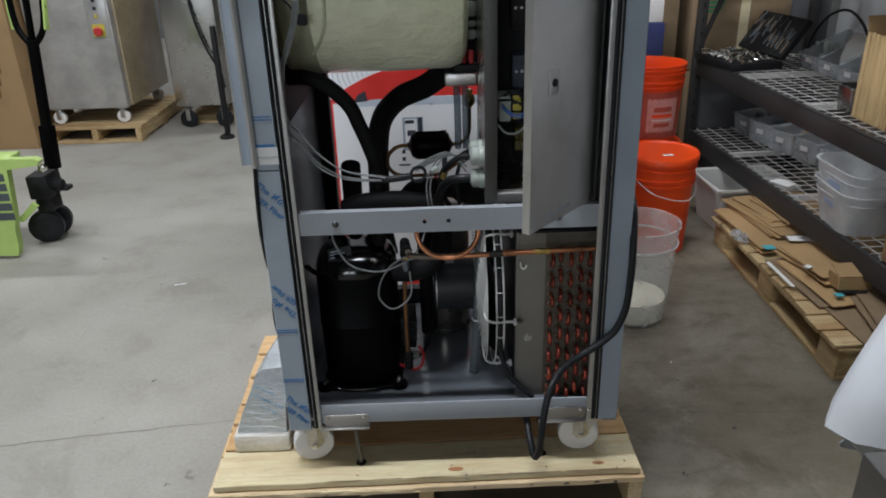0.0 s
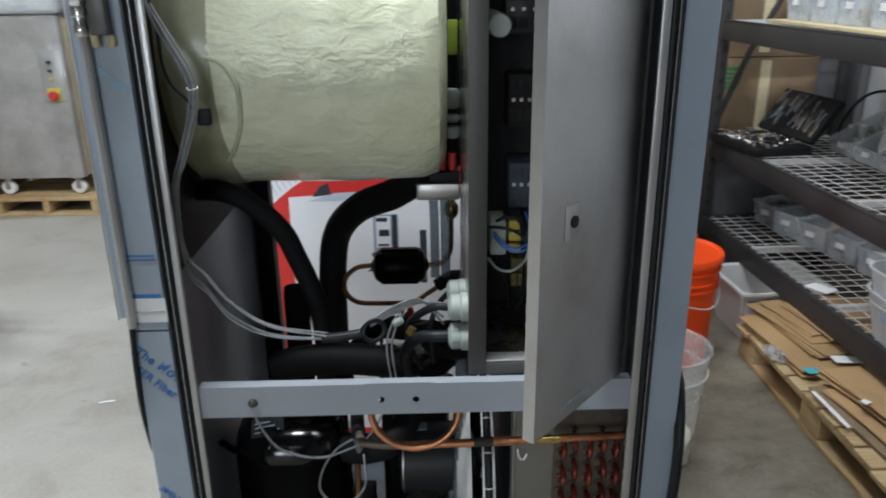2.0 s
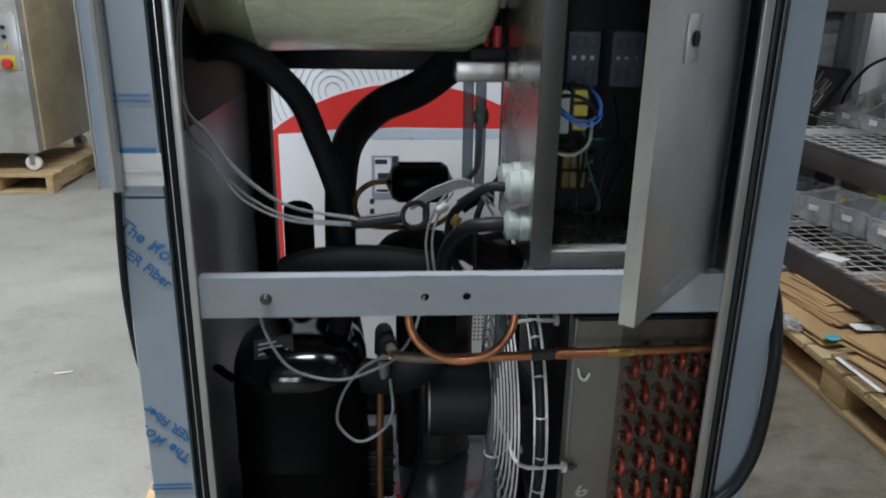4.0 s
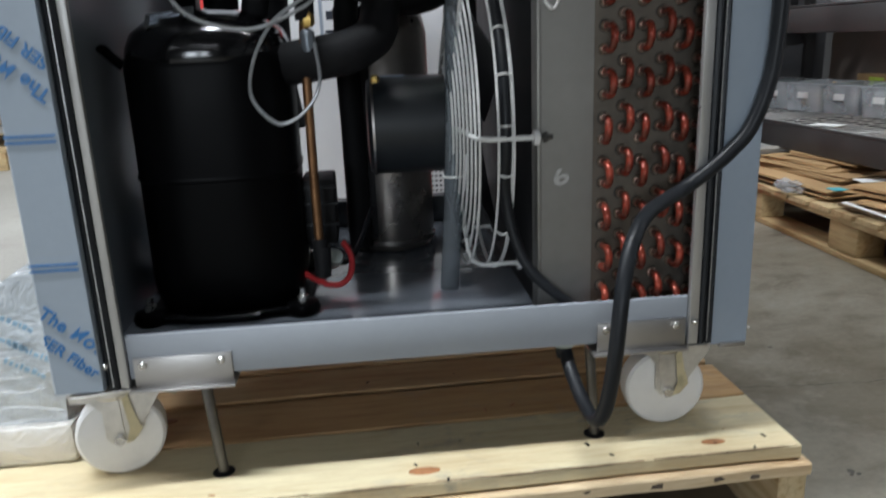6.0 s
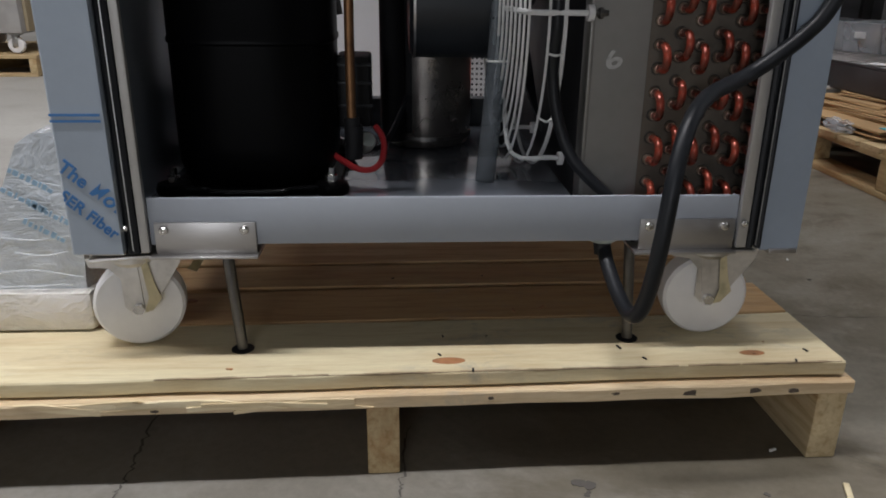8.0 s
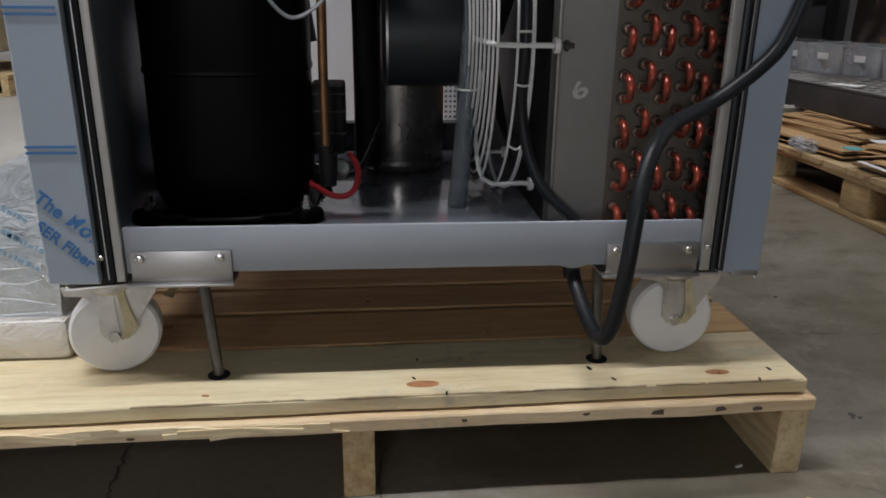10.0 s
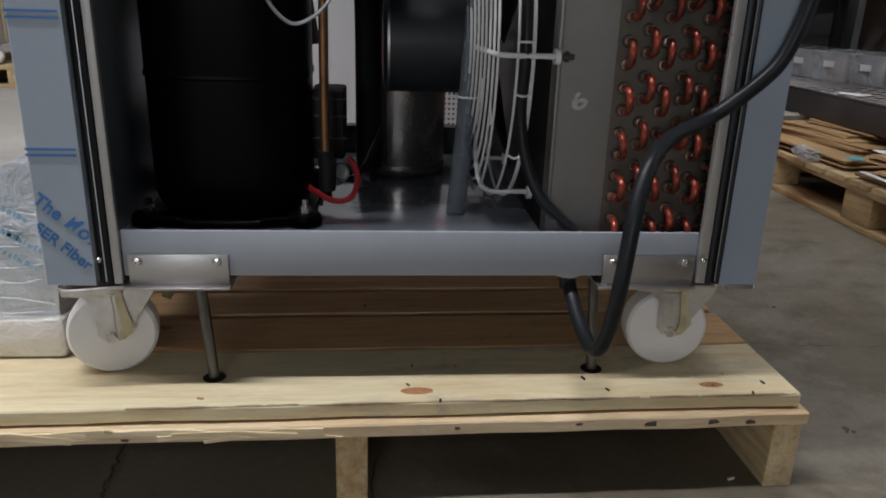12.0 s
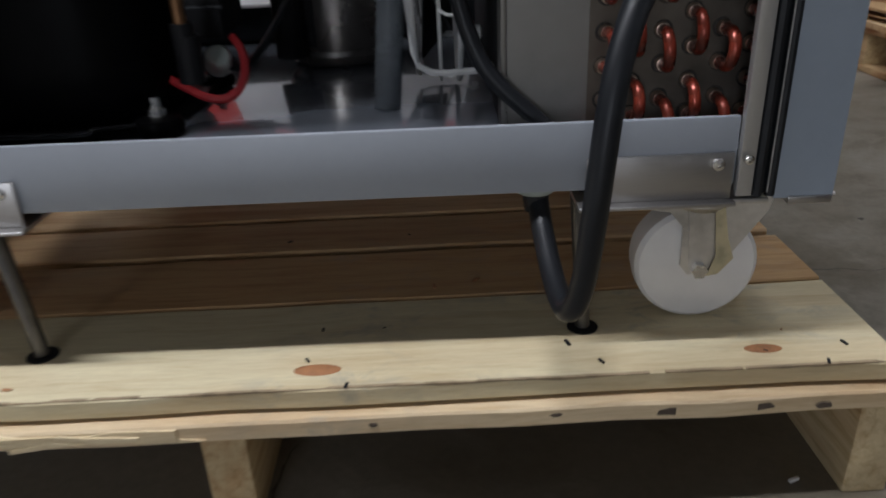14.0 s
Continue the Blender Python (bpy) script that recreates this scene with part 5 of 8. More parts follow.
    part("drain_hose", tubed([(0.078, 1.61, 0.285), (0.088, 1.62, 0.40), (0.096, 1.63, 0.55), (0.10, 1.64, 0.70), (0.095, 1.66, 0.78)], 0.0125, seg=14), CLEARTUBE, MACH, "clear plastic drain hose")
    part("hose_clip", tubed(ring_points((0.0905, 1.6235, 0.435), 0.0135, (1, 0, 0), (0, 1, 0), 16), 0.0016, seg=6, closed=True), WHITEWIRE, MACH)
    for dx in (0.0, 0.020):
        part("drain_hose", tubed([(0.056 + dx, 1.80, 0.83), (0.056 + dx, 1.80, 0.92), (0.054 + dx, 1.80, 1.03)], 0.0088, seg=12), CLEARTUBE, MACH, "clear plastic hose")
    part("manifold", boxed(0.026, 0.10, 1.715, 1.80, 1.004, 1.034, 0.004), BRUSHED, MACH, "milled aluminium manifold")
    part("manifold_cap", boxed(0.048, 0.10, 1.72, 1.79, 1.0345, 1.052, 0.003), BLACKMATT, MACH)
    for z, hh in ((1.108, 0.020), (1.135, 0.012), (1.158, 0.032)):
        part("valve_body", turned([(0.010, 0), (0.013, 0.004), (0.013, hh - 0.004), (0.010, hh)], pose(0.088, 1.74, z), seg=14), WHITEPLASTIC, MACH, "white plastic valve body")
    part("valve_tag", boxed(0.082, 0.098, 1.735, 1.75, 1.245, 1.30, 0.002), LIME, MACH, "lime green valve tag")
    for x in (0.070, 0.088):
        part("valve_stem", turned([(0.006, 0), (0.007, 0.01), (0.007, 0.03)], pose(x, 1.735, 1.053), seg=10), REDWIRE, MACH, "red valve stem")
    part("valve_column", tubed([(0.088, 1.77, 1.053), (0.088, 1.77, 1.6)], 0.011, seg=12, sub=1), BLACKMATT, MACH)
    # cables: one leaves the fan for the gland, the mains lead loops outside
    arc = [tuple(p) for p in ring_points((0.1375, 1.70, 0.497), 0.203, (0, 1, 0), (0, 0, 1), 10, 70, 198)]
    part("fan_cable", tubed(arc + [(0.145, 1.503, 0.385), (0.163, 1.495, 0.340), (0.198, 1.488, 0.305), (0.216, 1.484, 0.291)], 0.0066, seg=10, sub=4), RUBBER, MACH, "black fan cable tied to the guard")
    part("mains_cable", tubed([(0.199, 1.474, 0.252), (0.2005, 1.452, 0.231), (0.2025, 1.415, 0.2135), (0.2045, 1.386, 0.2055), (0.207, 1.368, 0.205), (0.2108, 1.358, 0.215), (0.2138, 1.351, 0.235), (0.2155, 1.344, 0.262), (0.2178, 1.339, 0.30), (0.2225, 1.342, 0.345), (0.230, 1.352, 0.378), (0.244, 1.370, 0.406), (0.272, 1.402, 0.425), (0.320, 1.432, 0.440), (0.350, 1.4335, 0.460), (0.374, 1.434, 0.480), (0.393, 1.434, 0.502), (0.408, 1.434, 0.540), (0.415, 1.434, 0.58), (0.418, 1.434, 0.65), (0.4185, 1.439, 0.71), (0.426, 1.48, 0.77), (0.434, 1.56, 0.80)], 0.0082, seg=12), RUBBER, MACH, "thick black mains lead")


piping()


def fan_and_condenser():
    c = Vector((0.0, 1.70, 0.497))
    mt = part("fan_motor", turned([(0.030, -0.002), (0.060, 0.0), (0.066, 0.006), (0.066, 0.112), (0.058, 0.118)], Matrix.Translation((-0.017, c.y, c.z)) @ pose(0, 0, 0, 0, 90, 0), seg=32), MOTOR, MACH, "black fan motor")
    part("motor_ring", turned([(0.0672, 0), (0.0672, 0.003)], Matrix.Translation((-0.012, c.y, c.z)) @ pose(0, 0, 0, 0, 90, 0), seg=32), BRUSHED, mt)
    part("motor_label", boxed(0.0, 0.035, c.y - 0.012, c.y + 0.012, c.z + 0.0655, c.z + 0.067), PRINTGREY, mt)
    part("motor_screw", turned([(0.006, 0), (0.006, 0.008), (0.003, 0.01)], pose(-0.005, c.y - 0.03, c.z + 0.060), seg=6), BRASS, mt)
    gd = part("fan_guard", tubed(ring_points((0.146, c.y, c.z), 0.203, (0, 1, 0), (0, 0, 1), 60), 0.0026, seg=7, closed=True), WHITEWIRE, MACH, "white wire fan guard")
    rings = [(0.129, 0.203)] + [(0.108 - 0.0026 * k, 0.197 - 0.0150 * k) for k in range(9)]
    for x, r in rings:
        part("guard_ring", tubed(ring_points((x, c.y, c.z), r, (0, 1, 0), (0, 0, 1), 56), 0.0017, seg=6, closed=True), WHITEWIRE, gd)
    for a in (0, 60, 120, 180, 240, 300):
        u = Vector((0, math.cos(radians(a)), math.sin(radians(a))))
        part("guard_spoke", tubed([(0.176, *(c + u * 0.207).yz), (0.160, *(c + u * 0.206).yz), (0.110, *(c + u * 0.200).yz), (0.102, *(c + u * 0.13).yz), (0.094, *(c + u * 0.065).yz)], 0.0031, seg=7, sub=4), WHITEWIRE, gd)
        part("guard_stud", turned([(0.0032, 0), (0.0032, 0.012), (0.0058, 0.012), (0.0058, 0.016), (0.0030, 0.016), (0.0030, 0.022), (0.0001, 0.023)], Matrix.Translation((0.168, *(c + u * 0.207).yz)) @ pose(0, 0, 0, 0, 90, 0), seg=8), DARKSTEEL, gd)
        part("guard_foot", turned([(0.004, 0), (0.0085, 0.0), (0.0085, 0.006), (0.004, 0.008)], Matrix.Translation((0.168, *(c + u * 0.207).yz)) @ pose(0, 0, 0, 0, 90, 0), seg=14), NYLON, gd)
    for a in (112, 128, 144, 160, 176, 192, 215, 240, 60, 30, 0, 300, 330):
        u = Vector((0, math.cos(radians(a)), math.sin(radians(a))))
        part("guard_tie", tubed([(0.129, *(c + u * 0.204).yz), (0.1375, *(c + u * 0.2105).yz), (0.146, *(c + u * 0.204).yz)], 0.0014, seg=6, sub=3), WHITEWIRE, gd)
    part("fan_blade", turned([(0.045, 0), (0.047, 0.02), (0.04, 0.03)], Matrix.Translation((0.105, c.y, c.z)) @ pose(0, 0, 0, 0, 90, 0), seg=20), BLACKMATT, gd)
    for k in range(5):
        a = 72 * k + 20
        bm = bmesh.new()
        prism(bm, [(0.04, -0.02), (0.185, -0.05), (0.19, 0.03), (0.04, 0.025)], -0.001, 0.001, Matrix.Translation((0.128, c.y, c.z)) @ pose(0, 0, 0, 0, 90, 0) @ pose(0, 0, 0, 0, 0, a) @ pose(0, 0, 0, 22, 0, 0))
        part("fan_blade", bm, BLACKMATT, gd)
    # shroud, tube sheet and fins
    cd = part("condenser", boxed(0.179, 0.366, 1.503, 1.506, 0.284, 0.716, 0.0), FINPLATE, MACH, "tube-and-fin condenser with red copper return bends")
    sh = bmesh.new()
    box(sh, 0.176, 0.1795, 1.503, 1.99, 0.284, 0.716, 0.0005)
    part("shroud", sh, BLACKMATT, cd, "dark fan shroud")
    # thin dark sheet: oil and the bends' shade share its colour
    part("tube_sheet", boxed(0.240, 0.3655, 1.5022, 1.5028, 0.286, 0.7145), TUBESHEET, cd, "tube sheet darkened by oil and painted-in shade")
    part("plate_fold", boxed(0.174, 0.1785, 1.500, 1.53, 0.284, 0.72, 0.001), FINPLATE, cd)
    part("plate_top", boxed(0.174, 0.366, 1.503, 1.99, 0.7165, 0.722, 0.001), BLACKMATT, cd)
    part("fin_block", boxed(0.238, 0.362, 1.51, 1.985, 0.286, 0.712), FINS, cd)
    six = lettering("6", 0.026, 0.0003)
    six.transform(Matrix.Translation((0.197, 1.5026, 0.436)) @ pose(0, 0, 0, 0, -26, 0) @ FACE_FRONT @ Matrix.Diagonal((1.5, 1.0, 1, 1)))
    part("chalk_mark", six, CHALK, cd, "chalked figure on the plate")
    part("hook", tubed([(0.182, 1.499, 0.648), (0.183, 1.49, 0.64), (0.19, 1.488, 0.636), (0.196, 1.49, 0.645)], 0.0018, seg=6), GALVWIRE, cd)
    bend = bmesh.new()
    tube(bend, [Vector((0, 0.002, 0.0125)), *ring_points((0, -0.0155, 0), 0.0125, (0, 0, 1), (0, -1, 0), 11, 0, 180), Vector((0, 0.002, -0.0125))], 0.0045, seg=10, sub=1)
    bend_me = mesh_of("return_bend", bend, BENDCOPPER)
    collar = bmesh.new()
    for s in (-1, 1):
        lathe(collar, [(0.0060, 0), (0.0060, 0.002), (0.0053, 0.0055)], pose(0, 0, s * 0.0125, 90, 0, 0), seg=10)
    collar_me = mesh_of("collar", collar, SOLDER)
    root = bmesh.new()
    # dark discs stand in for the shade round each bend's root
    for s in (-1, 1):
        lathe(root, [(0.0072, 0), (0.0068, 0.0005), (0.0001, 0.0006)], pose(0, 0.0002, s * 0.0125, 90, 0, 0), seg=14)
    root_me = mesh_of("root_shade", root, ROOTDARK)
    rnd = random.Random(5)
    for col in range(6):
        for row in range(8):
            x = 0.2515 + 0.0217 * col
            z = 0.702 - 0.0506 * row - (0.0127 if col % 2 == 0 else 0.0) - 0.035
            if z < 0.296:
                continue
            m = Matrix.Translation(Vector((x, 1.5020, z)) - ORIGIN[MACH.name]) @ pose(0, 0, 0, rnd.uniform(-3, 3), rnd.uniform(-5, 5), rnd.uniform(-6, 6))
            shared("return_bend", bend_me, m, cd)
            shared("collar", collar_me, m, cd)
            shared("root_shade", root_me, Matrix.Translation(m.translation), cd)
    # wiring in the dark above the condenser
    bl = part("braided_lead", tubed([(0.235, 1.62, 0.752), (0.29, 1.60, 0.742), (0.365, 1.57, 0.726)], 0.0042, seg=8), BLACKMATT, MACH, "red and white braided lead")
    for k in range(17):
        t = 0.03 + 0.055 * k
        p = Vector((0.235 + 0.13 * t, 1.62 - 0.05 * t, 0.752 - 0.026 * t))
        part("braid_band", turned([(0.0042, 0), (0.0049, 0.001), (0.0049, 0.0026), (0.0042, 0.0036)], Matrix.Translation(p) @ pose(0, 0, 0, 0, 100, -20), seg=8), REDWIRE if k < 9 else WHITEPLASTIC, bl)


fan_and_condenser()


def barrel():
    rnd = random.Random(8)
    bm = bmesh.new()
    n, rows = 44, []
    xs = [-0.30, -0.27, -0.22, -0.15, -0.08, 0.0, 0.04, 0.064, 0.076]
    rr = [0.215, 0.217, 0.216, 0.217, 0.216, 0.217, 0.214, 0.204, 0.18]
    for x, r in zip(xs, rr):
        rows.append([bm.verts.new((x, 1.735 + (r + rnd.uniform(-0.0025, 0.0025)) * math.cos(2 * math.pi * k / n), 1.262 + (r + rnd.uniform(-0.0025, 0.0025)) * math.sin(2 * math.pi * k / n))) for k in range(n)])
    for p, q in zip(rows, rows[1:]):
        for k in range(n):
            bm.faces.new((p[k], p[(k + 1) % n], q[(k + 1) % n], q[k]))
    bm.faces.new(rows[0]), bm.faces.new(rows[-1])
    b = part("insulated_barrel", bm, FOAM, MACH, "pale yellow-green insulated barrel under clear film")
    # raised olive arc, added to stand in for a faint curved mark
    part("barrel_arc", tubed([(-0.252, 1.518, 1.266), (-0.240, 1.518, 1.264), (-0.229, 1.5185, 1.258), (-0.220, 1.519, 1.245), (-0.2135, 1.521, 1.228), (-0.2125, 1.525, 1.206), (-0.218, 1.539, 1.169), (-0.233, 1.558, 1.136), (-0.251, 1.579, 1.111)], 0.0034, seg=10), FOAMARC, b, "olive arc added for a faint mark on the barrel")
    part("barrel_end", turned([(0.2185, 0), (0.2192, 0.03), (0.2178, 0.060)], Matrix.Translation((-0.306, 1.735, 1.262)) @ pose(0, 0, 0, 0, 90, 0), seg=48), FOAMDULL, b, "duller olive band round the barrel's end")
    part("flange_plate", turned([(0.08, 0), (0.205, 0.0), (0.205, 0.02), (0.08, 0.02)], Matrix.Translation((-0.322, 1.735, 1.262)) @ pose(0, 0, 0, 0, 90, 0), seg=40), FOAMEDGE, b)
    part("sensor_lead", tubed([(-0.312, 1.50, 1.36), (-0.300, 1.49, 1.31), (-0.297, 1.485, 1.262), (-0.288, 1.484, 1.236), (-0.272, 1.482, 1.218), (-0.264, 1.484, 1.200)], 0.0022, seg=8), RUBBER, b)
    part("sensor_clip", boxed(-0.262, -0.244, 1.486, 1.500, 1.180, 1.202, 0.003), BLACKMATT, b)


barrel()


def control_box():
    x0, x1, y0, y1, z0, z1 = 0.101, 0.336, 1.466, 1.74, 0.8045, 1.75
    cb = part("control_box", boxed(x0, x0 + 0.003, y0 + 0.004, y1, z0, z1), STAINLESS, MACH, "stainless electrical box standing open")
    # black back: the dark inside the box is put into its colour
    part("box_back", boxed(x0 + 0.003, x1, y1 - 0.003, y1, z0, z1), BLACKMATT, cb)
    part("box_side", boxed(x1 - 0.003, x1, y0 + 0.004, y1 - 0.003, z0, z1), STAINLESS, cb)
    part("box_floor", boxed(x0 + 0.003, x1 - 0.003, y0 + 0.004, y1 - 0.003, z0, z0 + 0.003), STAINLESS, cb)
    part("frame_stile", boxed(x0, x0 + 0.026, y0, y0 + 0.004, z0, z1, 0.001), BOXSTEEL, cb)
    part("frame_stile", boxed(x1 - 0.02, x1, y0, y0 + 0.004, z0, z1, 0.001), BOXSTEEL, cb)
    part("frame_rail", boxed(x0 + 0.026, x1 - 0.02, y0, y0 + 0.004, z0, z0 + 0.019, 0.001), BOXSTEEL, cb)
    part("frame_lip", boxed(x0 + 0.026, x1 - 0.02, y0 + 0.004, y0 + 0.030, z0 + 0.019, z0 + 0.022, 0.001), STRIPSTEEL, cb, "bright folded lip")
    # unseen top, added to keep overhead light out of the box
    part("box_top", boxed(x0, x1, y0, y1, z1 + 0.0005, z1 + 0.0035), STAINLESS, cb)
    # black sheet added to shade the stainless inner side
    part("shade_liner", boxed(x1 - 0.0065, x1 - 0.0035, y0 + 0.03, y1 - 0.0035, z0 + 0.003, z1 - 0.002), BLACKMATT, cb)
    # components on the dark back plate
    yb = y1 - 0.004

    def unit(bx, bz, w, h, d, mat, face, lab, cols=3):
        c = part("contactor", boxed(bx - w / 2, bx + w / 2, yb - d, yb, bz, bz + h, 0.003), mat, cb, lab)
        for k in range(cols):
            xa = bx - w / 2 + 0.004 + k * (w - 0.008) / cols
            xb = xa + (w - 0.008) / cols - 0.003
            part("terminal_slot", boxed(xa, xb, yb - d - 0.0015, yb - d + 0.0005, bz + h * 0.12, bz + h * 0.36, 0.0005), face, c)
            part("terminal_slot", boxed(xa, xb, yb - d - 0.0015, yb - d + 0.0005, bz + h * 0.70, bz + h * 0.90, 0.0005), face, c)
            part("terminal_screw", turned([(0.0034, 0), (0.0034, 0.002)], Matrix.Translation(((xa + xb) / 2, yb - d, bz + h * 0.53)) @ FACE_FRONT, seg=8), CHROME, c)
        return c
    unit(0.200, 1.005, 0.046, 0.075, 0.075, RELAYBLUE, PRINTDARK, "blue-grey contactor")
    unit(0.262, 1.005, 0.046, 0.075, 0.075, RELAYBLUE, PRINTDARK, "blue-grey contactor")
    unit(0.205, 1.135, 0.060, 0.085, 0.060, BROWNGREY, BLACKMATT, "brown-grey relay", 4)
    unit(0.272, 1.135, 0.060, 0.085, 0.060, BROWNGREY, BLACKMATT, "brown-grey relay", 4)
    unit(0.200, 1.28, 0.060, 0.070, 0.050, MOTOR, BLACKMATT, "black relay")
    unit(0.275, 1.28, 0.060, 0.070, 0.050, MOTOR, BLACKMATT, "black relay")
    part("capacitor", turned([(0.015, 0), (0.017, 0.003), (0.017, 0.15), (0.012, 0.154)], pose(0.150, 1.56, 1.30, -90, 0, 0), seg=20), WHITEPLASTIC, cb, "white cylindrical capacitor")
    # a block with three yellow plugs and its wires in front
    pw = part("plug_block", boxed(0.141, 0.166, 1.58, 1.64, 0.952, 1.008, 0.003), WHITEPLASTIC, cb, "white plug block")
    part("plug_side", boxed(0.1665, 0.192, 1.585, 1.64, 0.955, 1.012, 0.003), BLACKMATT, pw)
    for k in range(3):
        part("yellow_plug", boxed(0.170, 0.1885, 1.576, 1.5845, 0.958 + 0.0185 * k, 0.972 + 0.0185 * k, 0.0015), YELLOWPART, pw, "yellow plug")
    for pts, r, mat in (([(0.146, 1.578, 0.992), (0.158, 1.560, 0.980), (0.178, 1.555, 0.972), (0.198, 1.560, 0.980), (0.204, 1.575, 0.995), (0.200, 1.62, 1.01)], 0.0022, BLUEWIRE),
                        ([(0.146, 1.578, 0.985), (0.160, 1.556, 0.974), (0.182, 1.552, 0.967), (0.203, 1.562, 0.978), (0.21, 1.62, 1.0)], 0.0016, BLUEWIRE),
                        ([(0.140, 1.60, 0.940), (0.155, 1.59, 0.925), (0.178, 1.588, 0.923), (0.200, 1.60, 0.937), (0.21, 1.63, 0.96)], 0.0024, WHITEPLASTIC),
                        ([(0.150, 1.577, 1.01), (0.165, 1.56, 1.022), (0.182, 1.56, 1.016), (0.192, 1.575, 0.99)], 0.0026, RUBBER),
                        ([(0.140, 1.577, 1.0), (0.165, 1.552, 1.005), (0.188, 1.552, 0.992), (0.205, 1.57, 0.962)], 0.0026, RUBBER)):
        part("wire", tubed(pts, r, seg=6), mat, cb)
    for k in range(4):
        for row in range(2):
            tb = part("terminal_block", boxed(0.188 + 0.0125 * k, 0.199 + 0.0125 * k, yb - 0.045, yb, 0.852 + 0.028 * row, 0.876 + 0.028 * row, 0.0015), SHADEYELLOW if k < 3 else BROWNGREY, cb, "yellow terminal in a shaded tone" if k < 3 else "")
            part("terminal_screw", turned([(0.003, 0), (0.003, 0.002)], Matrix.Translation((0.1935 + 0.0125 * k, yb - 0.045, 0.864 + 0.028 * row)) @ FACE_FRONT, seg=8), DARKSTEEL, tb)
    rnd = random.Random(21)
    for k, mat in enumerate((RUBBER, RUBBER, BROWNGREY, RUBBER, RUBBER, GREENWIRE, RUBBER, RUBBER)):
        x = 0.135 + 0.018 * k
        part("wire", tubed([(x, yb - 0.03, 0.99), (x + rnd.uniform(-0.02, 0.02), yb - 0.07, 0.955 - rnd.uniform(0, 0.02)), (x + rnd.uniform(0, 0.03), yb - 0.075, 0.93), (x + rnd.uniform(-0.01, 0.03), yb - 0.045, 0.905), (x + rnd.uniform(-0.03, 0.02), yb - 0.09, 0.835), (x, yb - 0.04, 0.81)], 0.0021, seg=6), mat, cb)
    # glands on its side
    for y, z in ((1.506, 0.850), (1.506, 0.898), (1.572, 0.894)):
        g = turned([(0.012, -0.004), (0.0225, 0.0), (0.0225, 0.009), (0.0195, 0.011), (0.0205, 0.014), (0.0205, 0.024), (0.012, 0.029)], Matrix.Translation((x0, y, z)) @ pose(0, 0, 0, 0, -90, 0), seg=10)
        part("cable_gland", g, WHITEPLASTIC, cb, "white plastic cable gland")
    part("gland_cable", tubed([(0.075, 1.506, 0.850), (0.05, 1.508, 0.849), (0.025, 1.525, 0.838), (0.006, 1.56, 0.80), (0.006, 1.57, 0.76), (0.03, 1.59, 0.72), (0.08, 1.62, 0.71)], 0.0095, seg=10), RUBBER, cb, "thick black cable")
    part("gland_cable", tubed([(0.075, 1.506, 0.898), (0.052, 1.510, 0.897), (0.026, 1.535, 0.872), (0.010, 1.565, 0.838), (0.012, 1.575, 0.79), (0.03, 1.59, 0.75)], 0.0062, seg=10), RUBBER, cb, "black cable")
    part("gland_cable", tubed([(0.075, 1.572, 0.894), (0.058, 1.574, 0.872), (0.046, 1.57, 0.84), (0.046, 1.58, 0.80), (0.05, 1.59, 0.76)], 0.0045, seg=10), RUBBER, cb, "black cable")
    # the door, swung out towards the open side
    hinge, free = Vector((0.330, 1.463, 0)), Vector((0.172, 1.280, 0))
    d = (free - hinge)
    w = d.length
    ang = math.degrees(math.atan2(d.y, d.x))
    m = Matrix.Translation((hinge.x, hinge.y, 0.809)) @ pose(0, 0, 0, 0, 0, ang)
    door = part("box_door", boxed(0, w - 0.0015, -0.0008, 0.0008, 0, 0.93, 0, m), DOORSTEEL, cb, "open stainless box door with rubbed patches")
    bm = boxed(w - 0.0015, w, -0.016, 0.0008, 0, 0.93, 0.0, m)
    part("door_fold", bm, DOORSTEEL, door, "folded door edge")
    part("door_fold", boxed(0.002, w - 0.003, -0.0158, -0.001, 0.0, 0.0015, 0, m), STRIPSTEEL, door)
    lw = (Vector((0.214, 1.334, 0)) - hinge).length
    ll = Matrix.Translation((0, 0, 0.278))
    part("latch_plate", boxed(lw - 0.016, lw + 0.016, 0.0008, 0.004, -0.022, 0.022, 0.001, m @ ll), STRIPSTEEL, door, "square latch plate")
    part("latch_key", turned([(0.0075, 0), (0.0075, 0.003), (0.004, 0.0035)], m @ Matrix.Translation((lw, 0.004, 0.278)) @ pose(0, 0, 0, -90, 0, 0), seg=12), BLACKMATT, door)
    bm = bmesh.new()
    rr = random.Random(2)
    for k in range(7):
        box(bm, 0.10, 0.10 + rr.uniform(0.03, 0.07), 0.0009, 0.0012, 0.56 + 0.012 * k, 0.564 + 0.012 * k)
    bm.transform(m)
    part("pen_mark", bm, PRINTGREY, door, "unreadable pen notes")
    bm = bmesh.new()
    for k in range(9):
        box(bm, 0.100 + 0.0085 * k, 0.1055 + 0.0085 * k, 0.0009, 0.0012, 0.014 + rr.uniform(0, 0.003), 0.020 + rr.uniform(0, 0.006))
    bm.transform(m)
    part("pen_mark", bm, PRINTGREY, door, "faint pencil note")


control_box()

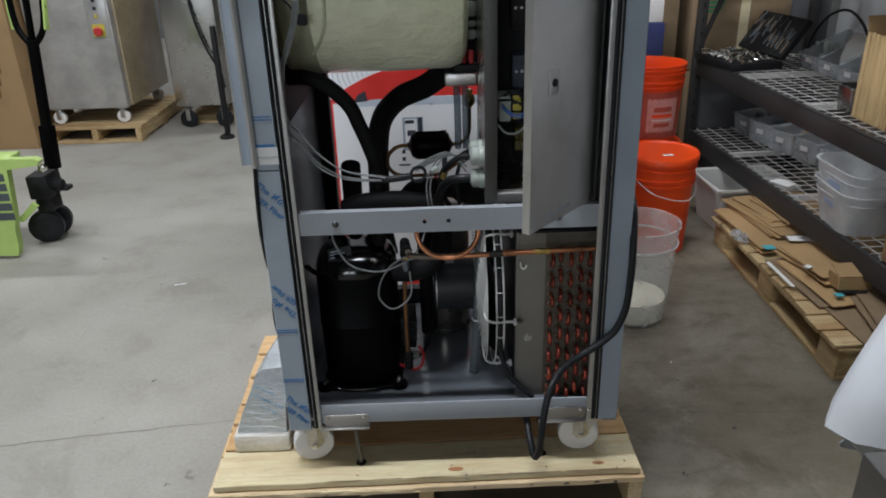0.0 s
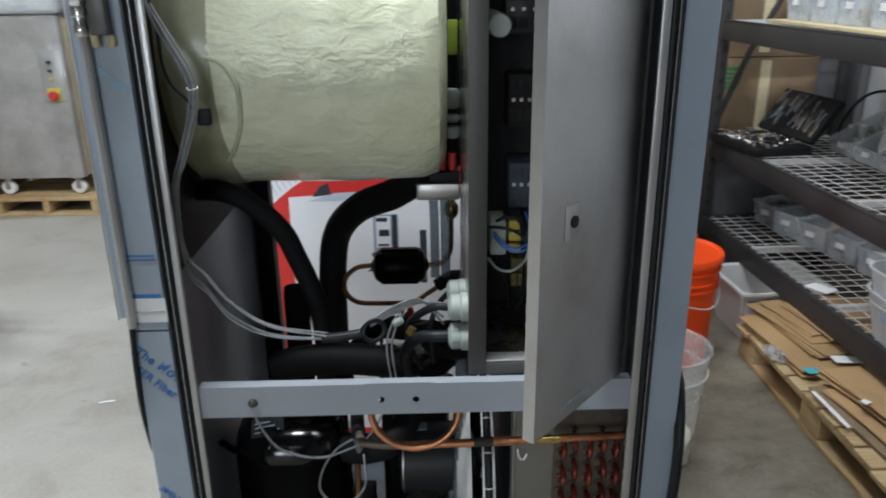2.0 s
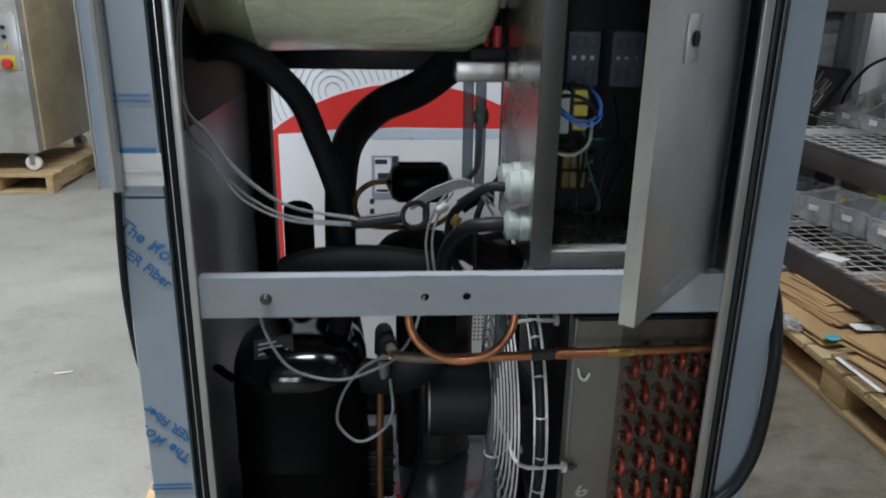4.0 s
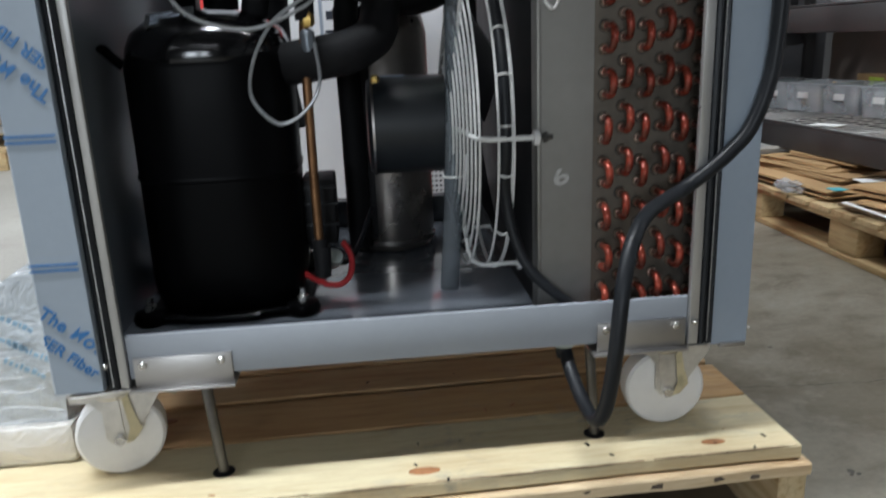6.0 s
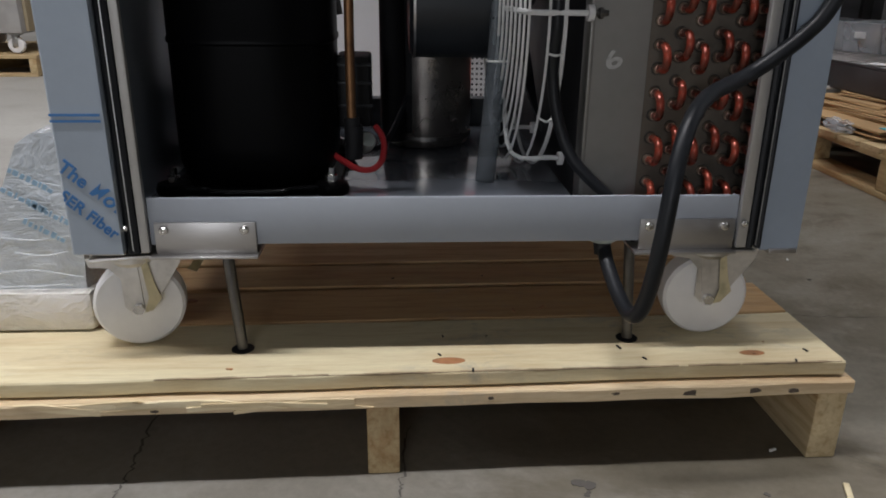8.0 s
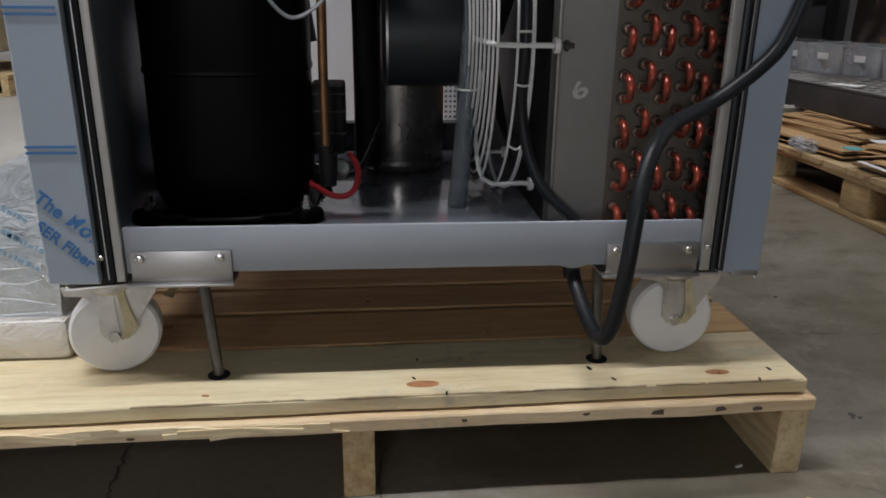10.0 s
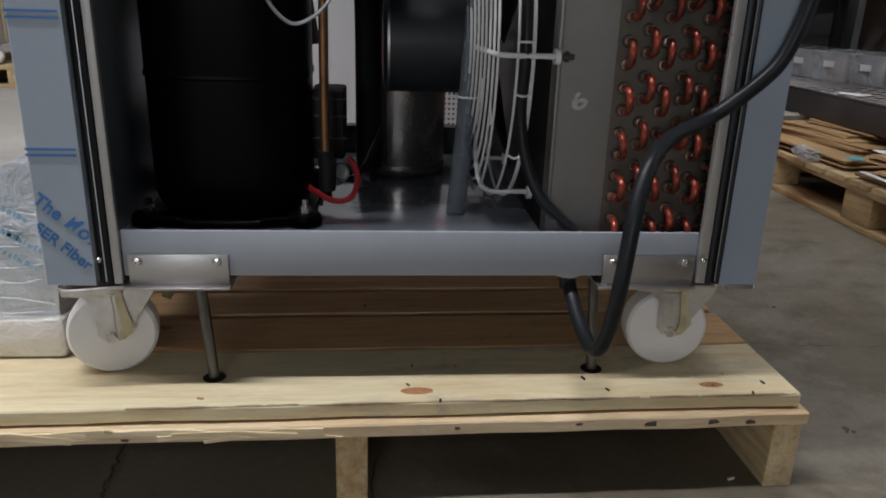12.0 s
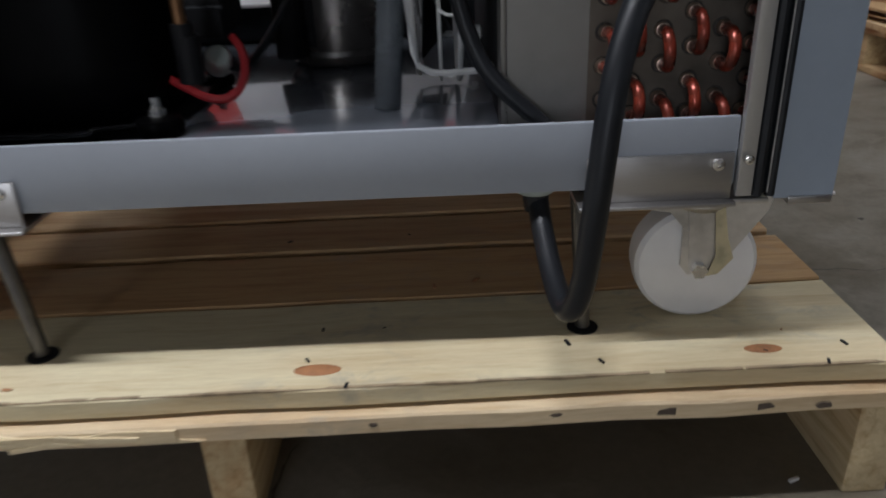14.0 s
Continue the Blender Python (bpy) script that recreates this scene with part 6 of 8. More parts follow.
# ---- things round the machine ----
def printed_carton():
    y = 2.53
    ct = thing("printed_carton", (0.02, 2.85, 0), "tall white carton printed with a red disc and a machine picture", "carton")
    part("carton_body", boxed(-0.62, 0.62, y, y + 0.6, 0.0, 1.55, 0.006), PRINTWHITE, ct)

    def flat(bm, lift):
        bm.transform(Matrix.Translation((0, y - lift, 0)) @ FACE_FRONT)
        return bm
    c, r = (-0.02, 0.36), 0.555
    disc = bmesh.new()
    prism(disc, [(c[0] + r * math.cos(radians(a)), c[1] + r * math.sin(radians(a))) for a in range(0, 360, 5)], 0, 0.0004)
    part("red_disc", flat(disc, 0.0005), PRINTRED, ct, "printed red disc")
    rings = bmesh.new()
    k = 0.02
    cx, cz = -0.21, 0.895
    while k < 0.30:
        pts = [(cx + k * math.cos(radians(a)), cz + k * math.sin(radians(a))) for a in range(0, 361, 6)]
        pts = [p for p in pts if (p[0] - c[0]) ** 2 + (p[1] - c[1]) ** 2 > (r + 0.003) ** 2 and p[0] > -0.6]
        for a, b in zip(pts, pts[1:]):
            if math.hypot(a[0] - b[0], a[1] - b[1]) < k * 0.2 + 0.004:
                dx, dz = b[0] - a[0], b[1] - a[1]
                L = math.hypot(dx, dz)
                nx, nz = -dz / L * 0.0011, dx / L * 0.0011
                rings.faces.new([rings.verts.new((px, pz, 0)) for px, pz in ((a[0] - nx, a[1] - nz), (b[0] - nx, b[1] - nz), (b[0] + nx, b[1] + nz), (a[0] + nx, a[1] + nz))])
        k += 0.0165
    part("printed_rings", flat(rings, 0.0009), PRINTGREY, ct, "printed thin concentric rings")
    part("picture_front", flat(prism(bmesh.new(), [(-0.352, 0.02), (0.30, 0.02), (0.30, 0.80), (-0.05, 0.803), (-0.352, 0.785)], 0, 0.0004), 0.0011), PRINTWHITE, ct, "printed white appliance")
    part("picture_top", flat(prism(bmesh.new(), [(-0.30, 0.772), (0.28, 0.775), (0.28, 0.799), (-0.05, 0.801), (-0.22, 0.796)], 0, 0.0004), 0.0016), PRINTPALE, ct, "printed pale hopper")
    part("picture_top", flat(prism(bmesh.new(), [(-0.284, 0.786), (-0.232, 0.792), (-0.238, 0.826), (-0.262, 0.815)], 0, 0.0004), 0.0021), PRINTDARK, ct)
    for nm, x0, x1, z0, z1, lift, mat, lab in (("picture_panel", -0.116, -0.044, 0.612, 0.730, 0.0016, PRINTGREY, "printed control panel"), ("picture_panel", -0.108, -0.066, 0.630, 0.724, 0.0021, PRINTWHITE, ""),
                                               ("picture_bar", -0.062, -0.047, 0.615, 0.729, 0.0022, PRINTDARK, ""), ("picture_bar", -0.107, -0.075, 0.708, 0.720, 0.0026, PRINTDARK, "unreadable printed bar"),
                                               ("picture_bar", -0.100, -0.070, 0.664, 0.684, 0.0026, PRINTDARK, ""), ("picture_bar", -0.104, -0.072, 0.634, 0.640, 0.0026, PRINTDARK, ""),
                                               ("picture_leg", 0.018, 0.037, 0.516, 0.681, 0.0016, PRINTDARK, "printed dark handle"), ("picture_dot", -0.015, -0.009, 0.772, 0.778, 0.0016, PRINTGREY, "")):
        part(nm, flat(prism(bmesh.new(), [(x0, z0), (x1, z0), (x1, z1), (x0, z1)], 0, 0.0004), lift), mat, ct, lab)
    for x0, z0, w, h, mat in ((-0.122, 0.60, 0.012, 0.014, PRINTDARK), (-0.122, 0.573, 0.012, 0.014, PRINTDARK), (-0.135, 0.555, 0.04, 0.006, PRINTDARK), (-0.14, 0.08, 0.07, 0.035, PRINTRED)):
        part("picture_mark", flat(prism(bmesh.new(), [(x0, z0), (x0 + w, z0), (x0 + w, z0 + h), (x0, z0 + h)], 0, 0.0004), 0.0017), mat, ct)
    dots = bmesh.new()
    for i in range(9):
        for j in range(16):
            lathe(dots, [(0.0032, 0), (0.0032, 0.0003)], Matrix.Translation((0.125 + 0.011 * i, 0.20 + 0.0125 * j, 0)), seg=6)
    part("picture_vents", flat(dots, 0.0017), PRINTDARK, ct, "printed rows of vent dots")


printed_carton()


def pail(name, x, y, z, r0, r1, h, mat, label, lid=None, ribs=True, fill=None):
    pl = thing(name, (x, y, z), label, "bucket", "orange buckets" if mat is ORANGE else "")
    m = pose(x, y, z)
    prof = [(0.0001, 0.002), (r0 - 0.004, 0.002), (r0, 0.006)]
    for k in range(1, 9):
        t = k / 9
        prof.append((r0 + (r1 - r0) * t, h * t))
    if ribs:
        prof = [p for p in prof if p[1] < h * 0.72]
        for zz in (0.74, 0.80, 0.90, 0.955):
            rr = r0 + (r1 - r0) * zz
            prof += [(rr, h * zz - 0.004), (rr + 0.007, h * zz - 0.002), (rr + 0.007, h * zz + 0.003), (rr, h * zz + 0.005)]
    prof += [(r1, h - 0.006), (r1 + 0.005, h - 0.004), (r1 + 0.005, h), (r1 - 0.002, h)]
    prof += [(r1 - 0.004, h - 0.01), (r0 - 0.003, 0.012), (0.0001, 0.012)]
    part("bucket_wall", turned(prof, m, seg=48), mat, pl)
    if lid:
        part("lid", turned([(r1 + 0.009, h - 0.016), (r1 + 0.010, h + 0.004), (r1 + 0.006, h + 0.010), (r1 - 0.004, h + 0.010), (r1 - 0.01, h + 0.003), (0.0001, h + 0.003)], m, seg=48), mat, pl, "orange snap-on lid")
        part("lid_label", boxed(-0.022, 0.022, -0.011, 0.011, h + 0.0035, h + 0.0043, 0, m @ pose(0.02, -0.05, 0, 0, 0, 12)), PAPER, pl, "small white sticker")
    if fill:
        part("contents", turned([(0.0001, 0.0125), (r0 - 0.004, 0.0125), (r0 - 0.003, fill), (0.0001, fill)], m, seg=32), CREAM, pl, "cream-coloured liquid in the bottom")
    return pl, m


def buckets():
    pl, m = pail("bucket", 0.945, 3.0, 0, 0.132, 0.152, 0.425, ORANGE, "orange plastic bucket with its lid on, standing on the floor", lid=True)
    bm = tubed([(-0.150, 0, 0.34), (-0.13, -0.10, 0.29), (0, -0.163, 0.255), (0.13, -0.10, 0.29), (0.150, 0, 0.34)], 0.002, seg=6)
    bm.transform(m @ pose(0, 0, 0, 0, 0, 35))
    part("wire_handle", bm, GALVWIRE, pl, "thin wire handle")
    pail("bucket", 0.985, 3.37, 0, 0.132, 0.150, 0.37, ORANGE, "orange plastic bucket with a lid, under another one", lid=True)
    pl2, m2 = pail("bucket", 0.983, 3.36, 0.3835, 0.128, 0.148, 0.355, ORANGE, "open orange plastic bucket with a printed label, standing on another")
    bm = bmesh.new()
    for a in range(-55, 40, 5):
        a0, a1 = radians(a - 75), radians(a - 70)
        z0, z1 = 0.035, 0.245
        r0, r1 = 0.1292 + 0.02 * z0 / 0.355, 0.1292 + 0.02 * z1 / 0.355
        bm.faces.new([bm.verts.new(v) for v in ((r0 * math.cos(a0), r0 * math.sin(a0), z0), (r0 * math.cos(a1), r0 * math.sin(a1), z0), (r1 * math.cos(a1), r1 * math.sin(a1), z1), (r1 * math.cos(a0), r1 * math.sin(a0), z1))])
    bm.transform(m2)
    lb = part("label", bm, LABELPINK, pl2, "dark red printed label")
    for z, hh, span, mat, lift, name in ((0.140, 0.150, 30, LABELPALE, 0.0006, "label_patch"), (0.168, 0.022, 18, LABELPINK, 0.0014, "label_print"), (0.139, 0.013, 20, ORANGE, 0.0014, "label_print"), (0.119, 0.006, 21, PAPER, 0.0014, "label_print"),
                                         (0.096, 0.018, 16, LABELPINK, 0.0014, "label_print")):
        bm, cols = bmesh.new(), []
        for a in range(-span, span + 1, 4):
            wob, c, n = hh / 2 * (1 + 0.06 * math.sin(a * 0.9)), math.cos(radians(a - 78)), math.sin(radians(a - 78))
            col = []
            for zz in (z - wob, z + wob):
                rad = 0.1292 + 0.02 * zz / 0.355 + lift
                col.append(bm.verts.new((rad * c, rad * n, zz)))
            cols.append(col)
        for p, q in zip(cols, cols[1:]):
            bm.faces.new((p[0], q[0], q[1], p[1]))
        bm.transform(m2)
        part(name, bm, mat, lb, "pale pink label patch" if name == "label_patch" else "unreadable printed band")
    cl, _ = pail("clear_bucket", 0.705, 2.385, 0, 0.112, 0.137, 0.37, MILKY, "empty translucent plastic bucket with a cream residue", ribs=False, fill=0.085)
    part("rim_ring", tubed(ring_points((0.705, 2.385, 0.30), 0.1355, (1, 0, 0), (0, 1, 0), 40), 0.003, seg=6, closed=True), WHITETUB, cl)


buckets()


def flat_pallet():
    rnd = random.Random(9)
    pal = thing("wooden_pallet", (1.5, 2.45, 0), "weathered pine pallet loaded with flattened cartons", "pallet")
    x0, x1, ys, ye = 1.22, 1.95, 1.92, 3.0
    for x in (x0 + 0.02, 1.585, x1 - 0.02):
        for y in (ys, (ys + ye) / 2 - 0.06, ye - 0.12):
            part("block", boxed(x - 0.02, x + 0.06 if x < 1.5 else x + 0.02, y, y + 0.12, 0.018, 0.098, 0.003), OLDPINE, pal)
        part("runner", boxed(x - 0.02, x + 0.07 if x < 1.5 else x + 0.02, ys, ye, 0.0, 0.0175, 0.002), OLDPINE, pal)
        part("lead_board", boxed(x - 0.025, x + 0.06 if x < 1.5 else x + 0.02, ys - 0.005, ye + 0.005, 0.0985, 0.114, 0.002), OLDPINE, pal)
    y = ys
    while y < ye - 0.08:
        bm = bmesh.new()
        board(bm, x0 - 0.015 + rnd.uniform(-0.01, 0.01), x1, y, y + 0.088, 0.1145, 0.129, rnd, 0.0015, 6)
        part("deck_board", bm, OLDPINE_X, pal)
        y += 0.099


flat_pallet()


def flattened_cartons():
    rnd = random.Random(17)
    # each by its front edge (x at the near end, near y, x at the far end, far y), its depth and its height on the pile
    far = [(1.25, 2.60, 1.235, 3.0, 0.44), (1.235, 2.57, 1.215, 2.97, 0.42), (1.26, 2.62, 1.225, 3.02, 0.45), (1.238, 2.58, 1.205, 2.99, 0.44), (1.31, 2.66, 1.27, 3.04, 0.40),
           (1.334, 2.64, 1.255, 3.06, 0.38), (1.33, 2.72, 1.30, 3.05, 0.36), (1.356, 2.76, 1.296, 3.055, 0.34), (1.40, 2.70, 1.36, 3.0, 0.34)]
    near = [(1.29, 1.885, 1.278, 2.15, 0.40), (1.268, 2.14, 1.222, 2.508, 0.42), (1.335, 1.935, 1.402, 2.31, 0.40), (1.30, 2.12, 1.25, 2.47, 0.40), (1.36, 1.98, 1.42, 2.28, 0.36), (1.330, 2.24, 1.275, 2.54, 0.40),
            (1.322, 2.26, 1.281, 2.545, 0.38)]
    lay = [(p, 0.131 + 0.0085 * k) for k, p in enumerate(far)] + [(p, 0.131 + (0, 0.006, 0.014, 0.020, 0.028, 0.036, 0.0445)[k]) for k, p in enumerate(near)]
    for k, ((xa, ya, xb, yb, w), z) in enumerate(lay):
        h = rnd.uniform(0.0045, 0.0065)
        a = math.degrees(math.atan2(xa - xb, yb - ya))
        l = math.hypot(xb - xa, yb - ya)
        mid = Vector(((xa + xb) / 2, (ya + yb) / 2, 0)) + Matrix.Rotation(radians(a), 3, "Z") @ Vector((w / 2, 0, 0))
        x, y = mid.x, mid.y
        m = pose(x, y, z + 0.001, rnd.uniform(-0.8, 0.8), rnd.uniform(-0.6, 1.0), a)
        ob = thing("flattened_carton", (x, y, z), "flattened brown cardboard carton in a loose stack on the pallet", "cardboard", "flattened cartons")
        # two limp leaves with a sagging outline and a fold line
        for lo, hi, nm in ((0, h * 0.48, "carton_leaf"), (h * 0.5, h, "carton_leaf")):
            bm = bmesh.new()
            nx, ny = 6, 6
            sag = rnd.uniform(-0.004, 0.012)
            skew = rnd.uniform(-0.02, 0.02)
            grid = {}
            for i in range(nx + 1):
                for j in range(ny + 1):
                    u, v = i / nx - 0.5, j / ny - 0.5
                    zz = -sag * (u * u + v * v) + rnd.uniform(-0.0006, 0.0006)
                    for s, b in ((0, lo), (1, hi)):
                        grid[i, j, s] = bm.verts.new((u * w + skew * v, v * l, b + zz))
            for i in range(nx):
                for j in range(ny):
                    bm.faces.new([grid[i, j, 1], grid[i + 1, j, 1], grid[i + 1, j + 1, 1], grid[i, j + 1, 1]])
                    bm.faces.new([grid[i, j, 0], grid[i, j + 1, 0], grid[i + 1, j + 1, 0], grid[i + 1, j, 0]])
            for i in range(nx):
                bm.faces.new([grid[i, 0, 0], grid[i + 1, 0, 0], grid[i + 1, 0, 1], grid[i, 0, 1]])
                bm.faces.new([grid[i, ny, 0], grid[i, ny, 1], grid[i + 1, ny, 1], grid[i + 1, ny, 0]])
            for j in range(ny):
                bm.faces.new([grid[0, j, 0], grid[0, j, 1], grid[0, j + 1, 1], grid[0, j + 1, 0]])
                bm.faces.new([grid[nx, j, 0], grid[nx, j + 1, 0], grid[nx, j + 1, 1], grid[nx, j, 1]])
            bm.transform(m)
            part(nm, bm, CARDDULL if k in (9, 10, 11, 13) else CARD, ob)
    for x, y, zz, w, l, a, mat, lab in ((1.265, 2.568, 0.166, 0.045, 0.035, 12, TEAL, "blue-green printed cardboard scrap"), (1.41, 2.625, 0.172, 0.10, 0.045, 0, PAPER, "white paper sheet among the cardboard"),
                                        (1.225, 2.37, 0.150, 0.015, 0.19, 4, PAPER, "white paper sheet among the cardboard"), (1.335, 2.17, 0.166, 0.03, 0.025, 15, TEAL, "blue printed scrap among the cardboard"),
                                        (1.40, 2.19, 0.164, 0.11, 0.022, -6, BLACKMATT, "black strip across the cardboard"), (1.30, 2.33, 0.196, 0.03, 0.022, 30, PAPER, "white sticker on a flattened carton")):
        alone("paper_scrap", boxed(-w / 2, w / 2, -l / 2, l / 2, 0, 0.003, 0.001, pose(x, y, zz, 2, 3, a)), mat, (x, y, zz), lab, "paper")
    fb = thing("folded_carton", (1.40, 2.235, 0.168), "small brown carton folded half open on the pile", "carton")
    part("carton_wall", boxed(1.345, 1.46, 2.20, 2.204, 0.168, 0.215, 0.0, None), CARDEDGE, fb)
    part("carton_wall", boxed(1.345, 1.349, 2.2045, 2.275, 0.168, 0.212), CARD, fb)
    part("carton_flap", boxed(0, 0.115, 0, 0.075, 0, 0.004, 0, pose(1.345, 2.20, 0.2155, 14, 0, 0)), CARD, fb)
    bag = bmesh.new()
    br = random.Random(5)
    bmesh.ops.create_icosphere(bag, subdivisions=3, radius=0.04)
    for v in bag.verts:
        v.co = Vector((v.co.x * 0.8, v.co.y * 1.1, v.co.z * 0.5)) * br.uniform(0.75, 1.25)
    bag.transform(pose(1.215, 2.72, 0.150, 0, 20, 10))
    alone("plastic_bag", bag, CLEARBIN, (1.215, 2.72, 0.13), "crumpled clear plastic bag under the cardboard", "bag")


flattened_cartons()


def white_tub():
    t = thing("storage_tub", (1.42, 3.25, 0), "dusty white plastic storage tub on the floor", "tub")
    bm = bmesh.new()
    m = pose(1.42, 3.25, 0, 0, 0, 4)
    lo = [(-0.15, -0.13), (0.15, -0.13), (0.15, 0.13), (-0.15, 0.13)]
    rows = []
    for s, z in ((1, 0.0), (1.18, 0.20), (1.28, 0.205), (1.28, 0.215), (1.13, 0.21), (0.95, 0.012)):
        rows.append([bm.verts.new((x * s, y * s, z)) for x, y in lo])
    for p, q in zip(rows, rows[1:]):
        for k in range(4):
            bm.faces.new((p[k], p[(k + 1) % 4], q[(k + 1) % 4], q[k]))
    bm.faces.new(rows[0][::-1]), bm.faces.new(rows[-1])
    bmesh.ops.bevel(bm, geom=[e for e in bm.edges if abs(e.verts[0].co.z - e.verts[1].co.z) > 0.02], offset=0.012, segments=2, affect="EDGES")
    bm.transform(m)
    part("tub_wall", bm, WHITETUB, t)


white_tub()


# ---- the rack ----
RX0, RX1, RY0, RY1 = 1.28, 1.90, 1.20, 3.85
LOW, MID, TOP = 0.295, 0.670, 1.186  # deck heights


def rack():
    rk = thing("storage_rack", (1.6, 2.4, 0), "dark brown steel storage rack with wire mesh decks", "rack")
    for x in (RX0 + 0.02, RX1 - 0.02):
        for y in (RY0, RY1):
            bm = boxed(x - 0.022, x + 0.022, y - 0.02, y + 0.02, 0.0, 2.0, 0.002)
            post = part("upright", bm, RACKSTEEL, rk)
            hl = mesh_of("slot", boxed(-0.004, 0.004, -0.001, 0.001, -0.012, 0.012), BLACKMATT) if x < 1.5 else None
            if hl:
                for k in range(22):
                    shared("slot", hl, Matrix.Translation(Vector((x, y - 0.0205, 0.15 + 0.07 * k)) - ORIGIN[rk.name]), post)
    for top in (LOW, MID, TOP):
        for x0, x1 in ((RX0, RX0 + 0.04), (RX1 - 0.04, RX1)):
            bm = boxed(x0, x1, RY0 + 0.02, RY1 - 0.02, top - 0.085, top - 0.008, 0.003)
            b = part("beam", bm, RACKSTEEL, rk)
            part("beam_lip", boxed(x0, x1 - 0.022 if x0 < 1.5 else x1, RY0 + 0.02, RY1 - 0.02, top - 0.0078, top, 0.002), RACKSTEEL, b)
        for y in (RY0, RY1):
            part("end_beam", boxed(RX0 + 0.042, RX1 - 0.042, y - 0.015, y + 0.015, top - 0.085, top - 0.01, 0.003), RACKSTEEL, rk)
        bm = bmesh.new()
        y = RY0 + 0.03
        while y < RY1 - 0.02:
            box(bm, RX0 + 0.02, RX1 - 0.02, y - 0.0015, y + 0.0015, top - 0.0036, top - 0.0008)
            y += 0.052
        x = RX0 + 0.05
        while x < RX1 - 0.03:
            box(bm, x - 0.0015, x + 0.0015, RY0 + 0.02, RY1 - 0.02, top - 0.0066, top - 0.0038)
            x += 0.062
        dk = part("mesh_deck", bm, GALVWIRE, rk, "galvanised wire mesh deck")
        for y in (RY0 + 0.4, RY0 + 1.0, RY0 + 1.6, RY0 + 2.2):
            part("deck_channel", boxed(RX0 + 0.042, RX1 - 0.042, y - 0.012, y + 0.012, top - 0.03, top - 0.0095), GALVWIRE, dk)
    # it stands a little askew
    rk.matrix_basis = Matrix.Translation((1.39, 2.8, 0)) @ pose(0, 0, 0, 0, 0, 2.9) @ Matrix.Translation((-1.28, -2.8, 0)) @ rk.matrix_basis


rack()


def rounded_box(w, l, r, steps=4):
    """The corners of a rectangle about the origin, rounded, counter-clockwise."""
    out = []
    for sx, sy, a0 in ((-1, -1, 180), (1, -1, 270), (1, 1, 0), (-1, 1, 90)):
        for k in range(steps + 1):
            a = radians(a0 + 90 * k / steps)
            out.append((sx * (w / 2 - r) + r * math.cos(a), sy * (l / 2 - r) + r * math.sin(a)))
    return out


def tray(name, x, y, z, w, l, h, mat, label, category, flare=1.12, turn=0.0, tag=True, fill=None, corner=0.012, dip=0.0):
    """An open bin with flared thin walls, a rolled rim and a label; dip lowers its front."""
    t = thing(name, (x, y, z), label, category, "shelf bins" if mat is CLEARBIN else "")
    m = pose(x, y, z, 0, 0, turn)
    bm = bmesh.new()
    rows = []
    for s, zz, o in ((1, 0.0, 0), (flare, h, 0), (flare, h + 0.002, 0.007), (flare, h + 0.005, 0.006), (flare, h + 0.003, -0.003), (1, 0.004, -0.003)):
        rows.append([bm.verts.new((cx * (w / 2 * s + o) / (w / 2), cy * (l / 2 * s + o) / (l / 2), zz)) for cx, cy in rounded_box(w, l, corner)])
    n = len(rows[0])
    for p, q in zip(rows, rows[1:]):
        for k in range(n):
            bm.faces.new((p[k], p[(k + 1) % n], q[(k + 1) % n], q[k]))
    bm.faces.new(rows[0][::-1]), bm.faces.new(rows[-1])
    for ring in rows[1:5]:
        for v in ring:
            v.co.z -= dip * h * min(1.0, max(0.0, 0.25 - v.co.x / w) / 0.6)
    bm.transform(m)
    part("bin_wall", bm, mat, t)
    if tag:
        part("bin_label", boxed(-w / 2 * (1 + (flare - 1) * 0.6) - 0.003, -w / 2 * (1 + (flare - 1) * 0.6) - 0.002, -0.022, 0.022, h * 0.5 * (1 - dip), h * 0.5 * (1 - dip) + 0.022, 0, m), PAPER, t, "white paper label")
    if fill:
        rnd = random.Random(int(y * 100))
        for k in range(16):
            g = rnd.uniform(0.012, 0.028)
            at = m @ pose(rnd.uniform(-w / 2 + 0.03, w / 2 - 0.03), rnd.uniform(-l / 2 + 0.03, l / 2 - 0.03), 0.012 + rnd.uniform(0, h * 0.6), rnd.uniform(0, 90), rnd.uniform(0, 90), rnd.uniform(0, 90))
            part("fitting", boxed(-g, g, -g * 0.7, g * 0.7, -g * 0.4, g * 0.4, 0.002, at), fill, t)
    return t


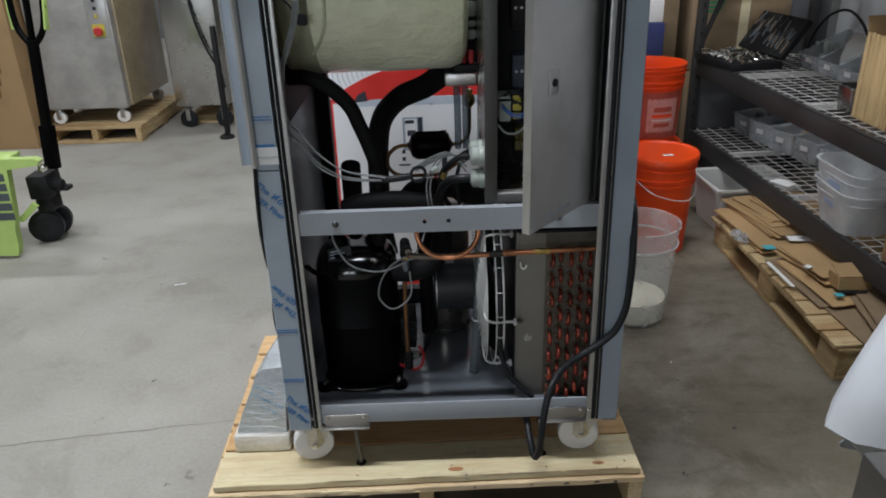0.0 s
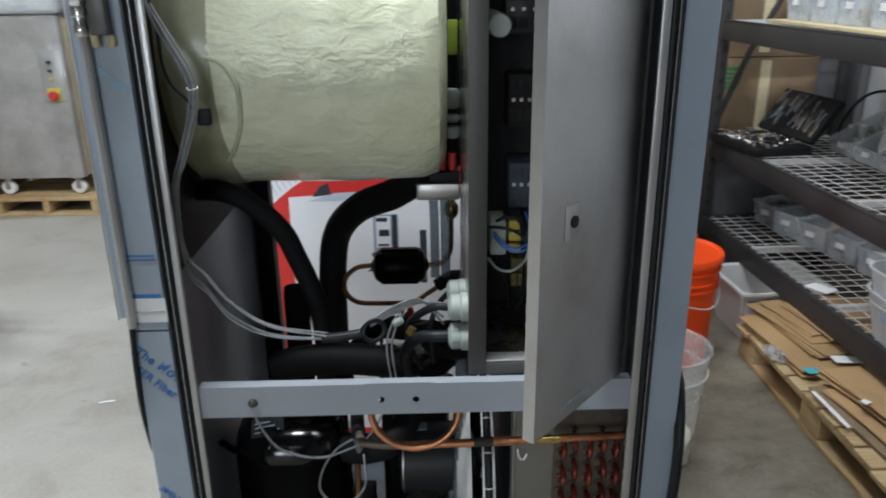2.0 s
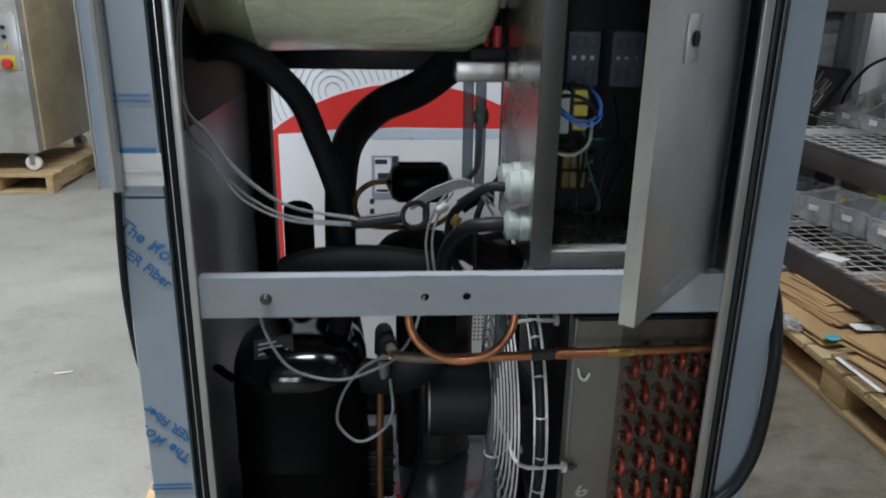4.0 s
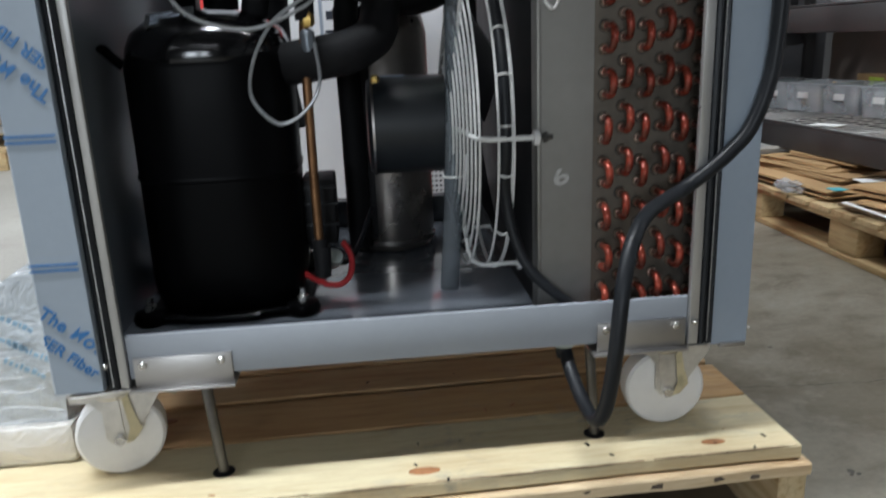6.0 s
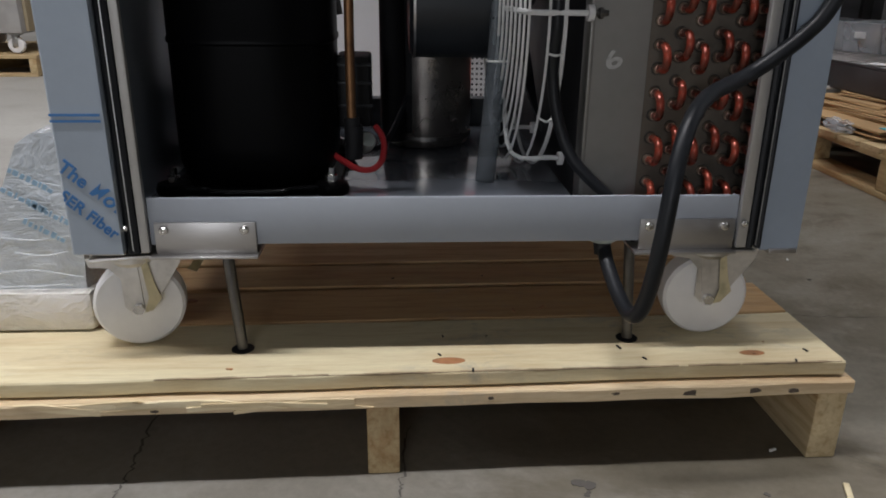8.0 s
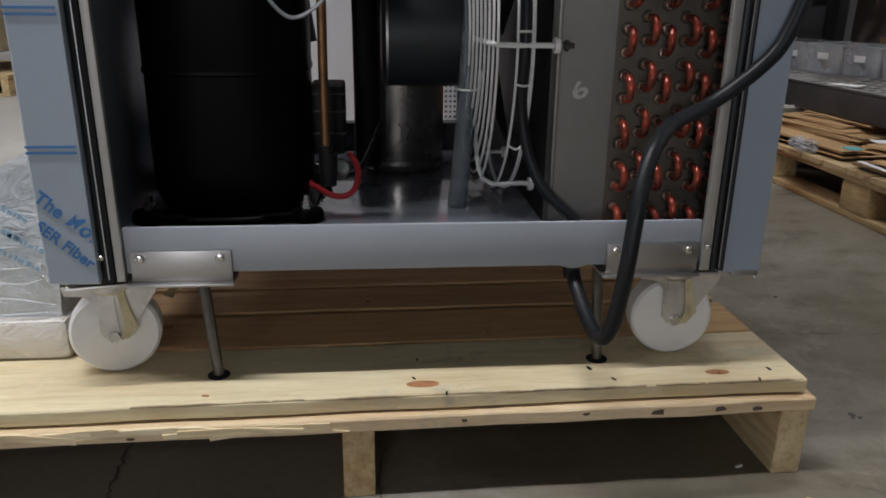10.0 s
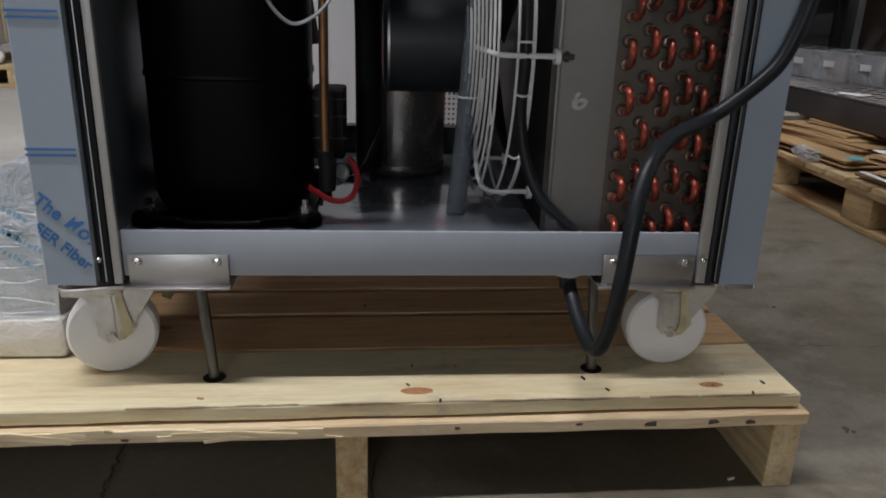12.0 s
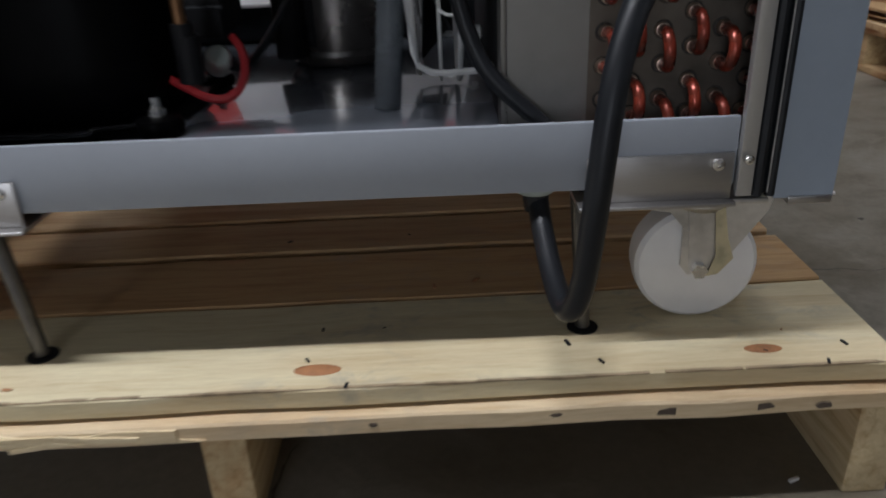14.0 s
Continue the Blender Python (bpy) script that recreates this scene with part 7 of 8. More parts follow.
def rack_load():
    # lowest deck: clear bins along the back, nested tubs at the front
    z = LOW + 0.0005
    for bx, by, fl, a in ((1.665, 3.70, INNERGREY, 20), (1.685, 3.545, WHITEPLASTIC, 20), (1.715, 3.395, CARD, 22), (1.765, 3.235, INNERGREY, 16), (1.79, 3.05, WHITETUB, 14), (1.80, 2.86, CARD, 8)):
        tray("clear_bin", bx, by, z, 0.20, 0.145, 0.10, CLEARBIN, "clear plastic bin with a white label, on the wire deck", "bin", fill=fl, turn=a)
    for k in range(2):
        zz = z + 0.072 * k
        tb = tray("nested_tub", 1.505, 2.47, zz, 0.165, 0.235, 0.15, MILKYTUB, "translucent oblong tub nested in a stack on the rack", "tub", tag=False, turn=-3 + 5 * k, flare=1.3, corner=0.05)
        part("tub_print", boxed(-0.0006, 0.0006, -0.045, 0.03, -0.011, 0.013, 0.0, Matrix.Translation((1.4085 - 0.001 * k, 2.48 - 0.01 * k, zz + 0.088)) @ pose(0, 0, 0, 0, -9.4, -3 + 5 * k)), FILMPALE, tb, "faded blue print bar")
        part("tub_band", tubed([Vector((cx * 1.245 + 1.505, cy * 1.245 + 2.47, zz + 0.118)) for cx, cy in rounded_box(0.165, 0.235, 0.05)], 0.0022, seg=5, sub=1, closed=True), MILKYTUB, tb)
    sb = thing("small_carton", (1.94, 3.36, z), "small brown carton with a bright green sticker behind the bins", "carton")
    part("carton_body", boxed(1.895, 1.99, 3.20, 3.46, z, z + 0.125, 0.003), CARD, sb)
    part("sticker", boxed(1.8935, 1.8945, 3.30, 3.385, z + 0.078, z + 0.115), LIME, sb, "bright green sticker")
    # dark sheets added: one for a dark gap, one for the dim wall
    alone("gap_backing", boxed(1.83, 2.03, 3.90, 3.912, 0.0, 1.16, 0.001), DARKBACKING, (1.93, 3.905, 0), "dark sheet added for the dark gap behind the rack", "board")
    alone("end_backing", boxed(1.36, 1.98, 3.882, 3.894, 0.0, 0.64, 0.001), DARKBACKING, (1.67, 3.89, 0), "dark sheet added for the dark wall behind the rack", "board")
    bb = alone("back_board", boxed(-0.006, 0.006, -1.15, 1.15, 0, 0.30, 0.001), BACKBOARD, (0, 0, 0), "brown-grey board standing along the back of the deck", "board")
    bb.matrix_basis = pose(1.995, 2.55, LOW + 0.001, 0, 0, 2.9)
    alone("paper_sheet", boxed(-0.03, 0.03, -0.045, 0.045, 0, 0.002, 0, pose(1.455, 2.93, z + 0.001, 0, 0, 30)), PAPER, (1.455, 2.93, z), "white paper sheet on the mesh deck", "paper")
    # middle deck: open tool case, bins, a steel pan, a kraft carton
    z = MID + 0.0005
    tc = thing("tool_case", (1.46, 3.60, z), "open black tool case full of chrome sockets", "tool case")
    m = pose(1.462, 3.60, z, 0, 0, 8)
    part("case_base", boxed(-0.125, 0.125, -0.19, 0.19, 0, 0.035, 0.006, m), BLACKMATT, tc)
    lidm = m @ Matrix.Translation((0.125, 0, 0.036)) @ pose(0, 0, 0, 0, 126, 0) @ Matrix.Translation((-0.205, 0, 0))
    lid = part("case_lid", boxed(0.0, 0.205, -0.19, 0.19, -0.03, 0.0, 0.006, lidm), BLACKMATT, tc)
    rnd = random.Random(31)
    for k in range(70):
        x, y = rnd.uniform(-0.112, 0.105), rnd.uniform(-0.175, 0.175)
        if rnd.random() < 0.6:
            part("socket", turned([(0.006, 0), (0.0095, 0.002), (0.0095, 0.018), (0.005, 0.019), (0.0045, 0.01)], m @ pose(x, y, 0.034, rnd.choice((0, 90)), 0, rnd.uniform(0, 180)), seg=10), CHROME, tc)
        else:
            turn = m @ pose(x, y, 0.041, 0, 0, rnd.uniform(0, 180))
            part("spanner", tubed([turn @ Vector((-0.035, 0, 0)), turn @ Vector((0, 0, 0.006)), turn @ Vector((0.035, 0.004, 0))], 0.0042, seg=6, sub=2), CHROME, tc)
    for k in range(36):
        x, y = 0.035 + 0.125 * rnd.random(), -0.17 + 0.34 * k / 35
        part("tool_slot", boxed(x - 0.032, x + 0.028, y - 0.0038, y + 0.0032, -0.036, -0.030, 0.001, lidm @ pose(x, y, 0, 0, 0, rnd.uniform(-12, 12)) @ Matrix.Translation((-x, -y, 0))), SOLDER if k % 5 == 0 else (INNERGREY if k % 2 else DARKSTEEL), lid)
    for k, yy in enumerate((3.44, 3.265, 3.09, 2.915)):
        tray("clear_bin", 1.835, yy, z, 0.20, 0.16, 0.15, CLEARBIN, "clear plastic bin with a low front and a white label", "bin", fill=(WHITEPLASTIC, None, None, TAPE)[k], dip=0.62, turn=3)
    for yy in (3.27, 3.09):
        alone("round_plate", turned([(0.0001, 0), (0.075, 0.002), (0.085, 0.012), (0.083, 0.016), (0.0001, 0.006)], pose(1.85, yy, z + 0.092, 0, -72, 0), seg=32), WHITETUB, (1.85, yy, z + 0.008), "pale round disc standing in a bin", "disc")
    tray("steel_pan", 1.56, 2.645, z, 0.14, 0.10, 0.09, STAINLESS, "small stainless food pan on the wire deck", "pan", 1.1, tag=False)
    alone("cable", tubed([(1.765, 3.54, z + 0.03), (1.765, 3.52, z + 0.12), (1.775, 3.43, z + 0.225), (1.785, 3.31, z + 0.272), (1.79, 3.20, z + 0.255), (1.795, 3.11, z + 0.19), (1.80, 3.08, z + 0.1)], 0.006, seg=8), RUBBER, (1.765, 3.54, z), "black cable arching out of a bin", "cable")
    kb = thing("kraft_carton", (1.57, 2.47, z), "tall open brown kraft carton with ribbed walls", "carton")
    kx, ky0, ky1 = 1.487, 2.37, 2.575
    ribbed = part("carton_wall", boxed(kx, kx + 0.004, ky0, ky1, z, z + 0.292), CARDEDGE, kb, "ribbed pale kraft wall")
    for k in range(7):
        part("rib", boxed(kx - 0.006, kx - 0.0002, ky0 + 0.008 + 0.028 * k, ky0 + 0.022 + 0.028 * k, z + 0.001, z + 0.288 + 0.004 * (k % 3), 0.002), CARDEDGE, ribbed)
    part("carton_wall", boxed(kx + 0.0045, kx + 0.17, ky0, ky0 + 0.004, z, z + 0.297), CARD, kb)
    part("carton_wall", boxed(kx + 0.0045, kx + 0.17, ky1 - 0.004, ky1, z, z + 0.297), CARD, kb)
    part("carton_wall", boxed(kx + 0.166, kx + 0.17, ky0 + 0.0045, ky1 - 0.0045, z, z + 0.33), CARD, kb)
    part("carton_base", boxed(kx + 0.0045, kx + 0.1655, ky0 + 0.0045, ky1 - 0.0045, z, z + 0.0045), CARD, kb)
    for k in range(8):
        ry = ky0 + 0.008 + 0.0268 * k
        part("carton_rib", tubed([(kx + 0.0005, ry, z + 0.005), (kx + 0.0005, ry + 0.002, z + 0.147), (kx + 0.0005, ry, z + 0.289 - 0.012 * (k % 3))], 0.0042 + 0.002 * (k % 2), seg=8, sub=2), CARDEDGE, kb)
    part("carton_flap", boxed(0.004, 0.085, 0.002, 0.005, -0.07, 0.06, 0.0, pose(kx, ky1, z + 0.287, -20, 0, 0)), CARD, kb)
    db = thing("marked_carton", (1.58, 2.02, LOW + 0.0005), "brown carton with a dark scribbled label on the lowest deck", "carton")
    part("carton_body", boxed(1.445, 1.71, 1.86, 2.17, LOW + 0.0005, LOW + 0.193, 0.004), CARD, db)
    rr = random.Random(6)
    for grow, mat, x, lab in ((1.14, PAPER, 1.4442, "torn white label paper"), (1.0, PRINTDARK, 1.4434, "black torn label")):
        ring = []
        for k in range(26):
            a = 2 * math.pi * k / 26
            e = (abs(math.cos(a)) ** 5 + abs(math.sin(a)) ** 5) ** -0.2
            ring.append((2.07 + 0.058 * grow * e * math.cos(a) * rr.uniform(0.9, 1.06), LOW + 0.108 + 0.058 * grow * e * math.sin(a) * rr.uniform(0.9, 1.06)))
        bm = prism(bmesh.new(), ring, 0, 0.0005, Matrix(((0, 0, 1, x), (1, 0, 0, 0), (0, 1, 0, 0), (0, 0, 0, 1))))
        part("torn_label", bm, mat, db, lab)
    # top deck: a ply board with clear bins
    alone("ply_board", boxed(1.405, 1.95, 2.2, 3.55, TOP + 0.001, TOP + 0.013, 0.001), PINE, (1.68, 2.8, TOP), "pale plywood board on the top deck", "board")
    for k, yy in enumerate((3.42, 3.23, 3.04, 2.84, 2.64)):
        tray("clear_bin", 1.57, yy, TOP + 0.014, 0.22, 0.16, 0.11, CLEARBIN, "clear plastic bin with a white label, on a board", "bin", fill=(WHITEPLASTIC, None, CARD, WHITEPLASTIC, INNERGREY)[k])
    alone("black_roll", turned([(0.02, -0.04), (0.05, -0.04), (0.05, 0.04), (0.02, 0.04)], pose(1.50, 2.49, TOP + 0.064, 90, 0, 90), seg=24), RUBBER, (1.50, 2.49, TOP + 0.014), "black tape roll on the board", "roll")


rack_load()


def backdrop_things():
    # hanging plastic behind the rack
    bm = bmesh.new()
    rnd = random.Random(12)
    n = 60
    cols = []
    for k in range(n + 1):
        y = 1.0 + 3.0 * k / n
        cols.append([bm.verts.new((2.13 + 0.016 * math.sin(k * 1.1) + rnd.uniform(-0.008, 0.008), y, z)) for z in (0.02, 0.8, 1.5, 2.4)])
    for p, q in zip(cols, cols[1:]):
        for k in range(3):
            bm.faces.new((p[k], q[k], q[k + 1], p[k + 1]))
    alone("plastic_curtain", bm, SHEETWALL, (2.13, 2.5, 0), "grey-white plastic sheet hanging behind the rack", "curtain")
    # stacked cartons past the rack's far end
    for x0, x1, y0, y1, z0, z1, green in ((1.04, 1.29, 3.98, 4.4, 0.0, 0.62, 0), (1.04, 1.28, 3.98, 4.4, 0.624, 1.5, 0), (1.36, 1.90, 4.02, 4.5, 0.0, 0.56, 1), (1.36, 1.92, 4.02, 4.5, 0.564, 1.0, 1), (1.38, 1.88, 4.04, 4.5, 1.004, 1.5, 1)):
        ct = thing("brown_carton", ((x0 + x1) / 2, (y0 + y1) / 2, z0), "brown shipping carton stacked with others" + (", printed in green" if green else ""), "carton", "stacked cartons")
        # the shade on these cartons is put into the darker board colour
        part("carton_body", boxed(x0, x1, y0, y1, z0, z1, 0.004), CARDDULL, ct)
        part("carton_tape", boxed((x0 + x1) / 2 - 0.025, (x0 + x1) / 2 + 0.025, y0 - 0.0012, y0 - 0.0004, z0 + 0.02, z1 - 0.01), TAPE, ct)
        bm = bmesh.new()
        for k in range(5):
            box(bm, x0 + 0.05, x0 + 0.05 + (0.05 if not green else 0.1) + 0.01 * (k % 3), y0 - 0.0018, y0 - 0.0006, z1 - 0.14 + 0.022 * k, z1 - 0.128 + 0.022 * k)
        part("carton_print", bm, PRINTGREEN if green else PRINTDARK, ct, "unreadable printed lines")
    fr = thing("steel_stand", (1.40, 3.94, 0), "black bent steel stand leaning beside the rack", "stand")
    part("frame_bar", tubed([(1.38, 3.93, 0.0), (1.41, 3.95, 0.73), (1.68, 3.97, 1.33)], 0.014, seg=8, sub=2), RACKSTEEL, fr)
    bx = thing("blue_crate", (1.06, 3.78, 0), "dark blue crate with white sheets on top behind the buckets", "crate")
    part("crate_body", boxed(0.93, 1.13, 3.70, 3.84, 0, 0.86, 0.006), NAVY, bx)
    part("crate_top", boxed(0.95, 1.12, 3.71, 3.83, 0.8605, 1.0, 0.004), PAPER, bx)


backdrop_things()


# ---- the open side of the hall ----
def small_caster(bm_fork, bm_wheel, x, y, z, r=0.05):
    box(bm_fork, x - 0.03, x + 0.03, y - 0.03, y + 0.03, z + 2 * r + 0.01, z + 2 * r + 0.016, 0.001)
    for s in (-1, 1):
        box(bm_fork, x - 0.015, x + 0.015, y + s * 0.02 - 0.0015, y + s * 0.02 + 0.0015, z + r * 0.8, z + 2 * r + 0.012, 0.001)
    lathe(bm_wheel, [(0.01, -0.015), (r * 0.9, -0.015), (r, -0.01), (r, 0.01), (r * 0.9, 0.015), (0.01, 0.015)], pose(x, y, z + r, 90, 0, 0), seg=24)


def far_machine():
    pal = thing("wooden_pallet", (-2.33, 5.48, 0), "pine pallet under a wrapped stainless machine", "pallet")
    x0, x1, y0, y1 = -2.66, -2.02, 4.985, 5.98
    rnd = random.Random(14)
    for x in (x0 + 0.02, (x0 + x1) / 2, x1 - 0.02):
        part("stringer", boxed(x - 0.02, x + 0.02, y0, y1, 0.016, 0.096, 0.003), OLDPINE, pal)
    for y in (y0, (y0 + y1) / 2 - 0.05, y1 - 0.1):
        part("bottom_board", boxed(x0, x1, y, y + 0.1, 0, 0.0155, 0.002), OLDPINE_X, pal)
    y = y0
    while y < y1 - 0.08:
        bm = bmesh.new()
        board(bm, x0 - 0.006, x1 + 0.006, y, y + 0.092, 0.0965, 0.115, rnd, 0.0015, 6)
        part("deck_board", bm, OLDPINE_X, pal)
        y += 0.11
    mc = thing("wrapped_machine", (-2.38, 5.4, 0.115), "stainless machine on white casters under clear stretch film", "machine")
    part("cabinet", boxed(-2.66, -2.10, 5.05, 5.88, 0.225, 1.20, 0.008), WRAPPEDSTEEL, mc)
    part("side_wrap", boxed(-2.0985, -2.08, 5.10, 5.86, 0.235, 1.18, 0.004), WRAPPEDCARD, mc, "cardboard sheet under the film")
    part("control_plate", boxed(-2.25, -2.115, 5.044, 5.049, 0.70, 1.0, 0.002), STRIPSTEEL, mc, "pale control plate")
    part("stop_plate", boxed(-2.225, -2.145, 5.040, 5.0435, 0.70, 0.78, 0.002), YELLOWPART, mc, "yellow switch plate")
    part("stop_button", turned([(0.016, 0), (0.028, 0.006), (0.03, 0.018), (0.024, 0.026)], Matrix.Translation((-2.186, 5.04, 0.735)) @ FACE_FRONT, seg=20), REDWIRE, mc, "red emergency stop button")
    for z, mat in ((0.83, YELLOWPART), (0.88, MOTOR), (0.93, MOTOR)):
        part("push_button", turned([(0.01, 0), (0.012, 0.004), (0.011, 0.01)], Matrix.Translation((-2.186, 5.044, z)) @ FACE_FRONT, seg=14), mat, mc)
    cap = bmesh.new()
    box(cap, -2.70, -2.07, 5.02, 5.9, 1.201, 1.32, 0.03, seg=3)
    part("top_cover", cap, WRAPPED, mc, "grey quilted cover under film")
    for x in (-2.60, -2.16):
        for yy in (5.10, 5.80):
            fk, wh = bmesh.new(), bmesh.new()
            small_caster(fk, wh, x, yy, 0.1155, 0.045)
            c = part("caster", fk, BRUSHED, mc)
            part("wheel", wh, NYLON, c, "white nylon wheel")
    m4 = thing("stainless_machine", (-1.6, 5.6, 0), "bare stainless cabinet on black casters", "machine")
    part("cabinet", boxed(-1.86, -1.49, 5.30, 6.0, 0.165, 1.55, 0.008), STAINLESS, m4)
    for x in (-1.80, -1.54):
        for yy in (5.36, 5.9):
            fk, wh = bmesh.new(), bmesh.new()
            small_caster(fk, wh, x, yy, 0.0, 0.062)
            c = part("caster", fk, BRUSHED, m4)
            part("wheel", wh, RUBBER, c, "black rubber wheel")
    part("hanging_cable", tubed([(-1.66, 5.285, 1.2), (-1.64, 5.27, 0.85), (-1.58, 5.26, 0.6), (-1.50, 5.25, 0.42), (-1.48, 5.25, 0.3)], 0.009, seg=8), RUBBER, m4, "black cable hanging down the front")
    sp = thing("support_leg", (-1.44, 5.02, 0), "dark steel support leg with a round foot", "leg")
    part("leg_tube", boxed(-1.455, -1.425, 5.0, 5.05, 0.03, 0.75, 0.004), BLACKMATT, sp)
    part("leg_foot", turned([(0.05, 0), (0.05, 0.015), (0.02, 0.03)], pose(-1.45, 5.025, 0), seg=20), BLACKMATT, sp)
    pb = thing("plywood_base", (-1.62, 5.75, 0), "low pine skid under the cabinet", "skid")
    part("skid_board", boxed(-1.84, -1.50, 5.46, 5.84, 0.0, 0.06, 0.003), OLDPINE_X, pb)
    bx = thing("tall_carton", (-3.1, 5.2, 0), "tall plain brown carton standing on the floor", "carton")
    part("carton_body", boxed(-3.55, -2.69, 4.90, 5.5, 0.0, 1.35, 0.006), CARD, bx)
    bm = bmesh.new()
    for k in range(3):
        box(bm, -2.86 + 0.02 * k, -2.85 + 0.02 * k, 4.8975, 4.8995, 0.35 + 0.08 * k, 0.6 + 0.1 * k)
    part("scuff", bm, OLDCOPPER, bx, "dark scuffs")


far_machine()


def pallet_jack():
    pj = thing("pallet_jack", (-1.98, 3.15, 0), "lime green hand pallet jack with a black steering handle", "pallet jack")
    body = bmesh.new()
    prism(body, [(-2.5, 0.03), (-1.99, 0.015), (-1.975, 0.06), (-1.972, 0.14), (-1.960, 0.18), (-1.935, 0.42), (-1.80, 0.435), (-1.788, 0.455), (-1.81, 0.466), (-2.5, 0.47)], -0.02, 0.02, Matrix.Translation((0, 3.09, 0)) @ FACE_FRONT)
    box(body, -2.5, -1.93, 3.08, 3.20, 0.445, 0.468, 0.004)
    part("frame", body, GREEN, pj, "lime green painted steel frame")
    part("gusset", prism(bmesh.new(), [(-1.985, 0.165), (-1.96, 0.155), (-1.88, 0.225), (-1.90, 0.245)], -0.01, 0.01, Matrix.Translation((0, 3.14, 0)) @ FACE_FRONT), GREEN, pj)
    bm = bmesh.new()
    for z in (0.19, 0.235, 0.28, 0.325, 0.37):
        box(bm, -2.045, -1.955, 3.0685, 3.0695, z, z + 0.034, 0.0)
        box(bm, -2.03, -1.99, 3.0675, 3.0684, z + 0.008, z + 0.014, 0.0)
    part("name_bars", bm, JACKPRINT, pj, "dark lettering drawn as bars")
    for y in (3.27, 3.355):
        w = part("steer_wheel", turned([(0.02, -0.024), (0.035, -0.022), (0.068, -0.024), (0.077, -0.018), (0.079, 0), (0.077, 0.018), (0.068, 0.024), (0.035, 0.022), (0.02, 0.024)], pose(-1.938, y, 0.0795, 90, 0, 15), seg=36), RUBBER, pj, "black rubber steering wheel")
        part("hub", turned([(0.024, -0.026), (0.024, 0.026)], pose(-1.938, y, 0.0795, 90, 0, 15), seg=16), BLACKMATT, w)
    hb = bmesh.new()
    box(hb, -1.945, -1.85, 3.20, 3.34, 0.232, 0.345, 0.010)
    box(hb, -1.935, -1.865, 3.22, 3.33, 0.162, 0.236, 0.008)
    lathe(hb, [(0.022, 0), (0.030, 0.004), (0.030, 0.022), (0.024, 0.026), (0.024, 0.044), (0.018, 0.048)], Matrix.Translation((-1.852, 3.26, 0.287)) @ pose(0, 0, 0, 0, 90, 0), seg=16)
    box(hb, -1.852, -1.785, 3.25, 3.30, 0.256, 0.276, 0.004)
    lathe(hb, [(0.026, 0), (0.026, 0.10), (0.018, 0.11)], pose(-1.872, 3.28, 0.18), seg=18)
    part("pump", hb, BLACKMATT, pj, "black hydraulic pump")
    part("pump_bolt", turned([(0.018, 0), (0.018, 0.02), (0.01, 0.024)], Matrix.Translation((-1.85, 3.21, 0.385)) @ FACE_FRONT, seg=12), CHROME, pj)
    a, b = Vector((-1.839, 3.27, 0.36)), Vector((-1.822, 3.33, 0.92))
    h = bmesh.new()
    d = b - a
    m = Matrix.Translation(a) @ d.to_track_quat("Z", "Y").to_matrix().to_4x4()
    box(h, -0.030, 0.030, -0.022, 0.022, 0.0, d.length * 0.35, 0.006, m)
    box(h, -0.021, 0.021, -0.016, 0.016, d.length * 0.34, d.length, 0.006, m)
    hd = part("handle_bar", h, BLACKPAINT, pj, "black steering bar")
    loop = [m @ Vector(p) for p in ((0, 0, d.length - 0.03), (-0.07, 0, d.length + 0.06), (-0.085, 0, d.length + 0.22), (-0.05, 0, d.length + 0.29), (0.05, 0, d.length + 0.29), (0.085, 0, d.length + 0.22), (0.07, 0, d.length + 0.06), (0, 0, d.length - 0.03))]
    part("handle_loop", tubed(loop, 0.014, seg=10), BLACKPAINT, hd)
    part("handle_lever", boxed(-0.012, 0.012, -0.010, 0.010, d.length, d.length + 0.24, 0.003, m), BLACKPAINT, hd)
    for sx in (-1, 1):
        part("handle_stripe", boxed(sx * 0.042 - 0.006, sx * 0.042 + 0.006, -0.012, 0.012, d.length + 0.05, d.length + 0.2, 0.003, m @ pose(0, 0, 0, 0, sx * 4, 0)), GREEN, hd, "lime green warning stripe")
    part("handle_label", boxed(0.0212, 0.0220, -0.01, 0.01, d.length * 0.52, d.length * 0.72, 0, m), PAPER, hd, "white label")
    pj.location.x += 0.08


pallet_jack()


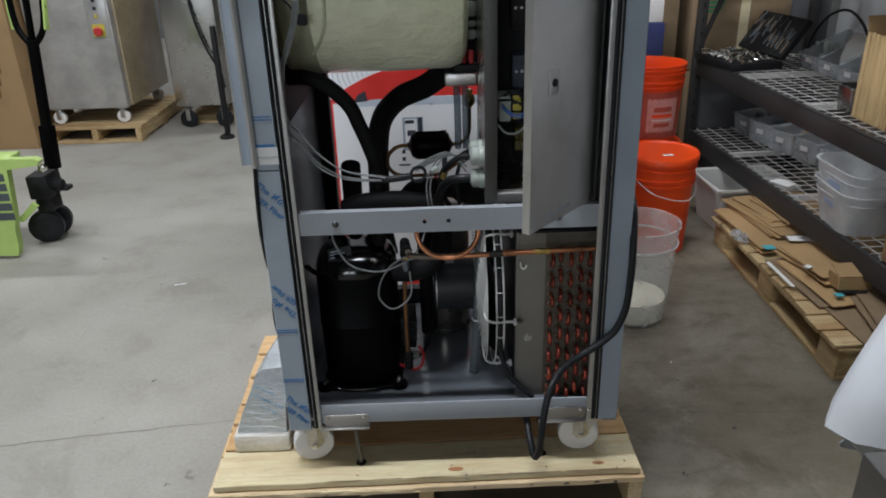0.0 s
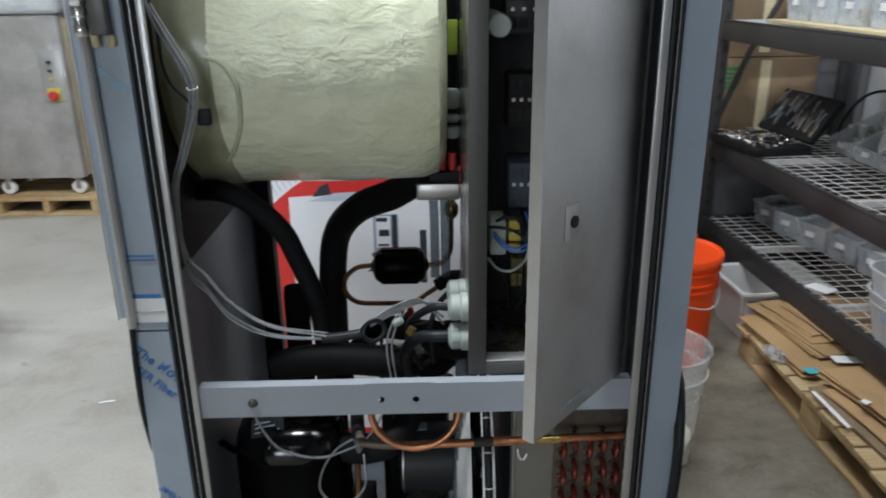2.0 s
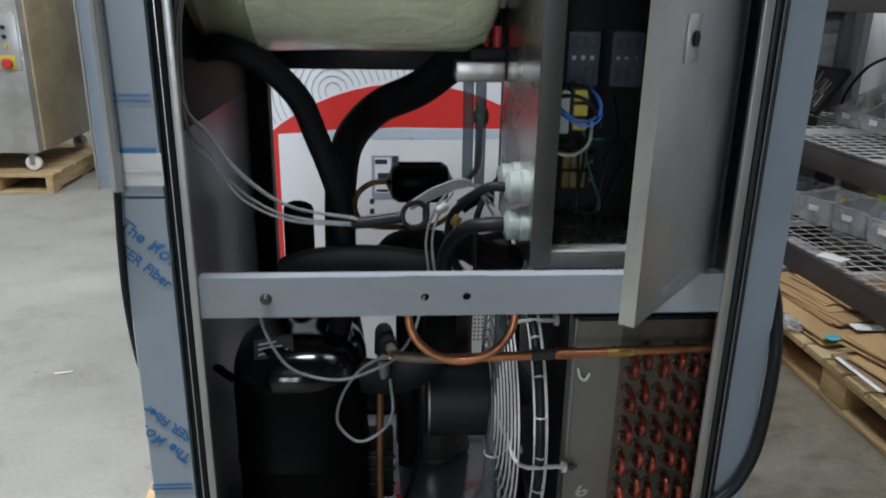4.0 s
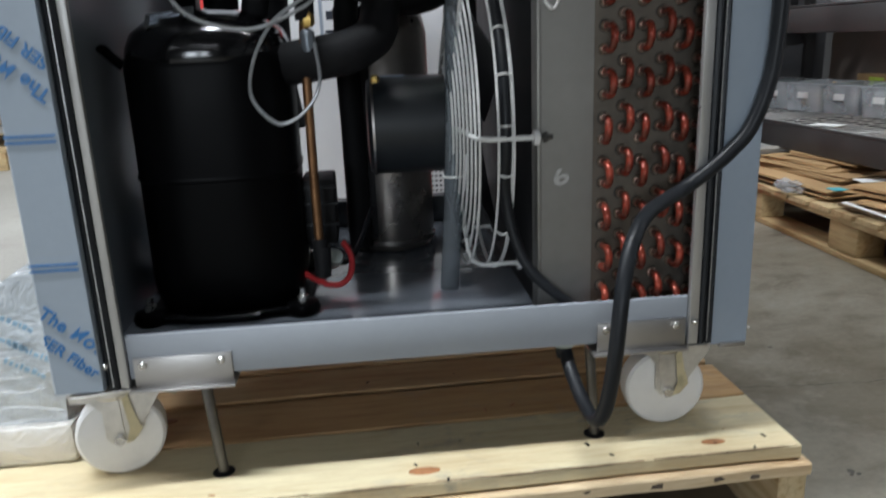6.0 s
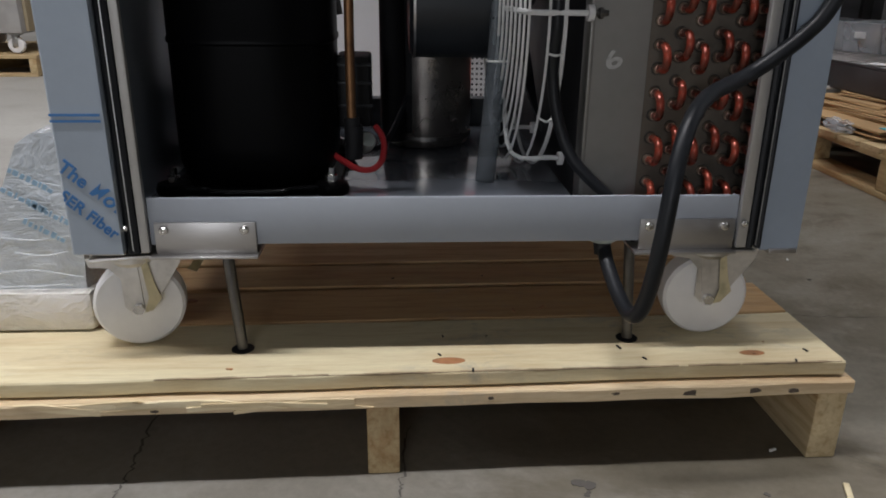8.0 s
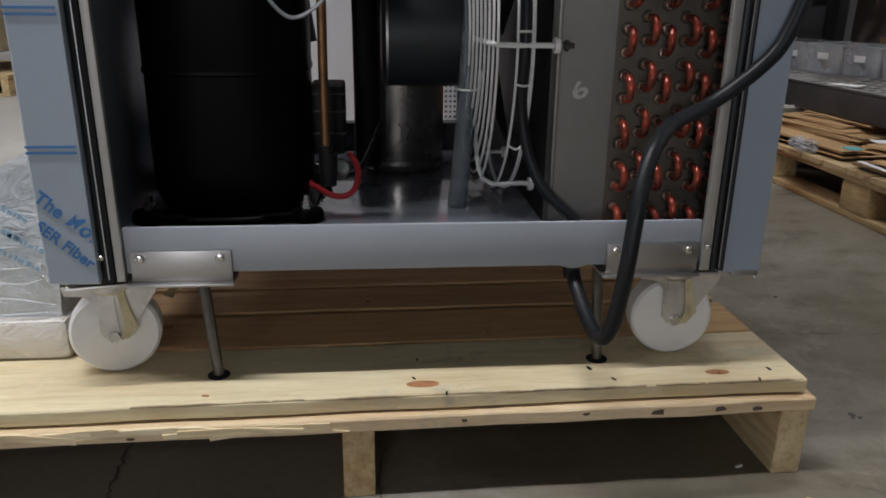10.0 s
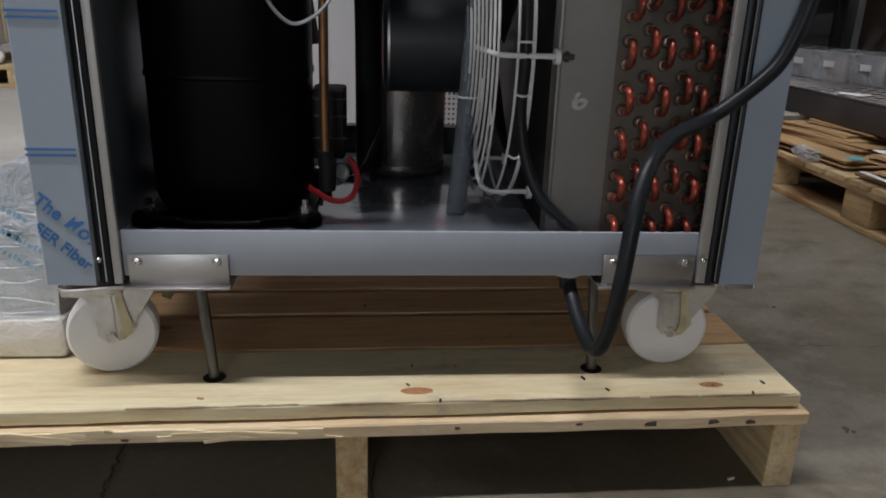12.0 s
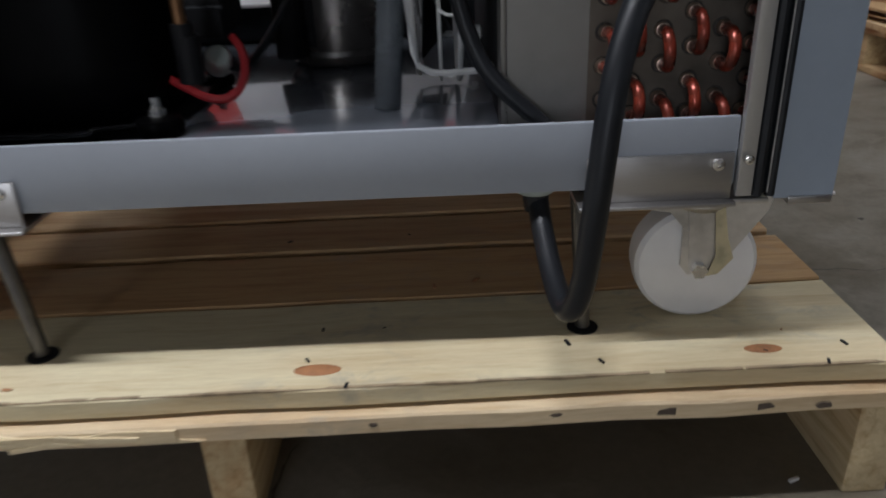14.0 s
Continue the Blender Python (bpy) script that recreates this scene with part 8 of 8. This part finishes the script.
def cart():
    ct = thing("steel_cart", (0.98, 0.72, 0), "low stainless cart with slotted vents, a white bag hanging over it", "cart")
    part("cart_body", boxed(0.735, 1.25, 0.35, 1.02, 0.03, 0.485, 0.008), CARTSTEEL, ct)
    bm = bmesh.new()
    for i in range(7):
        for j in range(4):
            box(bm, 0.80 + 0.05 * i, 0.83 + 0.05 * i, 0.93 - 0.022 * j, 0.94 - 0.022 * j, 0.4851, 0.4862, 0.0)
    part("vent_slot", bm, BLACKMATT, ct, "rows of dark vent slots")
    for x in (0.78, 1.2):
        for y in (0.40, 0.97):
            part("cart_foot", turned([(0.02, 0), (0.02, 0.028), (0.01, 0.03)], pose(x, y, 0), seg=14), RUBBER, ct)
    # a slack white bag
    rnd = random.Random(77)
    bm = bmesh.new()
    rows = []
    prof = ((0.34, 0.10, 0.0), (0.355, 0.19, 0.0), (0.38, 0.225, 0.0), (0.46, 0.225, 0.02), (0.55, 0.22, 0.05), (0.66, 0.21, 0.09), (0.78, 0.19, 0.13), (0.90, 0.14, 0.15), (0.96, 0.05, 0.15))
    n = 26
    for z, r, lean in prof:
        ring = []
        for k in range(n):
            a = 2 * math.pi * k / n
            rr = r * (1 + 0.05 * math.sin(5 * a + z * 9) + rnd.uniform(-0.025, 0.025))
            ring.append(bm.verts.new((1.02 + lean + rr * math.cos(a), 1.225 + rr * 0.62 * math.sin(a), z + rnd.uniform(-0.01, 0.01))))
        rows.append(ring)
    for p, q in zip(rows, rows[1:]):
        for k in range(n):
            bm.faces.new((p[k], p[(k + 1) % n], q[(k + 1) % n], q[k]))
    bm.faces.new(rows[0][::-1]), bm.faces.new(rows[-1])
    bag = thing("plastic_bag", (1.02, 1.225, 0.34), "slack white plastic bag hanging at the cart's end", "bag")
    hem = [v.co.copy() for v in rows[0]]
    corner = min(rows[1], key=lambda v: v.co.x).co.copy()
    part("bag_body", bm, WHITEBAG, bag)
    part("bag_hem", tubed(hem, 0.0035, seg=6, sub=1, closed=True), WHITEBAG, bag, "rolled bottom hem")
    tip = prism(bmesh.new(), [(0.02, -0.022), (-0.014, -0.012), (-0.020, -0.003), (-0.006, 0.010), (0.02, 0.03)], -0.002, 0.002)
    tip.transform(Matrix.Translation(corner) @ pose(0, 0, 0, 90, 0, 0))
    part("bag_corner", tip, WHITEBAG, bag, "folded bag corner sticking out")


cart()
